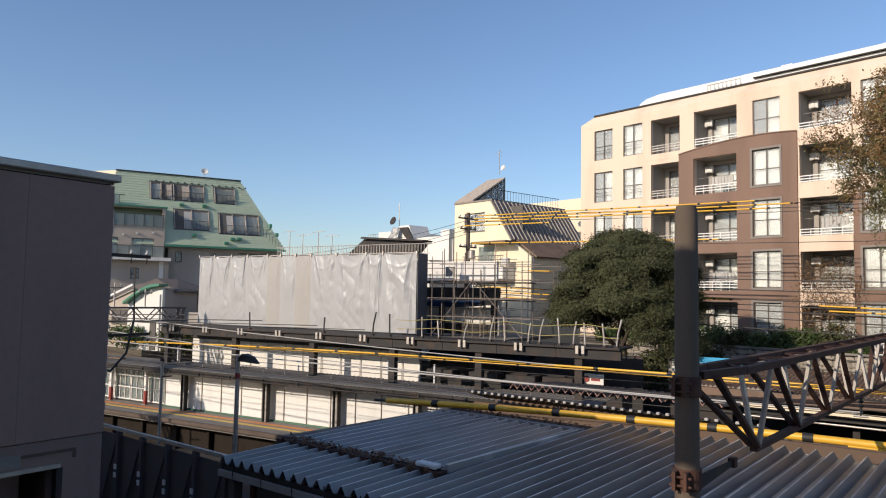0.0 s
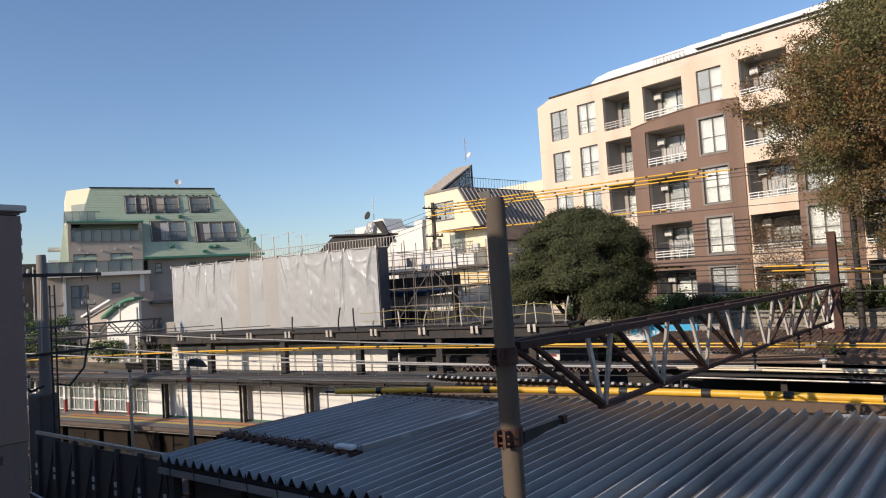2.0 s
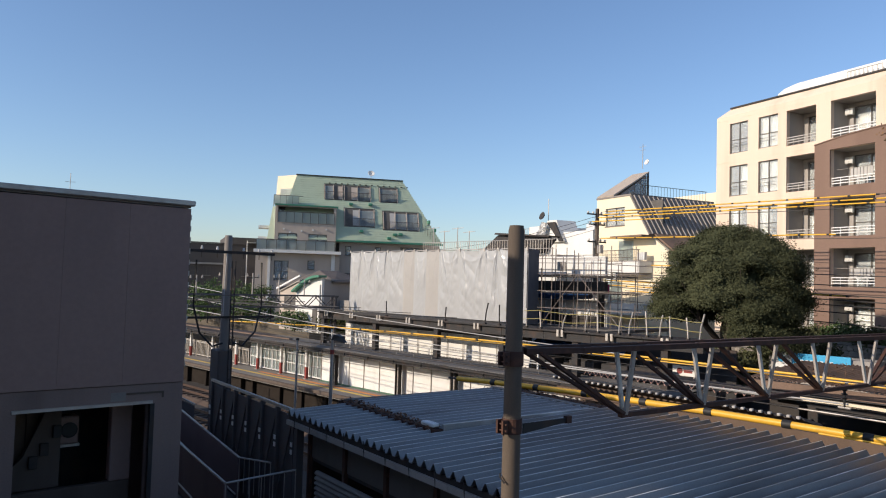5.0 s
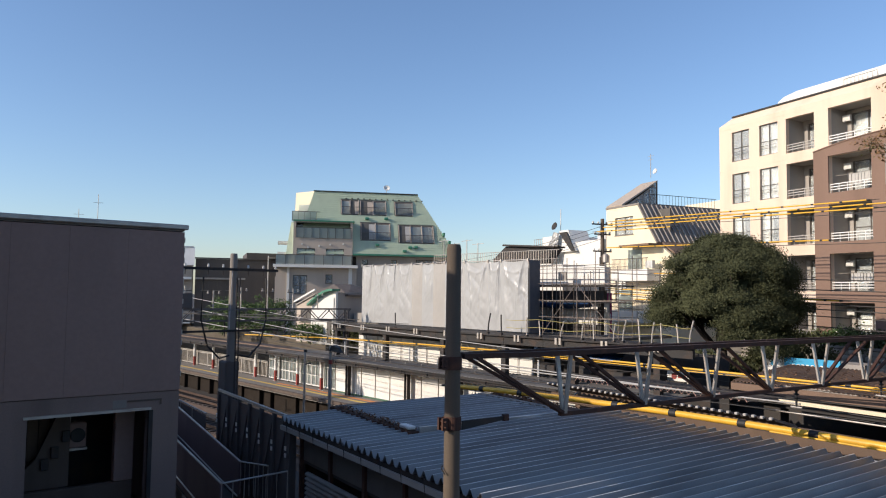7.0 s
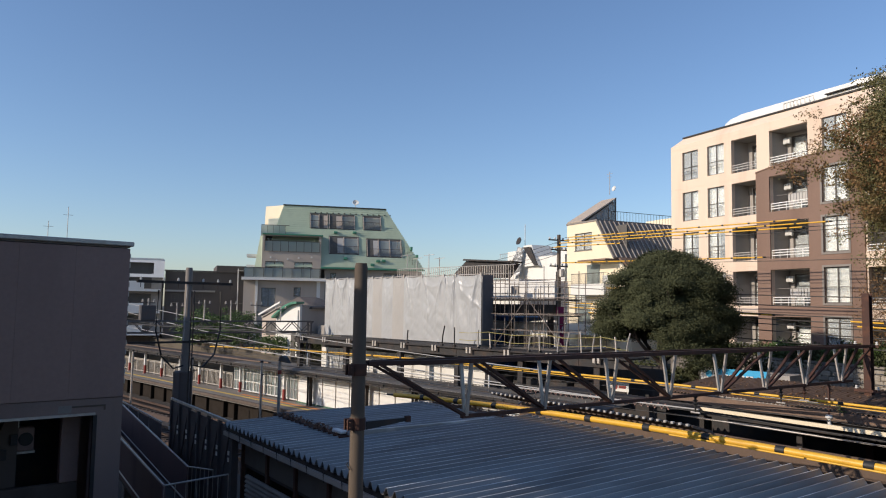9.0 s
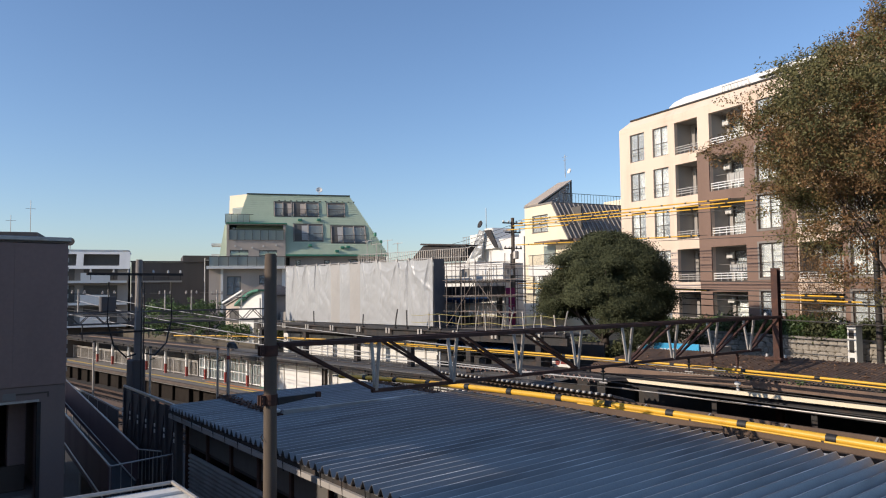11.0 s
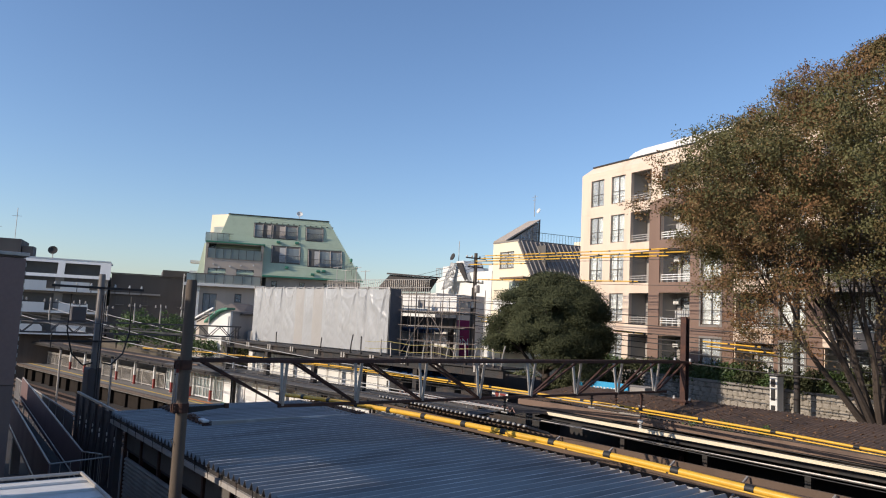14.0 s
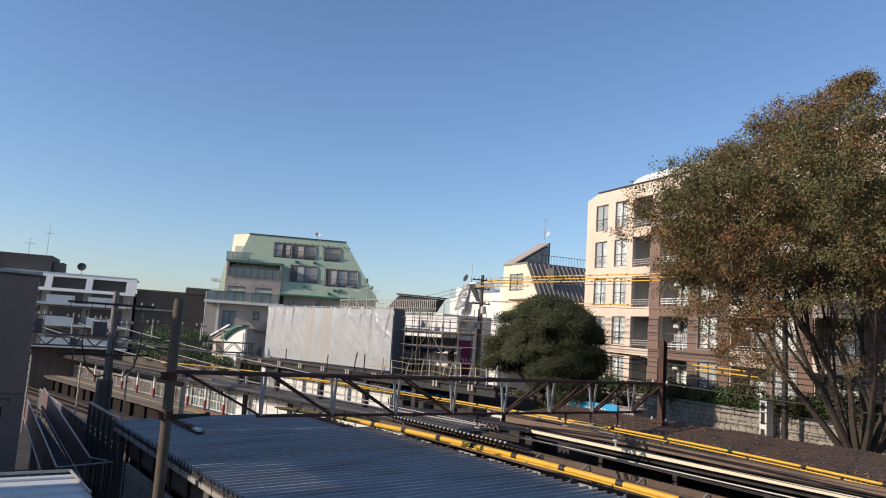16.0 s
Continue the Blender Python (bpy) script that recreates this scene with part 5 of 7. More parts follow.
def canopy_post():
    ob = thing("canopy_post", at(PL, -9.0, 2.2, 0.3), "steel canopy post painted red below and white above", "post", "canopy posts")
    part("lower_shaft", Bld().box(-0.09, -0.09, 0, 0.09, 0.09, 0.8, ch=0.01), M["red_paint"], ob)
    part("upper_shaft", Bld().box(-0.09, -0.09, 0.801, 0.09, 0.09, 2.42, ch=0.01), M["white_paint"], ob)
    part("base_plate", Bld().box(-0.16, -0.16, 0, 0.16, 0.16, 0.03), M["galv"], ob)
    return ob


cp = canopy_post()
for x in (-12.2, -15.4, -18.6, -22.5, -26.4, -30.3, -34.2, -38.1):
    copy_thing(cp, at(PL, x, 2.2, 0.3))


def grey_column():
    ob = thing("canopy_column", at(PL, -5.6, 2.1, 0.3), "grey steel canopy column with double flange", "column", "canopy columns")
    part("flange", Bld().box(-0.16, -0.12, 0, -0.11, 0.12, 2.42), M["dark_steel"], ob)
    part("flange", Bld().box(0.11, -0.12, 0, 0.16, 0.12, 2.42), M["dark_steel"], ob)
    part("web", Bld().box(-0.109, -0.02, 0, 0.109, 0.02, 2.42), M["grey_wall"], ob)
    return ob


gc = grey_column()
for x in (0.6, 5.2, 9.8, 14.4):
    copy_thing(gc, at(PL, x, 2.1, 0.3))


def far_canopy():
    ob = thing("platform_canopy", at(PL, 0, 0, 0), "long low grey platform canopy with dark edge beam", "canopy")
    x = -60.0
    while x < 16.5:
        # sheets right of x = -15 have the paler sunlit look in their colour
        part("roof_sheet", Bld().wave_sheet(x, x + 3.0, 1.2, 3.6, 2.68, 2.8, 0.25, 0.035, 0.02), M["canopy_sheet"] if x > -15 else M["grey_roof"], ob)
        part("edge_beam", Bld().box(x, 1.15, 2.45, x + 2.99, 1.27, 2.66), M["dark_steel"], ob)
        part("gutter", Bld().box(x, 1.03, 2.56, x + 2.99, 1.13, 2.68), M["dark_steel"], ob)
        part("rafter", Bld().bar((x + 1.5, 1.3, 2.56), (x + 1.5, 3.5, 2.68), 0.08, 0.14), M["dark_steel"], ob)
        x += 3.01
    part("purlin", Bld().box(-60, 2.4, 2.6, 16.5, 2.47, 2.68), M["dark_steel"], ob)
    # pipes and cable trays running under and over the edge
    part("pipe", Bld().rod((-60, 0.95, 2.45), (17, 0.95, 2.45), 0.03, 8), M["dark_steel"], ob)
    part("pipe", Bld().rod((-60, 1.5, 2.86), (17, 1.5, 2.86), 0.03, 8), M["dark_steel"], ob)
    part("cable_tray", Bld().box(-40, 2.0, 2.81, -11, 2.25, 2.88), M["old_roof"], ob)
    for i in range(24):
        part("hanger", Bld().box(-40 + i * 2.3, 0.92, 2.4, -39.96 + i * 2.3, 1.02, 2.6), M["dark_steel"], ob)
    # white stub pipes on the roof
    for x in (-7.2, -0.2, 7.6, 10.2, 12.6):
        part("stub_pipe", Bld().rod((x, 2.9, 2.9), (x, 2.9, 3.75), 0.05, 8), M["white_paint"], ob)


far_canopy()


def lamp_post():
    ob = thing("lamp_post", at(ST, -18.5, 12.7, -1.4), "slim grey lamp post with a dark flat lantern", "lamp")
    part("pole", Bld().tube([(0, 0, 0), (0, 0, 6.1), (0.0, 0, 6.5)], [0.075, 0.06, 0.05], 12), M["galv"], ob, smooth=True)
    part("base", Bld().rod((0, 0, 0), (0, 0, 0.3), 0.12, 12), M["concrete"], ob)
    part("arm", Bld().rod((0, 0, 6.42), (0.3, 0, 6.45), 0.035), M["dark_steel"], ob)
    part("lantern", Bld().add([(0.15, -0.14, 6.35), (0.95, -0.05, 6.32), (0.95, 0.05, 6.32), (0.15, 0.14, 6.35), (0.3, -0.12, 6.56), (0.7, -0.05, 6.5), (0.7, 0.05, 6.5), (0.3, 0.12, 6.56)],
                              [(0, 3, 2, 1), (4, 5, 6, 7), (0, 1, 5, 4), (1, 2, 6, 5), (2, 3, 7, 6), (3, 0, 4, 7)]), M["black"], ob, "dark flat lantern")
    part("band", Bld().rod((0, 0, 5.85), (0, 0, 6.0), 0.075, 12), M["red_paint"], ob)


lamp_post()


# ---- tracks at the left ----
def track(q):
    ob = thing("railway_track", at(PL, 0, q, -1.4), "rusty rails on brown sleepers", "track", "tracks")
    part("ballast", Bld().prism([(-110, -1.5, 0), (-110, 1.5, 0), (-110, 1.2, 0.22), (-110, -1.2, 0.22)], (125, 0, 0)), M["ballast"], ob, "brown stone ballast")
    sl = Bld().box(-0.11, -1.05, 0.2, 0.11, 1.05, 0.29).mesh("sleeper")
    sl.materials.append(M["sleeper"])
    for i in range(84):
        part("sleeper", sl, None, ob, "", Matrix.Translation((-62 + i * 0.75, 0, 0)))
    for y in (-0.55, 0.55):
        part("rail", Bld().box(-110, y - 0.055, 0.29, 15, y + 0.055, 0.31).box(-110, y - 0.012, 0.31, 15, y + 0.012, 0.4).box(-110, y - 0.034, 0.4, 15, y + 0.034, 0.44), M["rail"], ob)


for q in (-2.1, -6.0):
    track(q)


# ---- the building site: sheeted storey on a dark deck ----
def site():
    ob = thing("building_site", at(PL, 0, 0, 0), "half-built storey on a dark steel deck", "building")
    # deck beam with pale clips
    x = -8.2
    while x < 19.0:
        part("deck_beam", Bld().box(x, 2.5, 4.46, x + 2.7, 2.7, 4.86), M["dark_steel"], ob)
        part("deck_edge", Bld().box(x, 2.35, 4.87, x + 2.7, 4.2, 4.95), M["dark_steel"], ob)
        for d in (0.9, 1.15):
            part("clip", Bld().box(x + d, 2.3, 4.66, x + d + 0.12, 2.345, 4.98), M["galv"], ob)
        x += 2.72
    for x in (-7.9, -2.4, 3.1, 8.0, 12.6, 17.2):
        part("column", Bld().box(x - 0.16, 2.6, 1.0, x + 0.16, 2.9, 4.45), M["dark_steel"], ob)
    # dark strip over the hoarding paints the shade cast by the deck
    part("upper_back", Bld().box(-8, 4.6, 4.1, 8.3, 4.75, 4.9), M["dark_steel"], ob)
    part("lower_back", Bld().box(-8, 4.62, 1.0, 8.3, 4.78, 4.09), M["white_wall"], ob, "pale hoarding under the deck")
    part("lower_back", Bld().box(8.31, 5.6, 1.0, 19, 5.7, 4.45), M["dark_steel"], ob)
    for i in range(12):
        part("hoarding_post", Bld().rod((-7 + i * 1.3, 4.55, 2.5), (-7 + i * 1.3, 4.55, 4.1), 0.025, 6), M["galv"], ob)
    part("deck_plate", Bld().box(-8.2, 4.21, 4.7, 12.4, 12, 4.86), M["concrete"], ob)
    part("inner_block", Bld().box(-7.2, 4.75, 4.96, 7.9, 5.7, 8.6), M["grey_wall"], ob)


site()


def sheet_cover():
    """The white sheet: hanging panels with creases and a scalloped hem, and its short return."""
    ob = thing("scaffold_sheet", at(PL, 0, 4.4, 0), "creased off-white scaffold sheeting tied along its edges", "sheet")
    edges = [-7.4, -6.1, -4.7, -3.4, -1.85, -0.85, 0.25, 1.35, 3.1, 5.05, 6.1, 8.15]
    zt, zb = 9.02, 5.02
    for k, (a, c) in enumerate(zip(edges, edges[1:])):
        nx, nz = 44, 72
        v, f = [], []
        rnd = random.Random(k + 3)
        flat = 0.25 if k in (4, 6) else 0.6 if k == 5 else 1.0
        last = k >= len(edges) - 3
        # creases that run in from the two ties, bend towards the middle and die away below
        lines = [(side, rnd.uniform(0.02, 0.10) + 0.05 * n, rnd.uniform(0.10, 0.36), rnd.uniform(0.018, 0.045), rnd.uniform(0.016, 0.034), rnd.uniform(0.6, 1.25)) for side in (0, 1) for n in range(3)]
        swag = rnd.uniform(0.06, 0.12)
        for j in range(nz + 1):
            for i in range(nx + 1):
                u, w = i / nx, j / nz
                z = zt - (zt - zb) * w - 0.09 * math.sin(math.pi * u) * (1 - w) ** 4
                x = a + (c - a) * u
                y = 0.05 * math.sin(math.pi * u) * (0.35 + 0.65 * math.sin(math.pi * min(1.0, w * 1.1))) + 0.035 * noise.noise((x * 0.7, 3.0 + k, z * 0.6))
                for side, u0, bend, h, q, e in lines:
                    d = (u if side == 0 else 1 - u) - u0 - bend * math.sin(math.pi * min(1.0, w / e) * 0.8)
                    y += flat * h * math.exp(-(d / q) ** 2) * max(0.0, 1 - w / e)
                y += flat * 0.011 * math.exp(-((w - 0.07 - swag * math.sin(math.pi * u)) / 0.02) ** 2)
                y += flat * (0.05 * abs(noise.noise((x * 1.3 + z * 0.7, k, z * 0.8))) + 0.02 * abs(noise.noise((x * 2.9 - z * 1.4, k, z * 1.7))))
                if last:
                    g = (x - 5.05) / 3.1
                    y += 0.05 * math.sin(13 * g - 9.0 * w * (1.2 - g)) * math.sin(math.pi * w) * (0.3 + g)
                    y += 0.045 * math.exp(-((w - 0.25 - 0.55 * (g - 0.55)) / 0.035) ** 2) * max(0.0, g - 0.2)
                y *= min(1.0, 7 * u, 7 * (1 - u))
                v.append((x, -y, z))
        for j in range(nz):
            for i in range(nx):
                p = j * (nx + 1) + i
                f.append((p, p + 1, p + nx + 2, p + nx + 1))
        b = Bld().add(v, f)
        b.add([(x, y + 0.012, z) for x, y, z in v], f)
        part("sheet_panel", b, M["tarp_plain"] if k in (4, 6) else M["tarp"], ob, "", smooth=True)
    # dark copy of the sheet colour stands for the return's shade
    part("return_panel", Bld().box(8.17, 0.05, 4.98, 8.2, 0.95, 9.0), surface("shaded_sheet", (0.12, 0.13, 0.15), None, 0.7), ob, "dark sheeted return")
    part("top_tube", Bld().rod((-7.5, 0.1, 9.0), (8.2, 0.1, 9.03), 0.03, 8), M["galv"], ob)
    for x in edges:
        part("tie", Bld().box(x - 0.04, -0.06, 8.93, x + 0.04, 0.02, 9.1), M["galv"], ob)


sheet_cover()


def stanchion(x, y, z, h, lean, mat):
    ob = thing("stanchion", at(PL, x, y, z), "short leaning guardrail stanchion on the deck edge", "post", "deck stanchions")
    part("tube", Bld().tube([(0, 0, 0), (lean * 0.3, 0, h * 0.5), (lean, 0.02, h)], 0.038, 8), mat, ob, smooth=True)
    part("foot", Bld().box(-0.07, -0.07, 0, 0.07, 0.07, 0.08), M["dark_steel"], ob)
    return ob


rs = random.Random(4)
for i, x in enumerate((-6.6, -1.2, 3.9, 6.9, 7.9, 9.7, 10.6, 11.9, 13.2, 13.9, 15.0, 15.5, 16.4, 17.0, 17.5, 18.3, 18.8)):
    stanchion(x, 2.55, 4.95, rs.uniform(0.75, 1.15), rs.uniform(-0.12, 0.25), M["galv"] if i > 4 else M["dark_steel"])
for d, z in ((0.0, 5.85), (0.03, 5.45)):
    pts = []
    for i in range(60):
        x = 8.3 + i * 0.18
        pts.append((x, 2.5 + d, z - 0.12 * abs(math.sin(x * 0.9)) + 0.05 * noise.noise((x, d, 0))))
    wire("guard_rope", pts, 0.015, surface("yellow_rope", (0.42, 0.36, 0.12), None, 0.8), "yellow and black guard rope tied between stanchions", "rope", PL, 5)


def scaffold():
    ob = thing("scaffold", at(PL, 8.4, 4.6, 0), "tube scaffold with plank decks beside the sheeted storey", "scaffold")
    xs, ys = [0.3, 1.5, 2.6, 3.8, 5.2], [0.4, 1.6, 4.2]
    rr = random.Random(9)
    for x in xs:
        for y in ys:
            part("standard", Bld().rod((x, y, 4.9), (x + rr.uniform(-0.04, 0.04), y, 9.0 + rr.uniform(-0.8, 0.5)), 0.022, 6), M["tube_steel"], ob)
    for y in ys:
        for z in (5.9, 6.8, 7.7, 8.5):
            part("ledger", Bld().rod((0.0, y, z), (5.6, y, z + rr.uniform(-0.05, 0.05)), 0.019, 6), M["tube_steel"], ob)
    for z in (6.75, 7.6):
        part("plank_deck", Bld().box(0.1, 0.5, z - 0.05, 5.4, 1.5, z), M["dark_steel"], ob)
    part("brace", Bld().rod((0.3, 0.38, 5.0), (2.6, 0.38, 7.7), 0.019, 6), M["tube_steel"], ob)
    part("brace", Bld().rod((5.2, 0.38, 5.0), (2.6, 0.38, 7.7), 0.019, 6), M["tube_steel"], ob)
    # dark steel frame of the storey, and its walls
    part("frame_beam", Bld().box(-2.4, 2.1, 6.75, 3.1, 2.4, 7.35), M["dark_steel"], ob)
    part("frame_beam", Bld().box(-2.4, 2.1, 7.55, 3.4, 2.5, 7.68), M["dark_steel"], ob)
    for x in (-2.4, -0.3, 2.7):
        part("frame_post", Bld().box(x, 2.1, 4.96, x + 0.22, 2.4, 6.74), M["dark_steel"], ob)
    part("white_wall", Bld().box(-2.4, 2.75, 7.7, 2.7, 2.95, 8.72), M["white_wall"], ob, "white wall of the half-built storey")
    part("dark_wall", Bld().box(-2.4, 2.5, 4.96, 2.6, 2.6, 5.5), M["dark_steel"], ob)
    part("white_wall", Bld().box(-2.4, 2.75, 4.96, 2.9, 2.95, 6.7), M["white_wall"], ob, "white lower wall of the half-built storey")
    part("rolled_sheet", Bld().tube([(-2.2, 1.95, 6.62), (-0.6, 1.9, 6.55), (0.9, 1.95, 6.5), (2.4, 1.9, 6.58)], [0.16, 0.2, 0.18, 0.15], 10), M["blue_sheet"], ob, "rolled blue-grey sheeting on the beam", smooth=True)
    part("stacked_sheets", Bld().box(-1.9, 1.8, 4.96, -0.5, 2.08, 5.7, ch=0.05), M["blue_sheet"], ob, "bundled dark blue sheeting")
    rr = random.Random(2)
    for i in range(16):
        x = -2.3 + i * 0.36
        z = rr.choice((7.0, 7.7, 8.6))
        part("standard", Bld().rod((x, 0.9 + 0.8 * (i % 2), 4.96), (x, 0.9 + 0.8 * (i % 2), z + rr.uniform(-0.2, 0.6)), 0.021, 6), M["tube_steel"] if i % 3 else M["dark_steel"], ob)
    for z in (5.6, 6.3, 8.0, 8.35, 8.75):
        part("ledger", Bld().rod((-2.4, 1.9, z), (4.2, 1.9, z + rr.uniform(-0.06, 0.06)), 0.018, 6), M["tube_steel"], ob)
    part("tool_board", Bld().box(0.2, 1.85, 7.9, 0.75, 1.9, 8.4), M["grey_wall"], ob)


scaffold()
# blue sheeting in the shade under the deck
b = Bld()
v, f = [], []
for i in range(31):
    for j in range(7):
        v.append((9.4 + i * 0.18, 3.3 + j * 0.1, 4.05 + j * 0.06 + 0.12 * noise.noise((i * 0.5, j * 0.9, 2))))
for i in range(30):
    for j in range(6):
        p = i * 7 + j
        f.append((p, p + 7, p + 8, p + 1))
b.add(v, f)
b.add([(x, y + 0.02, z - 0.02) for x, y, z in v], f)
solid("blue_tarpaulin", b, M["blue_sheet"], "crumpled blue tarpaulin on stacked material", "tarpaulin", m=PL)
for i, (x, y) in enumerate(((10.2, 3.6), (12.4, 3.7), (14.3, 3.6), (15.9, 3.9))):
    solid("crate", Bld().box(x - 0.7, y - 0.3, 3.12, x + 0.7, y + 0.5, 3.5, ch=0.03).box(x - 0.5, y - 0.2, 3.5, x + 0.3, y + 0.3, 3.56 if i else 3.54, ch=0.02), M["dark_steel"], "dark crate of building material in the shade", "crate", "site crates", m=PL)


# ---- stepped corrugated canopies and the old brown roof across the tracks ----
M["rust_end"] = surface("pale_rust", (0.52, 0.33, 0.27), (0.36, 0.2, 0.15), 0.85, scale=5, stain=0.3)


def stepped_canopy():
    ob = thing("stepped_canopy", at(ST, 0, 0, 0), "stepped corrugated canopy with bright scalloped edges", "canopy")
    x = -17.5
    while x < -7.9:
        sh = part("lower_sheet", Bld().wave_sheet(x, x + 1.5, 22.37, 23.6, 3.27, 2.95, 0.3, 0.1), M["grey_roof"], ob)
        # pale caps put the sunlit ends of the sheet crests into colour
        for i in range(5):
            part("ridge_cap", Bld().box(x + 0.095 + i * 0.3, 22.25, 3.30, x + 0.205 + i * 0.3, 22.365, 3.38, ch=0.015), M["curtain"], sh, "pale cap painting a sunlit sheet end")
        x += 1.5
    x = -15.6
    while x < -8.4:
        y0 = 23.3 + 0.1444 * (x + 8)
        sh = part("upper_sheet", Bld().wave_sheet(x, x + 1.8, y0, 25.4, 3.66, 3.5, 0.3, 0.15), M["grey_roof"], ob)
        zz = Bld().tube([(x + i * 0.15, y0 - 0.03, 3.64 + 0.19 * (i % 2)) for i in range(13)], 0.02, 5)
        part("sheet_end", zz, M["rust_end"], sh, "pale rusty zigzag sheet end")
        x += 1.8
    part("beam", Bld().box(-17.5, 22.6, 2.6, 24, 22.75, 2.95), M["dark_wood"], ob)
    part("back", Bld().box(-17.5, 24.0, 0.3, 24, 24.1, 2.9), M["dark_wood"], ob)
    rng = random.Random(8)
    for i in range(15):
        x = -16.5 + i * 2.7 + rng.uniform(-0.6, 0.6)
        brd = part("hanging_sign", Bld().box(x, 22.52, 1.9 + rng.uniform(0, 0.2), x + rng.uniform(0.7, 1.5), 22.57, 2.5, ch=0.01), M["grey_wall"] if i % 3 else M["curtain"], ob, "small hanging platform sign")
        part("bar", Bld().box(x + 0.12, 22.505, 2.22, x + 0.55, 22.518, 2.3), M["black"], brd)
    for i in range(16):
        x = -17.2 + i * 2.6
        part("bracket", Bld().bar((x, 22.7, 2.2), (x, 23.9, 2.9), 0.06), M["galv"], ob)


stepped_canopy()


def brown_canopy():
    ob = thing("old_canopy", at(ST, 0, 0, 0), "old brown slate canopy roof with white fascia and weeds", "canopy")
    x = -10.5
    k = 0
    while x < 26:
        part("roof_sheet", Bld().wave_sheet(x, x + 1.79, 25.2 + 0.1 * (k % 2), 28.9, 4.0 + 0.035 * (k % 2), 4.4 + 0.035 * (k % 2), 0.1493, 0.06, 0.02), M["old_roof"], ob)
        x += 1.80
        k += 1
    part("roof_sheet", Bld().box(-10.5, 28.92, 4.2, 26, 29.1, 4.42), M["old_roof"], ob)
    x = -10.5
    while x < 26:
        part("back_slope", Bld().wave_sheet(x, x + 3.6, 29.12, 31.8, 4.38, 3.9, 0.13, 0.03, 0.02), M["old_roof"], ob)
        x += 3.6
    part("fascia", Bld().box(-9.3, 24.85, 3.49, 26, 24.95, 3.61), M["house_cream"], ob, "cream painted fascia in sun")
    rng = np.random.default_rng(12)
    n = 5200
    pos = np.stack([rng.uniform(-10.4, 25, n), 25.3 + 3.6 * rng.random(n) ** 1.3, np.zeros(n)], 1)
    pos[:, 2] = 4.07 + (pos[:, 1] - 25.2) * 0.108 + rng.uniform(0, 0.03, n)
    a = rng.normal(size=(n, 3)) * np.array([1, 1, 0.25])
    a /= np.linalg.norm(a, axis=1, keepdims=True)
    c = np.cross(a, np.array((0, 0, 1.0)) + rng.normal(size=(n, 3)) * 0.3)
    s = rng.uniform(0.03, 0.07, (n, 1))
    v = np.stack([pos - a * s, pos + c * s * 0.55, pos + a * s, pos - c * s * 0.55], 1).reshape(-1, 3)
    me = bpy.data.meshes.new("leaf_litter")
    me.from_pydata(v.tolist(), [], np.arange(n * 4).reshape(-1, 4).tolist())
    o = part("leaf_litter", me, surface("dead_leaf", (0.30, 0.16, 0.075), (0.2, 0.11, 0.055), 0.8, stain=0.3, vary=0.5, bump=0), ob, "dead leaves strewn over the roof")
    o["kind"] = "stuff"
    part("soffit", Bld().box(-9.3, 24.96, 3.3, 26, 28.8, 3.36), M["dark_steel"], ob)
    part("edge_board", Bld().box(-10.5, 25.1, 3.7, 26, 25.18, 3.98), M["old_roof"], ob)
    part("lower_rail", Bld().box(-8.8, 23.2, 2.58, 26, 23.3, 2.64), M["house_cream"], ob)
    part("conduit", Bld().rod((-10, 24.3, 3.3), (26, 24.3, 3.3), 0.03, 8), M["galv"], ob)
    for i in range(10):
        x = -9 + i * 3.6
        part("post", Bld().box(x, 25.8, -0.3, x + 0.2, 26.0, 3.29), M["dark_steel"], ob)
    part("back_wall", Bld().box(-10.5, 28.5, -0.3, 26, 28.6, 3.29), M["dark_steel"], ob)


brown_canopy()
solid("platform_far", Bld().box(-14, 23.2, -1.39, 26, 28.49, -0.2), M["platform"], "shaded asphalt platform under the old canopy", "platform", kind="structure", m=ST)
for q in (19.4, 21.6):
    for dy in (-0.55, 0.55):
        solid("rail", Bld().box(-15, q + dy - 0.034, -1.2, 30, q + dy + 0.034, -1.05), M["rail"], "rusty rail in the shade between platforms", "rail", "near rails", m=ST)

# overhead lines along the tracks
for y, z in ((25.1, 3.75), (24.6, 4.15), (23.0, 4.0), (18.4, 4.45), (21.0, 3.9), (19.6, 4.9)):
    left = (-45, y - 4.0, z + 0.25)
    wire("contact_wire", sag(left, (-3.92, y, z), 0.18) + sag((-3.92, y, z), (26, y, z), 0.12)[1:], 0.011, M["wire"], "taut overhead line along the tracks", "wire", ST)
for k, (a, c) in enumerate((((-60, 14.5, 6.6), (-8, 22.0, 3.9)), ((-60, 15.0, 7.2), (-3.9, 24.4, 4.3)), ((-60, 10.8, 6.3), (-3.9, 18.4, 4.5)))):
    wire("feeder_wire", sag(a, c, 0.5), 0.022, M["white_wire"], "pale slack feeder wire", "wire", ST)


# ---- unseen wall added behind the walkway to lay shade over the near roofs ----
# its two holes let sun through to the cabinet roof and mossy pier
b = wall_mesh(-34, 60, -1.4, 11.45, [(-7.2, 5.0, -3.2, 9.6), (8.7, 7.9, 10.7, 9.4)], -2.6, -1.4)
solid("wall_behind", b, M["lb_wall"], "unseen grey wall added behind the walkway to cast shade", "building", kind="structure", m=ST)


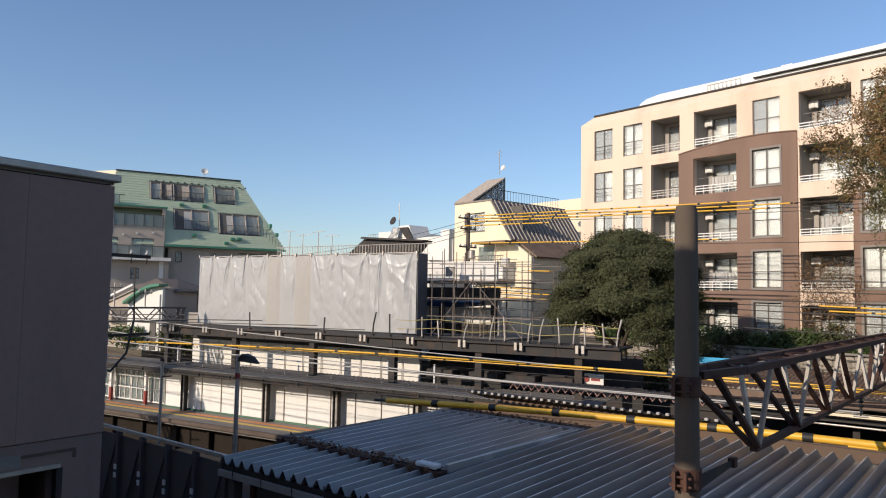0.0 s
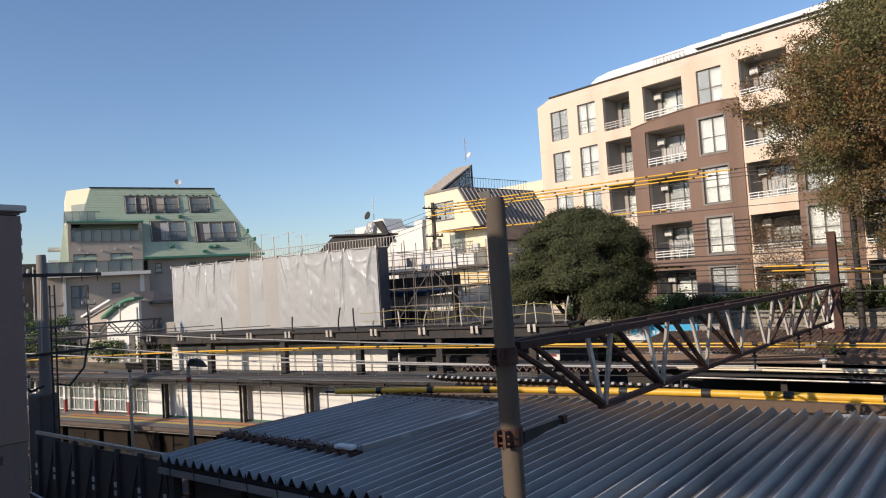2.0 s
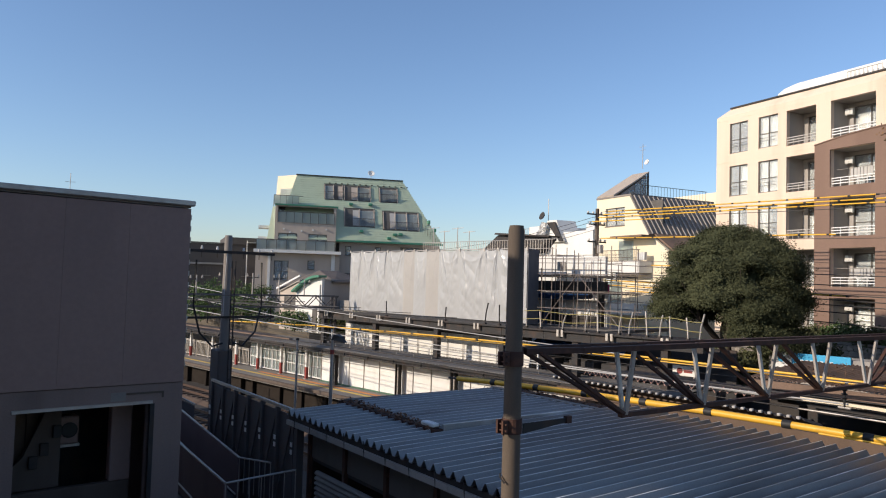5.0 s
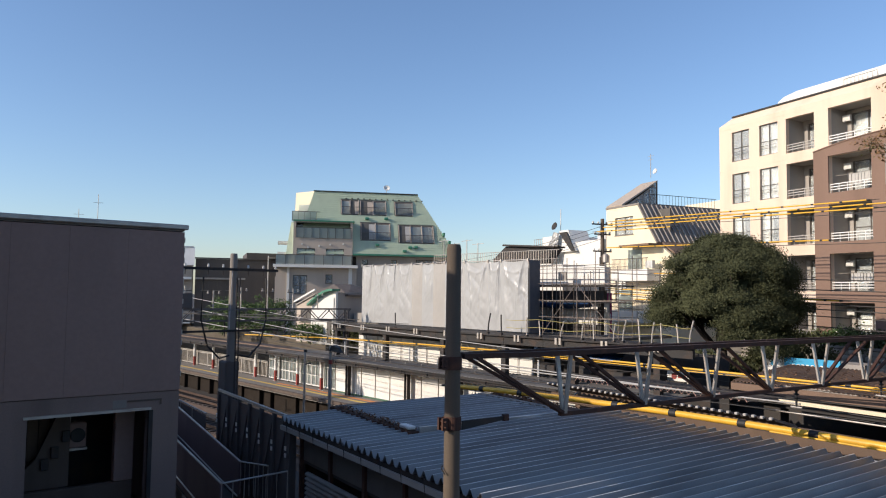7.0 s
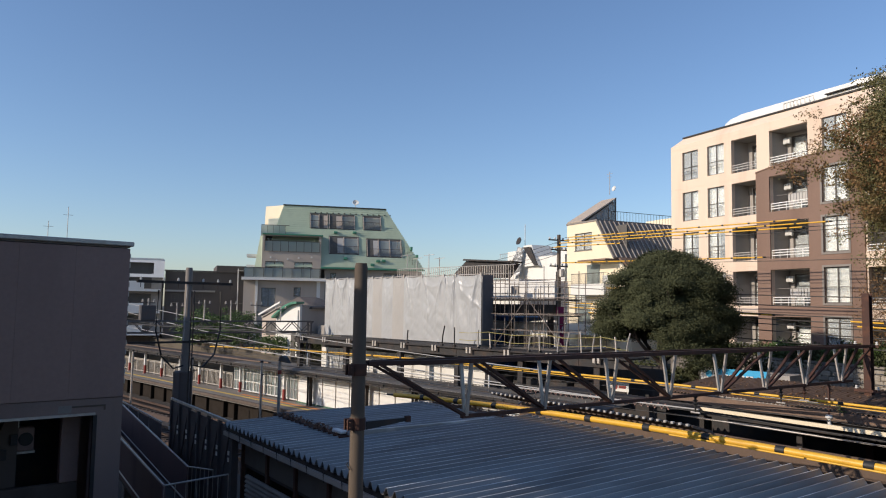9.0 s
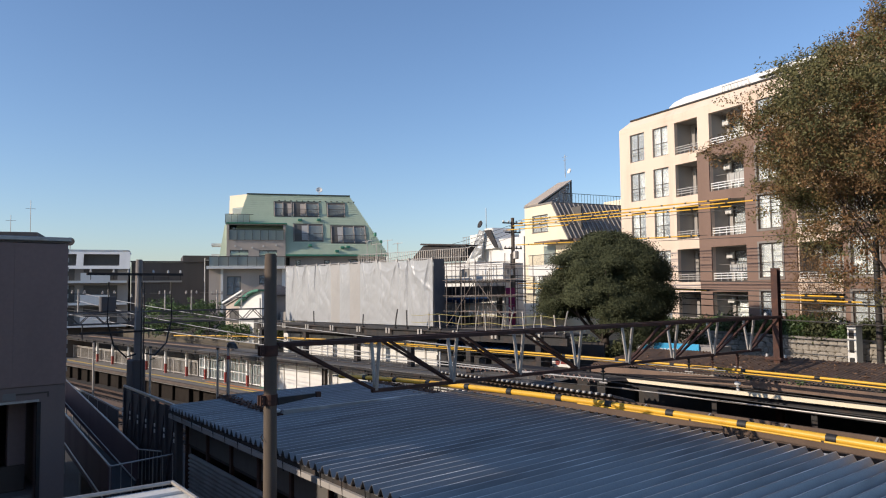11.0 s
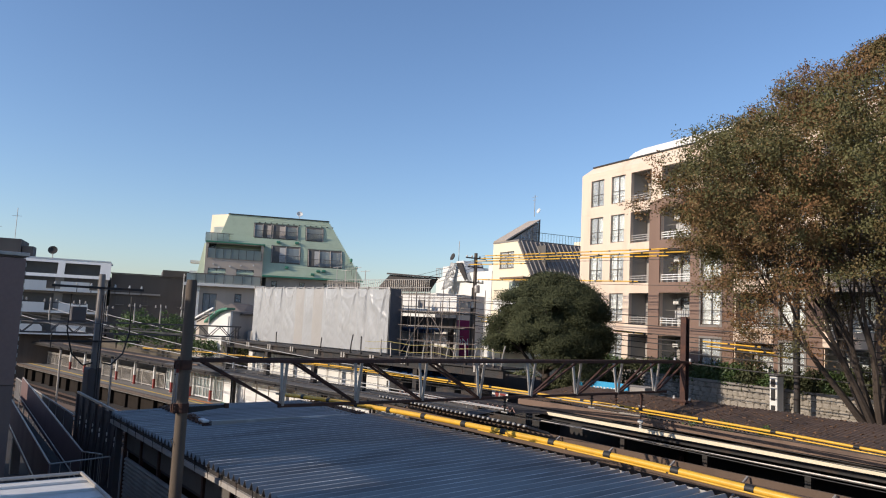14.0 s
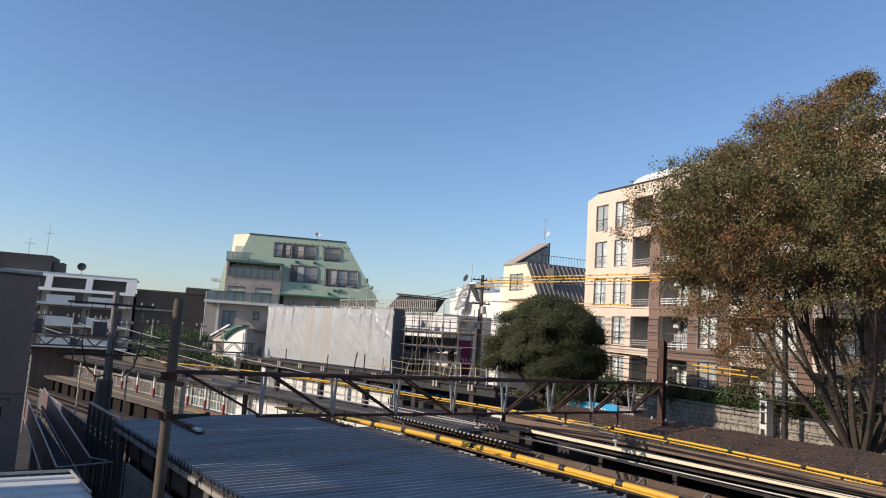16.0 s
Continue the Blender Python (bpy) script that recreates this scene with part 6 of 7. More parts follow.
# ---- catenary mast with its crossarm, and the far gantry ----
def catenary_mast():
    ob = thing("catenary_mast", Matrix.Translation((-14.24, 19.95, -1.4)) @ Matrix.Rotation(radians(-22), 4, 'Z'), "pale tapered concrete mast with steel sheath and crossarm", "pole")
    part("shaft", Bld().tube([(0, 0, 0), (0, 0, 5.8), (0, 0, 9.85), (0, 0, 9.96)], [0.2, 0.175, 0.14, 0.125], 18), M["concrete"], ob, "pale weathered shaft", smooth=True)
    part("sheath", Bld().box(-0.48, -0.3, 0, 0.2, 0.26, 5.75, ch=0.05), M["steel_blue"], ob, "blue-grey steel sheath")
    sq = Matrix.Rotation(radians(90), 4, 'Z')
    part("crossarm", Bld().box(-2.15, -0.2, 9.28, 1.85, -0.1, 9.38), M["dark_steel"], ob, "", sq)
    for x in (-2.0, -1.1, -0.5, 0.55, 1.2, 1.75):
        ins = part("insulator", Bld().lathe([(0.02, 0), (0.05, 0.02), (0.05, 0.06), (0.025, 0.08), (0.045, 0.1), (0.02, 0.13)], 8, Matrix.Translation((x, -0.15, 9.39))), M["ac_unit"], ob, "", sq)
        part("insulator_pin", Bld().rod((x, -0.15, 9.1), (x, -0.15, 9.28), 0.015, 6), M["dark_steel"], ins)
    part("lower_arm", Bld().box(-2.4, -0.25, 6.9, 1.9, -0.17, 6.98), M["dark_steel"], ob, "", sq)
    for s in (-1, 1):
        part("drip_loop", Bld().tube([(s * 1.3, -0.2, 9.0), (s * 1.35, -0.2, 7.4), (s * 1.1, -0.25, 6.4), (s * 0.6, -0.25, 5.9), (s * 0.2, -0.25, 6.0)], 0.035, 6), M["black"], ob, "", sq, smooth=True)
    for x in (0.55, 0.8):
        part("ladder_rail", Bld().rod((x, -0.1, 0), (x, -0.1, 9.0), 0.025, 6), M["dark_steel"], ob)
    for i in range(24):
        part("ladder_rung", Bld().rod((0.55, -0.1, 0.4 + i * 0.36), (0.8, -0.1, 0.4 + i * 0.36), 0.012, 5), M["dark_steel"], ob)
    part("drop_cable", Bld().tube([(0.18, -0.12, 9.3), (0.2, -0.18, 8.2), (0.3, -0.25, 7.0)], 0.02, 6), M["white_wire"], ob)


catenary_mast()


def far_gantry():
    """A box lattice over the tracks with feeder posts standing on it."""
    ob = thing("far_gantry", Matrix.Translation((-26.2, 35.1, 0)) @ Matrix.Rotation(radians(58), 4, 'Z'), "blue-grey lattice gantry carrying rows of pale insulators", "gantry")
    x0, x1, z0, z1 = -16.0, 6.6, 5.2, 5.95
    for y in (-0.3, 0.3):
        for z in (z0, z1):
            part("chord", Bld().bar((x0, y, z), (x1, y, z), 0.09), M["steel_blue"], ob)
        n = 30
        for i in range(n):
            a, c = x0 + (x1 - x0) * i / n, x0 + (x1 - x0) * (i + 1) / n
            part("lacing", Bld().bar((a, y, z0 if i % 2 else z1), (c, y, z1 if i % 2 else z0), 0.05), M["steel_blue"], ob)
    for x in (x0 + 0.2, x1 - 0.2):
        for y in (-0.3, 0.3):
            part("leg", Bld().bar((x, y, -1.4), (x, y, z1), 0.12), M["steel_blue"], ob)
        for k in range(8):
            part("leg_brace", Bld().bar((x, -0.3, -1 + k * 0.8), (x, 0.3, -0.2 + k * 0.8), 0.05), M["steel_blue"], ob)
    rr = random.Random(2)
    for i in range(12):
        x = x0 + 1.0 + i * 1.75
        h = rr.uniform(0.9, 1.7)
        post = part("feeder_post", Bld().rod((x, 0, z1), (x, 0, z1 + h), 0.045, 8), M["galv"], ob)
        part("feeder_arm", Bld().bar((x - 0.4, 0, z1 + h * 0.8), (x + 0.4, 0, z1 + h * 0.8), 0.05), M["steel_blue"], post)
        for s in (-0.35, 0.35):
            part("insulator", Bld().lathe([(0.03, 0), (0.06, 0.03), (0.06, 0.1), (0.03, 0.12), (0.05, 0.15), (0.025, 0.2)], 8, Matrix.Translation((x + s, 0, z1 + h * 0.8 + 0.03))), M["galv"], post)
    for x in (-12.5, -9.0, -5.0):
        part("switch_box", Bld().box(x, -0.4, z1 + 0.05, x + 0.9, 0.3, z1 + 1.0, ch=0.03), M["steel_blue"], ob)
    for x in (-10, -6, -2, 2):
        part("drop_tube", Bld().rod((x, 0, z0), (x, 0, z0 - 1.0), 0.04, 8), M["dark_steel"], ob)


far_gantry()
ob = thing("screen_fence", at(ST, 0, 0, 0), "pale blue clear-panel fence beside the ramp", "fence")
for i in range(9):
    x = -44 + i * 2.1
    part("panel", Bld().box(x + 0.03, 10.1, 0.6, x + 2.07, 10.13, 1.85), M["steel_blue"], ob)
    part("post", Bld().box(x - 0.03, 10.08, -1.4, x + 0.03, 10.15, 1.9), M["galv"], ob)
part("top_rail", Bld().bar((-44, 10.11, 1.92), (-25.1, 10.11, 1.92), 0.06), M["galv"], ob)
for k in range(6):
    y = 8.0 + k * 2.3
    wire("feeder_wire", sag((-95, y - 5, 6.6), (-20, y + 2, 6.4 - 0.2 * k), 0.6), 0.016, M["wire"], "dark overhead line to the far gantry", "wire", ST)
for p in ((-30.5, 12.9), (-38, 11.6), (-27, 15.3), (-46, 9.5)):
    ob = thing("signal_post", at(ST, p[0], p[1], -1.4), "thin pale steel post beside the tracks", "post", "trackside posts")
    part("tube", Bld().rod((0, 0, 0), (0, 0, 5.6), 0.06, 8), M["galv"], ob, smooth=True)
    part("cap", Bld().rod((0, 0, 5.6), (0, 0, 5.7), 0.08, 8), M["dark_steel"], ob)
    part("bracket", Bld().bar((0, 0, 5.0), (0.7, 0, 5.1), 0.05), M["dark_steel"], ob)


# ---- distant buildings at the left ----
def far_left():
    fm = Matrix.Translation((-54.5, 57.5, 0)) @ Matrix.Rotation(radians(45), 4, 'Z')
    ob = thing("white_terrace_building", fm, "white framed terrace building with dark loggias", "building")
    # storeys with balconies; the top carries sloping white frames
    part("body", Bld().box(-14, 0.6, 3.5, -0.2, 9, 10.4), M["grey_wall"], ob)
    part("ground_storey", Bld().box(-14, 0.7, -1.4, -0.2, 9, 3.49), M["dark_conc"], ob, "dark ground storey")
    for z in (8.6, 6.2, 3.8):
        part("balcony_slab", Bld().box(-14, -0.8, z - 0.25, -0.3, 0.59, z), M["white_paint"], ob)
        for x in (-13.5, -9.2, -4.9):
            part("balcony_front", Bld().box(x, -0.8, z, x + 2.9, -0.65, z + 0.85), M["white_paint"], ob)
            # flat dark boxes stand in for the shaded loggia openings
            part("loggia", Bld().box(x + 0.2, 0.5, z + 0.1, x + 3.6, 0.59, z + 1.9), M["dark_room"], ob)
    b = Bld()
    f = wall_mesh(-14, 0, 0, 2.0, [(-13.2, 0.35, -9.6, 1.65), (-8.9, 0.35, -5.4, 1.65), (-4.7, 0.35, -1.1, 1.65)], 0, 0.3)
    f.v = [(x, y - 0.6 + z * 0.55, z + 9.9) for x, y, z in f.v]
    part("sloping_frame", f, M["white_paint"], ob, "white sloping roof frame")
    part("frame_top", Bld().box(-14, 0.45, 11.9, -0.1, 8, 12.05), M["white_paint"], ob)
    part("dark_glazing", Bld().box(-13.8, 0.9, 9.95, -0.4, 1.0, 11.8), M["dark_room"], ob)
    part("roof_end", Bld().lathe([(1.1, 0), (1.1, 0.1), (0.9, 0.15)], 16, Matrix.Translation((-0.3, 2.0, 11.0)) @ Matrix.Rotation(radians(90), 4, 'Y')), M["white_paint"], ob)
    part("dish", Bld().lathe([(0.03, 0), (0.4, 0.08), (0.5, 0.2), (0.03, 0.1)], 14, Matrix.Translation((-6.2, 1.4, 12.9)) @ Matrix.Rotation(radians(70), 4, 'X')), M["dark_steel"], ob, "dark satellite dish")
    part("dish_mast", Bld().rod((-6.2, 1.6, 12.0), (-6.2, 1.6, 12.9), 0.05, 6), M["galv"], ob)
    part("roof_block", Bld().box(-18, 2, 10.4, -9.5, 8, 14.0), M["brown_dull"], ob, "brown stair tower")
    part("roof_block", Bld().box(-9.4, 2.5, 12.06, -8.3, 5, 13.3), M["brown_dull"], ob)
    for x, h in ((-10.3, 3.6), (-12.2, 1.9)):
        part("aerial", Bld().rod((x, 3, 14.0), (x, 3, 14.0 + h), 0.035, 5).rod((x - 0.5, 3, 13.8 + h * 0.8), (x + 0.5, 3, 13.8 + h * 0.8), 0.02, 5), M["galv"], ob)
    ob2 = thing("brown_building", fm, "low brown flat-roofed building with dark windows", "building")
    part("body", Bld().box(0.1, 1.0, -1.4, 11.0, 10, 10.7), M["brown_dull"], ob2, "dull brown wall")
    part("roof_step", Bld().box(5.6, 0.8, 10.71, 11.0, 9, 11.5), M["brown_dull"], ob2)
    part("parapet", Bld().box(0.0, 0.85, 10.71, 5.59, 1.1, 10.85), M["brown_dull"], ob2)
    for x in (0.8, 2.1, 3.4, 7.5, 9.2):
        for z in (7.2, 4.6):
            window(ob2, x, 0.88, z, 0.8 if x < 7 else 1.5, 1.0, 2, False, sill=True)
    part("low_band", Bld().box(0.1, 0.7, 8.4, 5.5, 0.99, 8.6), M["grey_wall"], ob2)
    part("pipe", Bld().rod((8.0, 0.7, 3), (8.0, 0.7, 11.2), 0.06, 6), M["ac_unit"], ob2)
    part("fire_stair", Bld().box(8.0, 0.0, 10.9, 11.0, 0.9, 11.0).box(10.8, 0.0, 3.0, 10.9, 0.1, 11.0), M["galv"], ob2)


M["brown_dull"] = surface("dull_brown_render", (0.115, 0.10, 0.092), (0.09, 0.08, 0.072), 0.85, scale=0.5, fine=12, stain=0.25, streak=True)
far_left()


def eave_house():
    """The small white house with a dark hip roof and green trim before the green-roofed block."""
    hm = Matrix.Translation((-25.2, 42.65, 0)) @ Matrix.Rotation(radians(-17), 4, 'Z')
    ob = thing("small_house", hm, "small white house with dark hip roof and curved green eave", "house")

    def rise(x):
        return 6.05 + 1.15 * math.sin(max(0.0, (x + 3.0) / 3.0) * math.pi / 2)
    n = 12
    curve = [(-3.0 + 3.0 * i / n, rise(-3.0 + 3.0 * i / n)) for i in range(n + 1)]
    part("wall", Bld().prism([(-3.0, 0, 3.2)] + [(0, 0, 3.2)] + [(x, 0, z) for x, z in reversed(curve)], (0, 0.2, 0)), M["white_wall"], ob, "white wall in the sun under the curved eave")
    # grey instead of the front's white puts the side's shade into colour
    part("side_wall", Bld().box(-0.2, 0.21, 3.2, 0, 2.9, 7.0), M["grey_wall"], ob, "side wall greyed to paint its shade")
    part("back_wall", Bld().box(-5.6, 4.0, 3.2, -0.21, 4.2, 6.6), M["white_wall"], ob)
    part("side_coping", Bld().box(-0.25, 0.31, 7.005, 0.06, 2.95, 7.1), M["grey_wall"], ob)
    top = [(x, -0.45, z + 0.16) for x, z in curve] + [(0.12, -0.45, 7.36)]
    low = [(x, -0.45, z + 0.004) for x, z in curve] + [(0.12, -0.45, 7.204)]
    part("curved_eave", Bld().prism(top + low[::-1], (0, 0.75, 0)), M["green_trim"], ob, "curved green metal eave")
    part("hip_roof", Bld().add([(-5.7, 0.4, 6.3), (0.3, 0.9, 6.95), (0.3, 4.4, 6.95), (-5.7, 4.4, 6.3), (-2.6, 1.8, 7.75), (-1.9, 3.0, 7.75), (-5.7, 0.4, 6.2), (0.3, 0.9, 6.85), (0.3, 4.4, 6.85), (-5.7, 4.4, 6.2)],
                               [(0, 1, 4), (1, 2, 5, 4), (2, 3, 5), (3, 0, 4, 5), (6, 9, 8, 7), (0, 6, 7, 1), (1, 7, 8, 2), (2, 8, 9, 3), (3, 9, 6, 0)]), M["grey_roof"], ob, "dark hip roof")
    part("gable_wall", Bld().prism([(-5.6, 0.5, 3.2), (-3.01, 0.5, 3.2), (-3.01, 0.5, 7.05), (-5.6, 0.5, 6.2)], (0, 0.2, 0)), M["beige_wall"], ob)
    part("gable_band", Bld().bar((-5.8, 0.3, 6.28), (-2.95, 0.3, 7.3), 0.13), M["white_paint"], ob, "white verge board")
    # grey bar under the verge stands in for its shadow
    part("eave_shadow_board", Bld().bar((-5.6, 0.42, 6.08), (-3.05, 0.42, 6.98), 0.08), M["grey_wall"], ob)
    part("door", Bld().box(-0.95, -0.05, 3.25, -0.45, -0.005, 5.1), M["dark_room"], ob)
    part("window", wall_mesh(-5.0, -3.5, 4.7, 5.7, [(-4.9, 4.8, -4.3, 5.6), (-4.2, 4.8, -3.6, 5.6)], 0.44, 0.497), M["alu"], ob)
    part("pane", Bld().box(-4.95, 0.47, 4.75, -3.55, 0.498, 5.65), M["dark_room"], ob)
    part("downpipe", Bld().rod((-0.15, -0.06, 3.2), (-0.15, -0.06, 6.7), 0.04, 8), M["ac_unit"], ob)
    part("annex", Bld().box(0.3, 1.5, 3.2, 3.0, 4, 5.6), M["grey_wall"], ob)


eave_house()


# ---- foliage ----
def leaf_cloud(center, radii, clumps, per, size, seed, clump_r, flat=0.0, lo=0.35, hole=0.15, squash=None):
    """Many small folded leaves in clumps within an uneven dome."""
    rng = np.random.default_rng(seed)
    out_v, out_f = [], []
    made, guard = 0, 0
    cen = []
    while made < clumps and guard < clumps * 30:
        guard += 1
        d = rng.normal(size=3)
        d /= np.linalg.norm(d)
        if flat and d[2] < -flat:
            continue
        rr = (lo ** 3 + (1 - lo ** 3) * rng.random()) ** (1 / 3)
        rough = 1.0 + 0.22 * noise.noise(Vector(d * 2.3) + Vector((seed, 0, 0))) + 0.12 * noise.noise(Vector(d * 5.5) + Vector((0, seed, 0)))
        p = d * rr * rough * np.array(radii)
        if noise.noise(Vector(p * 0.45) + Vector((seed * 3, 1, 2))) < hole - 0.35:
            continue
        if squash and not squash(p):
            continue
        cen.append(p + np.array(center))
        made += 1
    cen = np.array(cen)
    n = len(cen) * per
    off = rng.normal(size=(n, 3)) * clump_r * np.array([1, 1, 0.7])
    pos = np.repeat(cen, per, axis=0) + off
    sz = size * rng.uniform(0.6, 1.35, size=(n, 1))
    a = rng.normal(size=(n, 3))
    a /= np.linalg.norm(a, axis=1, keepdims=True)
    b = np.cross(a, rng.normal(size=(n, 3)))
    b /= np.linalg.norm(b, axis=1, keepdims=True)
    nn = np.cross(a, b)
    v = np.stack([pos - a * sz, pos + b * sz * 0.45 + nn * sz * 0.12, pos + a * sz, pos - b * sz * 0.45 + nn * sz * 0.12], 1).reshape(-1, 3)
    me = bpy.data.meshes.new("crown")
    me.vertices.add(len(v))
    me.vertices.foreach_set("co", v.ravel())
    me.loops.add(n * 4)
    me.loops.foreach_set("vertex_index", np.arange(n * 4))
    me.polygons.add(n)
    me.polygons.foreach_set("loop_start", np.arange(n) * 4)
    me.update()
    me.validate()
    return me, cen


def limb(b, p, d, length, r, depth, rng, up, tips, spread=0.5):
    """A tapered bent branch that forks."""
    pts, rs = [Vector(p)], [r]
    k = 5
    d = Vector(d).normalized()
    for i in range(k):
        d = (d + Vector((rng.uniform(-1, 1), rng.uniform(-1, 1), rng.uniform(-0.4, 0.6) + up)) * 0.11).normalized()
        pts.append(pts[-1] + d * length / k)
        rs.append(r * (1 - 0.45 * (i + 1) / k))
    b.tube(pts, rs, 7 if depth > 1 else 5)
    if depth == 0:
        tips.append(pts[-1])
        return
    for i in range(rng.choice((2, 3))):
        side = Vector((rng.uniform(-1, 1), rng.uniform(-1, 1), rng.uniform(-0.2, 0.7)))
        limb(b, pts[-1 if i == 0 else rng.choice((3, 4))], d + side * spread, length * rng.uniform(0.62, 0.8), rs[-1] * 0.8, depth - 1, rng, up, tips, spread)


def crown_radius(z):
    """Half-width of the broad vase-shaped crown at height z over the ground datum."""
    zs = (6.6, 7.4, 8.4, 9.6, 10.6, 11.6, 12.8, 14.0, 15.0, 16.0, 17.0, 17.7, 18.4, 19.1)
    rs = (4.2, 6.2, 6.9, 7.1, 7.6, 8.2, 8.5, 8.1, 7.2, 6.0, 4.7, 3.4, 1.7, 0.3)
    return float(np.interp(z, zs, rs))


def twig_leaves(centres, per, size, spread, seed):
    """Sprays of small leaves strung out along short drooping twigs."""
    rng = np.random.default_rng(seed)
    n = len(centres) * per
    ax = rng.normal(size=(len(centres), 3)) * np.array([1, 1, 0.45])
    ax /= np.linalg.norm(ax, axis=1, keepdims=True)
    along = rng.uniform(-1, 1, size=(n, 1)) * spread
    pos = np.repeat(centres, per, axis=0) + np.repeat(ax, per, axis=0) * along + rng.normal(size=(n, 3)) * spread * 0.27
    sz = size * rng.uniform(0.6, 1.35, size=(n, 1))
    a = rng.normal(size=(n, 3))
    a /= np.linalg.norm(a, axis=1, keepdims=True)
    b = np.cross(a, rng.normal(size=(n, 3)))
    b /= np.linalg.norm(b, axis=1, keepdims=True)
    nn = np.cross(a, b)
    v = np.stack([pos - a * sz, pos + b * sz * 0.5 + nn * sz * 0.12, pos + a * sz, pos - b * sz * 0.5 + nn * sz * 0.12], 1).reshape(-1, 3)
    me = bpy.data.meshes.new("crown")
    me.vertices.add(len(v))
    me.vertices.foreach_set("co", v.ravel())
    me.loops.add(n * 4)
    me.loops.foreach_set("vertex_index", np.arange(n * 4))
    me.polygons.add(n)
    me.polygons.foreach_set("loop_start", np.arange(n) * 4)
    me.update()
    me.validate()
    return me


def zelkova():
    base = Vector((17.9, 30.6, 2.8))
    ob = thing("zelkova_tree", Matrix.Translation(base), "large spreading tree with thinning rust and green autumn leaves", "tree")
    rng = random.Random(11)
    tips = []
    t = Bld().tube([(0, 0, 0), (0.05, 0, 0.4), (0.0, 0, 0.9)], [0.75, 0.6, 0.5], 14)
    part("trunk", t, M["bark"], ob, "dark trunk forking near the ground", smooth=True)
    for i in range(13):
        a = 2 * math.pi * i / 13 + rng.uniform(-0.2, 0.2)
        lean = (0.35, 0.95, 0.6)[i % 3]
        b = Bld()
        limb(b, (0.3 * math.cos(a), 0.3 * math.sin(a), 0.5), (math.cos(a) * lean, math.sin(a) * lean - 0.2, 1.0), 4.6, 0.17, 4, rng, 0.10, tips, 0.5)
        part("limb", b, M["bark"], ob, "", smooth=True)
    g = np.random.default_rng(5)
    cen = []
    off = np.array((-0.1, -2.4, -2.8))
    while len(cen) < 5600:
        z = g.uniform(6.6, 19.1)
        r0 = crown_radius(z)
        if g.random() > max(0.12, (r0 / 8.6) ** 2) * (0.10 if z < 8.6 else 0.28 if z < 10.4 else 1.0):
            continue
        a = g.uniform(0, 2 * math.pi)
        d = Vector((math.cos(a), math.sin(a), z * 0.16))
        rr = r0 * (1.0 + 0.24 * noise.noise(d * 2.6) + 0.24 * noise.noise(d * 7.0)) - 0.3
        k = math.sqrt(g.uniform(0.12 if z > 9.5 else 0.45, 1.0))
        p = np.array((rr * k * math.cos(a), rr * k * math.sin(a), z))
        if noise.noise(Vector(p * 0.42)) + 0.6 * noise.noise(Vector(p * 1.1)) < -0.12:
            continue
        cen.append(p + off)
    cen = np.array(cen)
    tone = 0.7 * np.array([noise.noise(Vector(c * 0.3) + Vector((4, 2, 9))) for c in cen]) + g.normal(size=len(cen)) * 0.3
    part("crown", twig_leaves(cen[tone > 0.24], 84, 0.05, 0.46, 3), M["leaf_autumn"], ob, "thinning rust-brown leaves")
    part("crown", twig_leaves(cen[(tone <= 0.24) & (tone > -0.06)], 84, 0.05, 0.46, 4), M["leaf_ochre"], ob, "fading ochre leaves")
    part("crown", twig_leaves(cen[tone <= -0.06], 84, 0.05, 0.46, 6), M["leaf_olive"], ob, "still green leaves")


M["leaf_ochre"] = surface("ochre_leaf", (0.235, 0.168, 0.07), (0.175, 0.132, 0.057), 0.6, scale=0.5, fine=2, stain=0.3, vary=0.36, bump=0, spec=0.15)
M["leaf_olive"] = surface("olive_leaf", (0.15, 0.138, 0.056), (0.11, 0.108, 0.045), 0.6, scale=0.5, fine=2, stain=0.4, vary=0.36, bump=0, spec=0.2)
zelkova()


def pad_crown(pads, per_pad, per, size, seed):
    """Leaves gathered on the upper sides of many rounded pads."""
    rng = np.random.default_rng(seed)
    cen, out = [], []
    for x, y, z, r in pads:
        for _ in range(per_pad):
            d = rng.normal(size=3)
            d /= np.linalg.norm(d)
            if d[2] < -0.35:
                d[2] = -d[2]
            cen.append(np.array((x, y, z)) + d * r * np.array((1.0, 1.0, 0.62)) * rng.uniform(0.75, 1.05))
            out.append(d * 0.8 + np.array((x, y, z - 4.2)) / 4.5)
    cen = np.array(cen)
    n = len(cen) * per
    face = np.repeat(np.array(out), per, axis=0)
    pos = np.repeat(cen, per, axis=0) + rng.normal(size=(n, 3)) * 0.2 * np.array([1, 1, 0.6])
    sz = size * rng.uniform(0.6, 1.35, size=(n, 1))
    face = face + rng.normal(size=(n, 3)) * 0.55
    a = np.cross(face, rng.normal(size=(n, 3)))
    a /= np.linalg.norm(a, axis=1, keepdims=True)
    b = np.cross(a, face)
    b /= np.linalg.norm(b, axis=1, keepdims=True)
    nn = np.cross(a, b)
    v = np.stack([pos - a * sz, pos + b * sz * 0.5 + nn * sz * 0.1, pos + a * sz, pos - b * sz * 0.5 + nn * sz * 0.1], 1).reshape(-1, 3)
    me = bpy.data.meshes.new("crown")
    me.from_pydata(v.tolist(), [], np.arange(n * 4).reshape(-1, 4).tolist())
    return me, cen


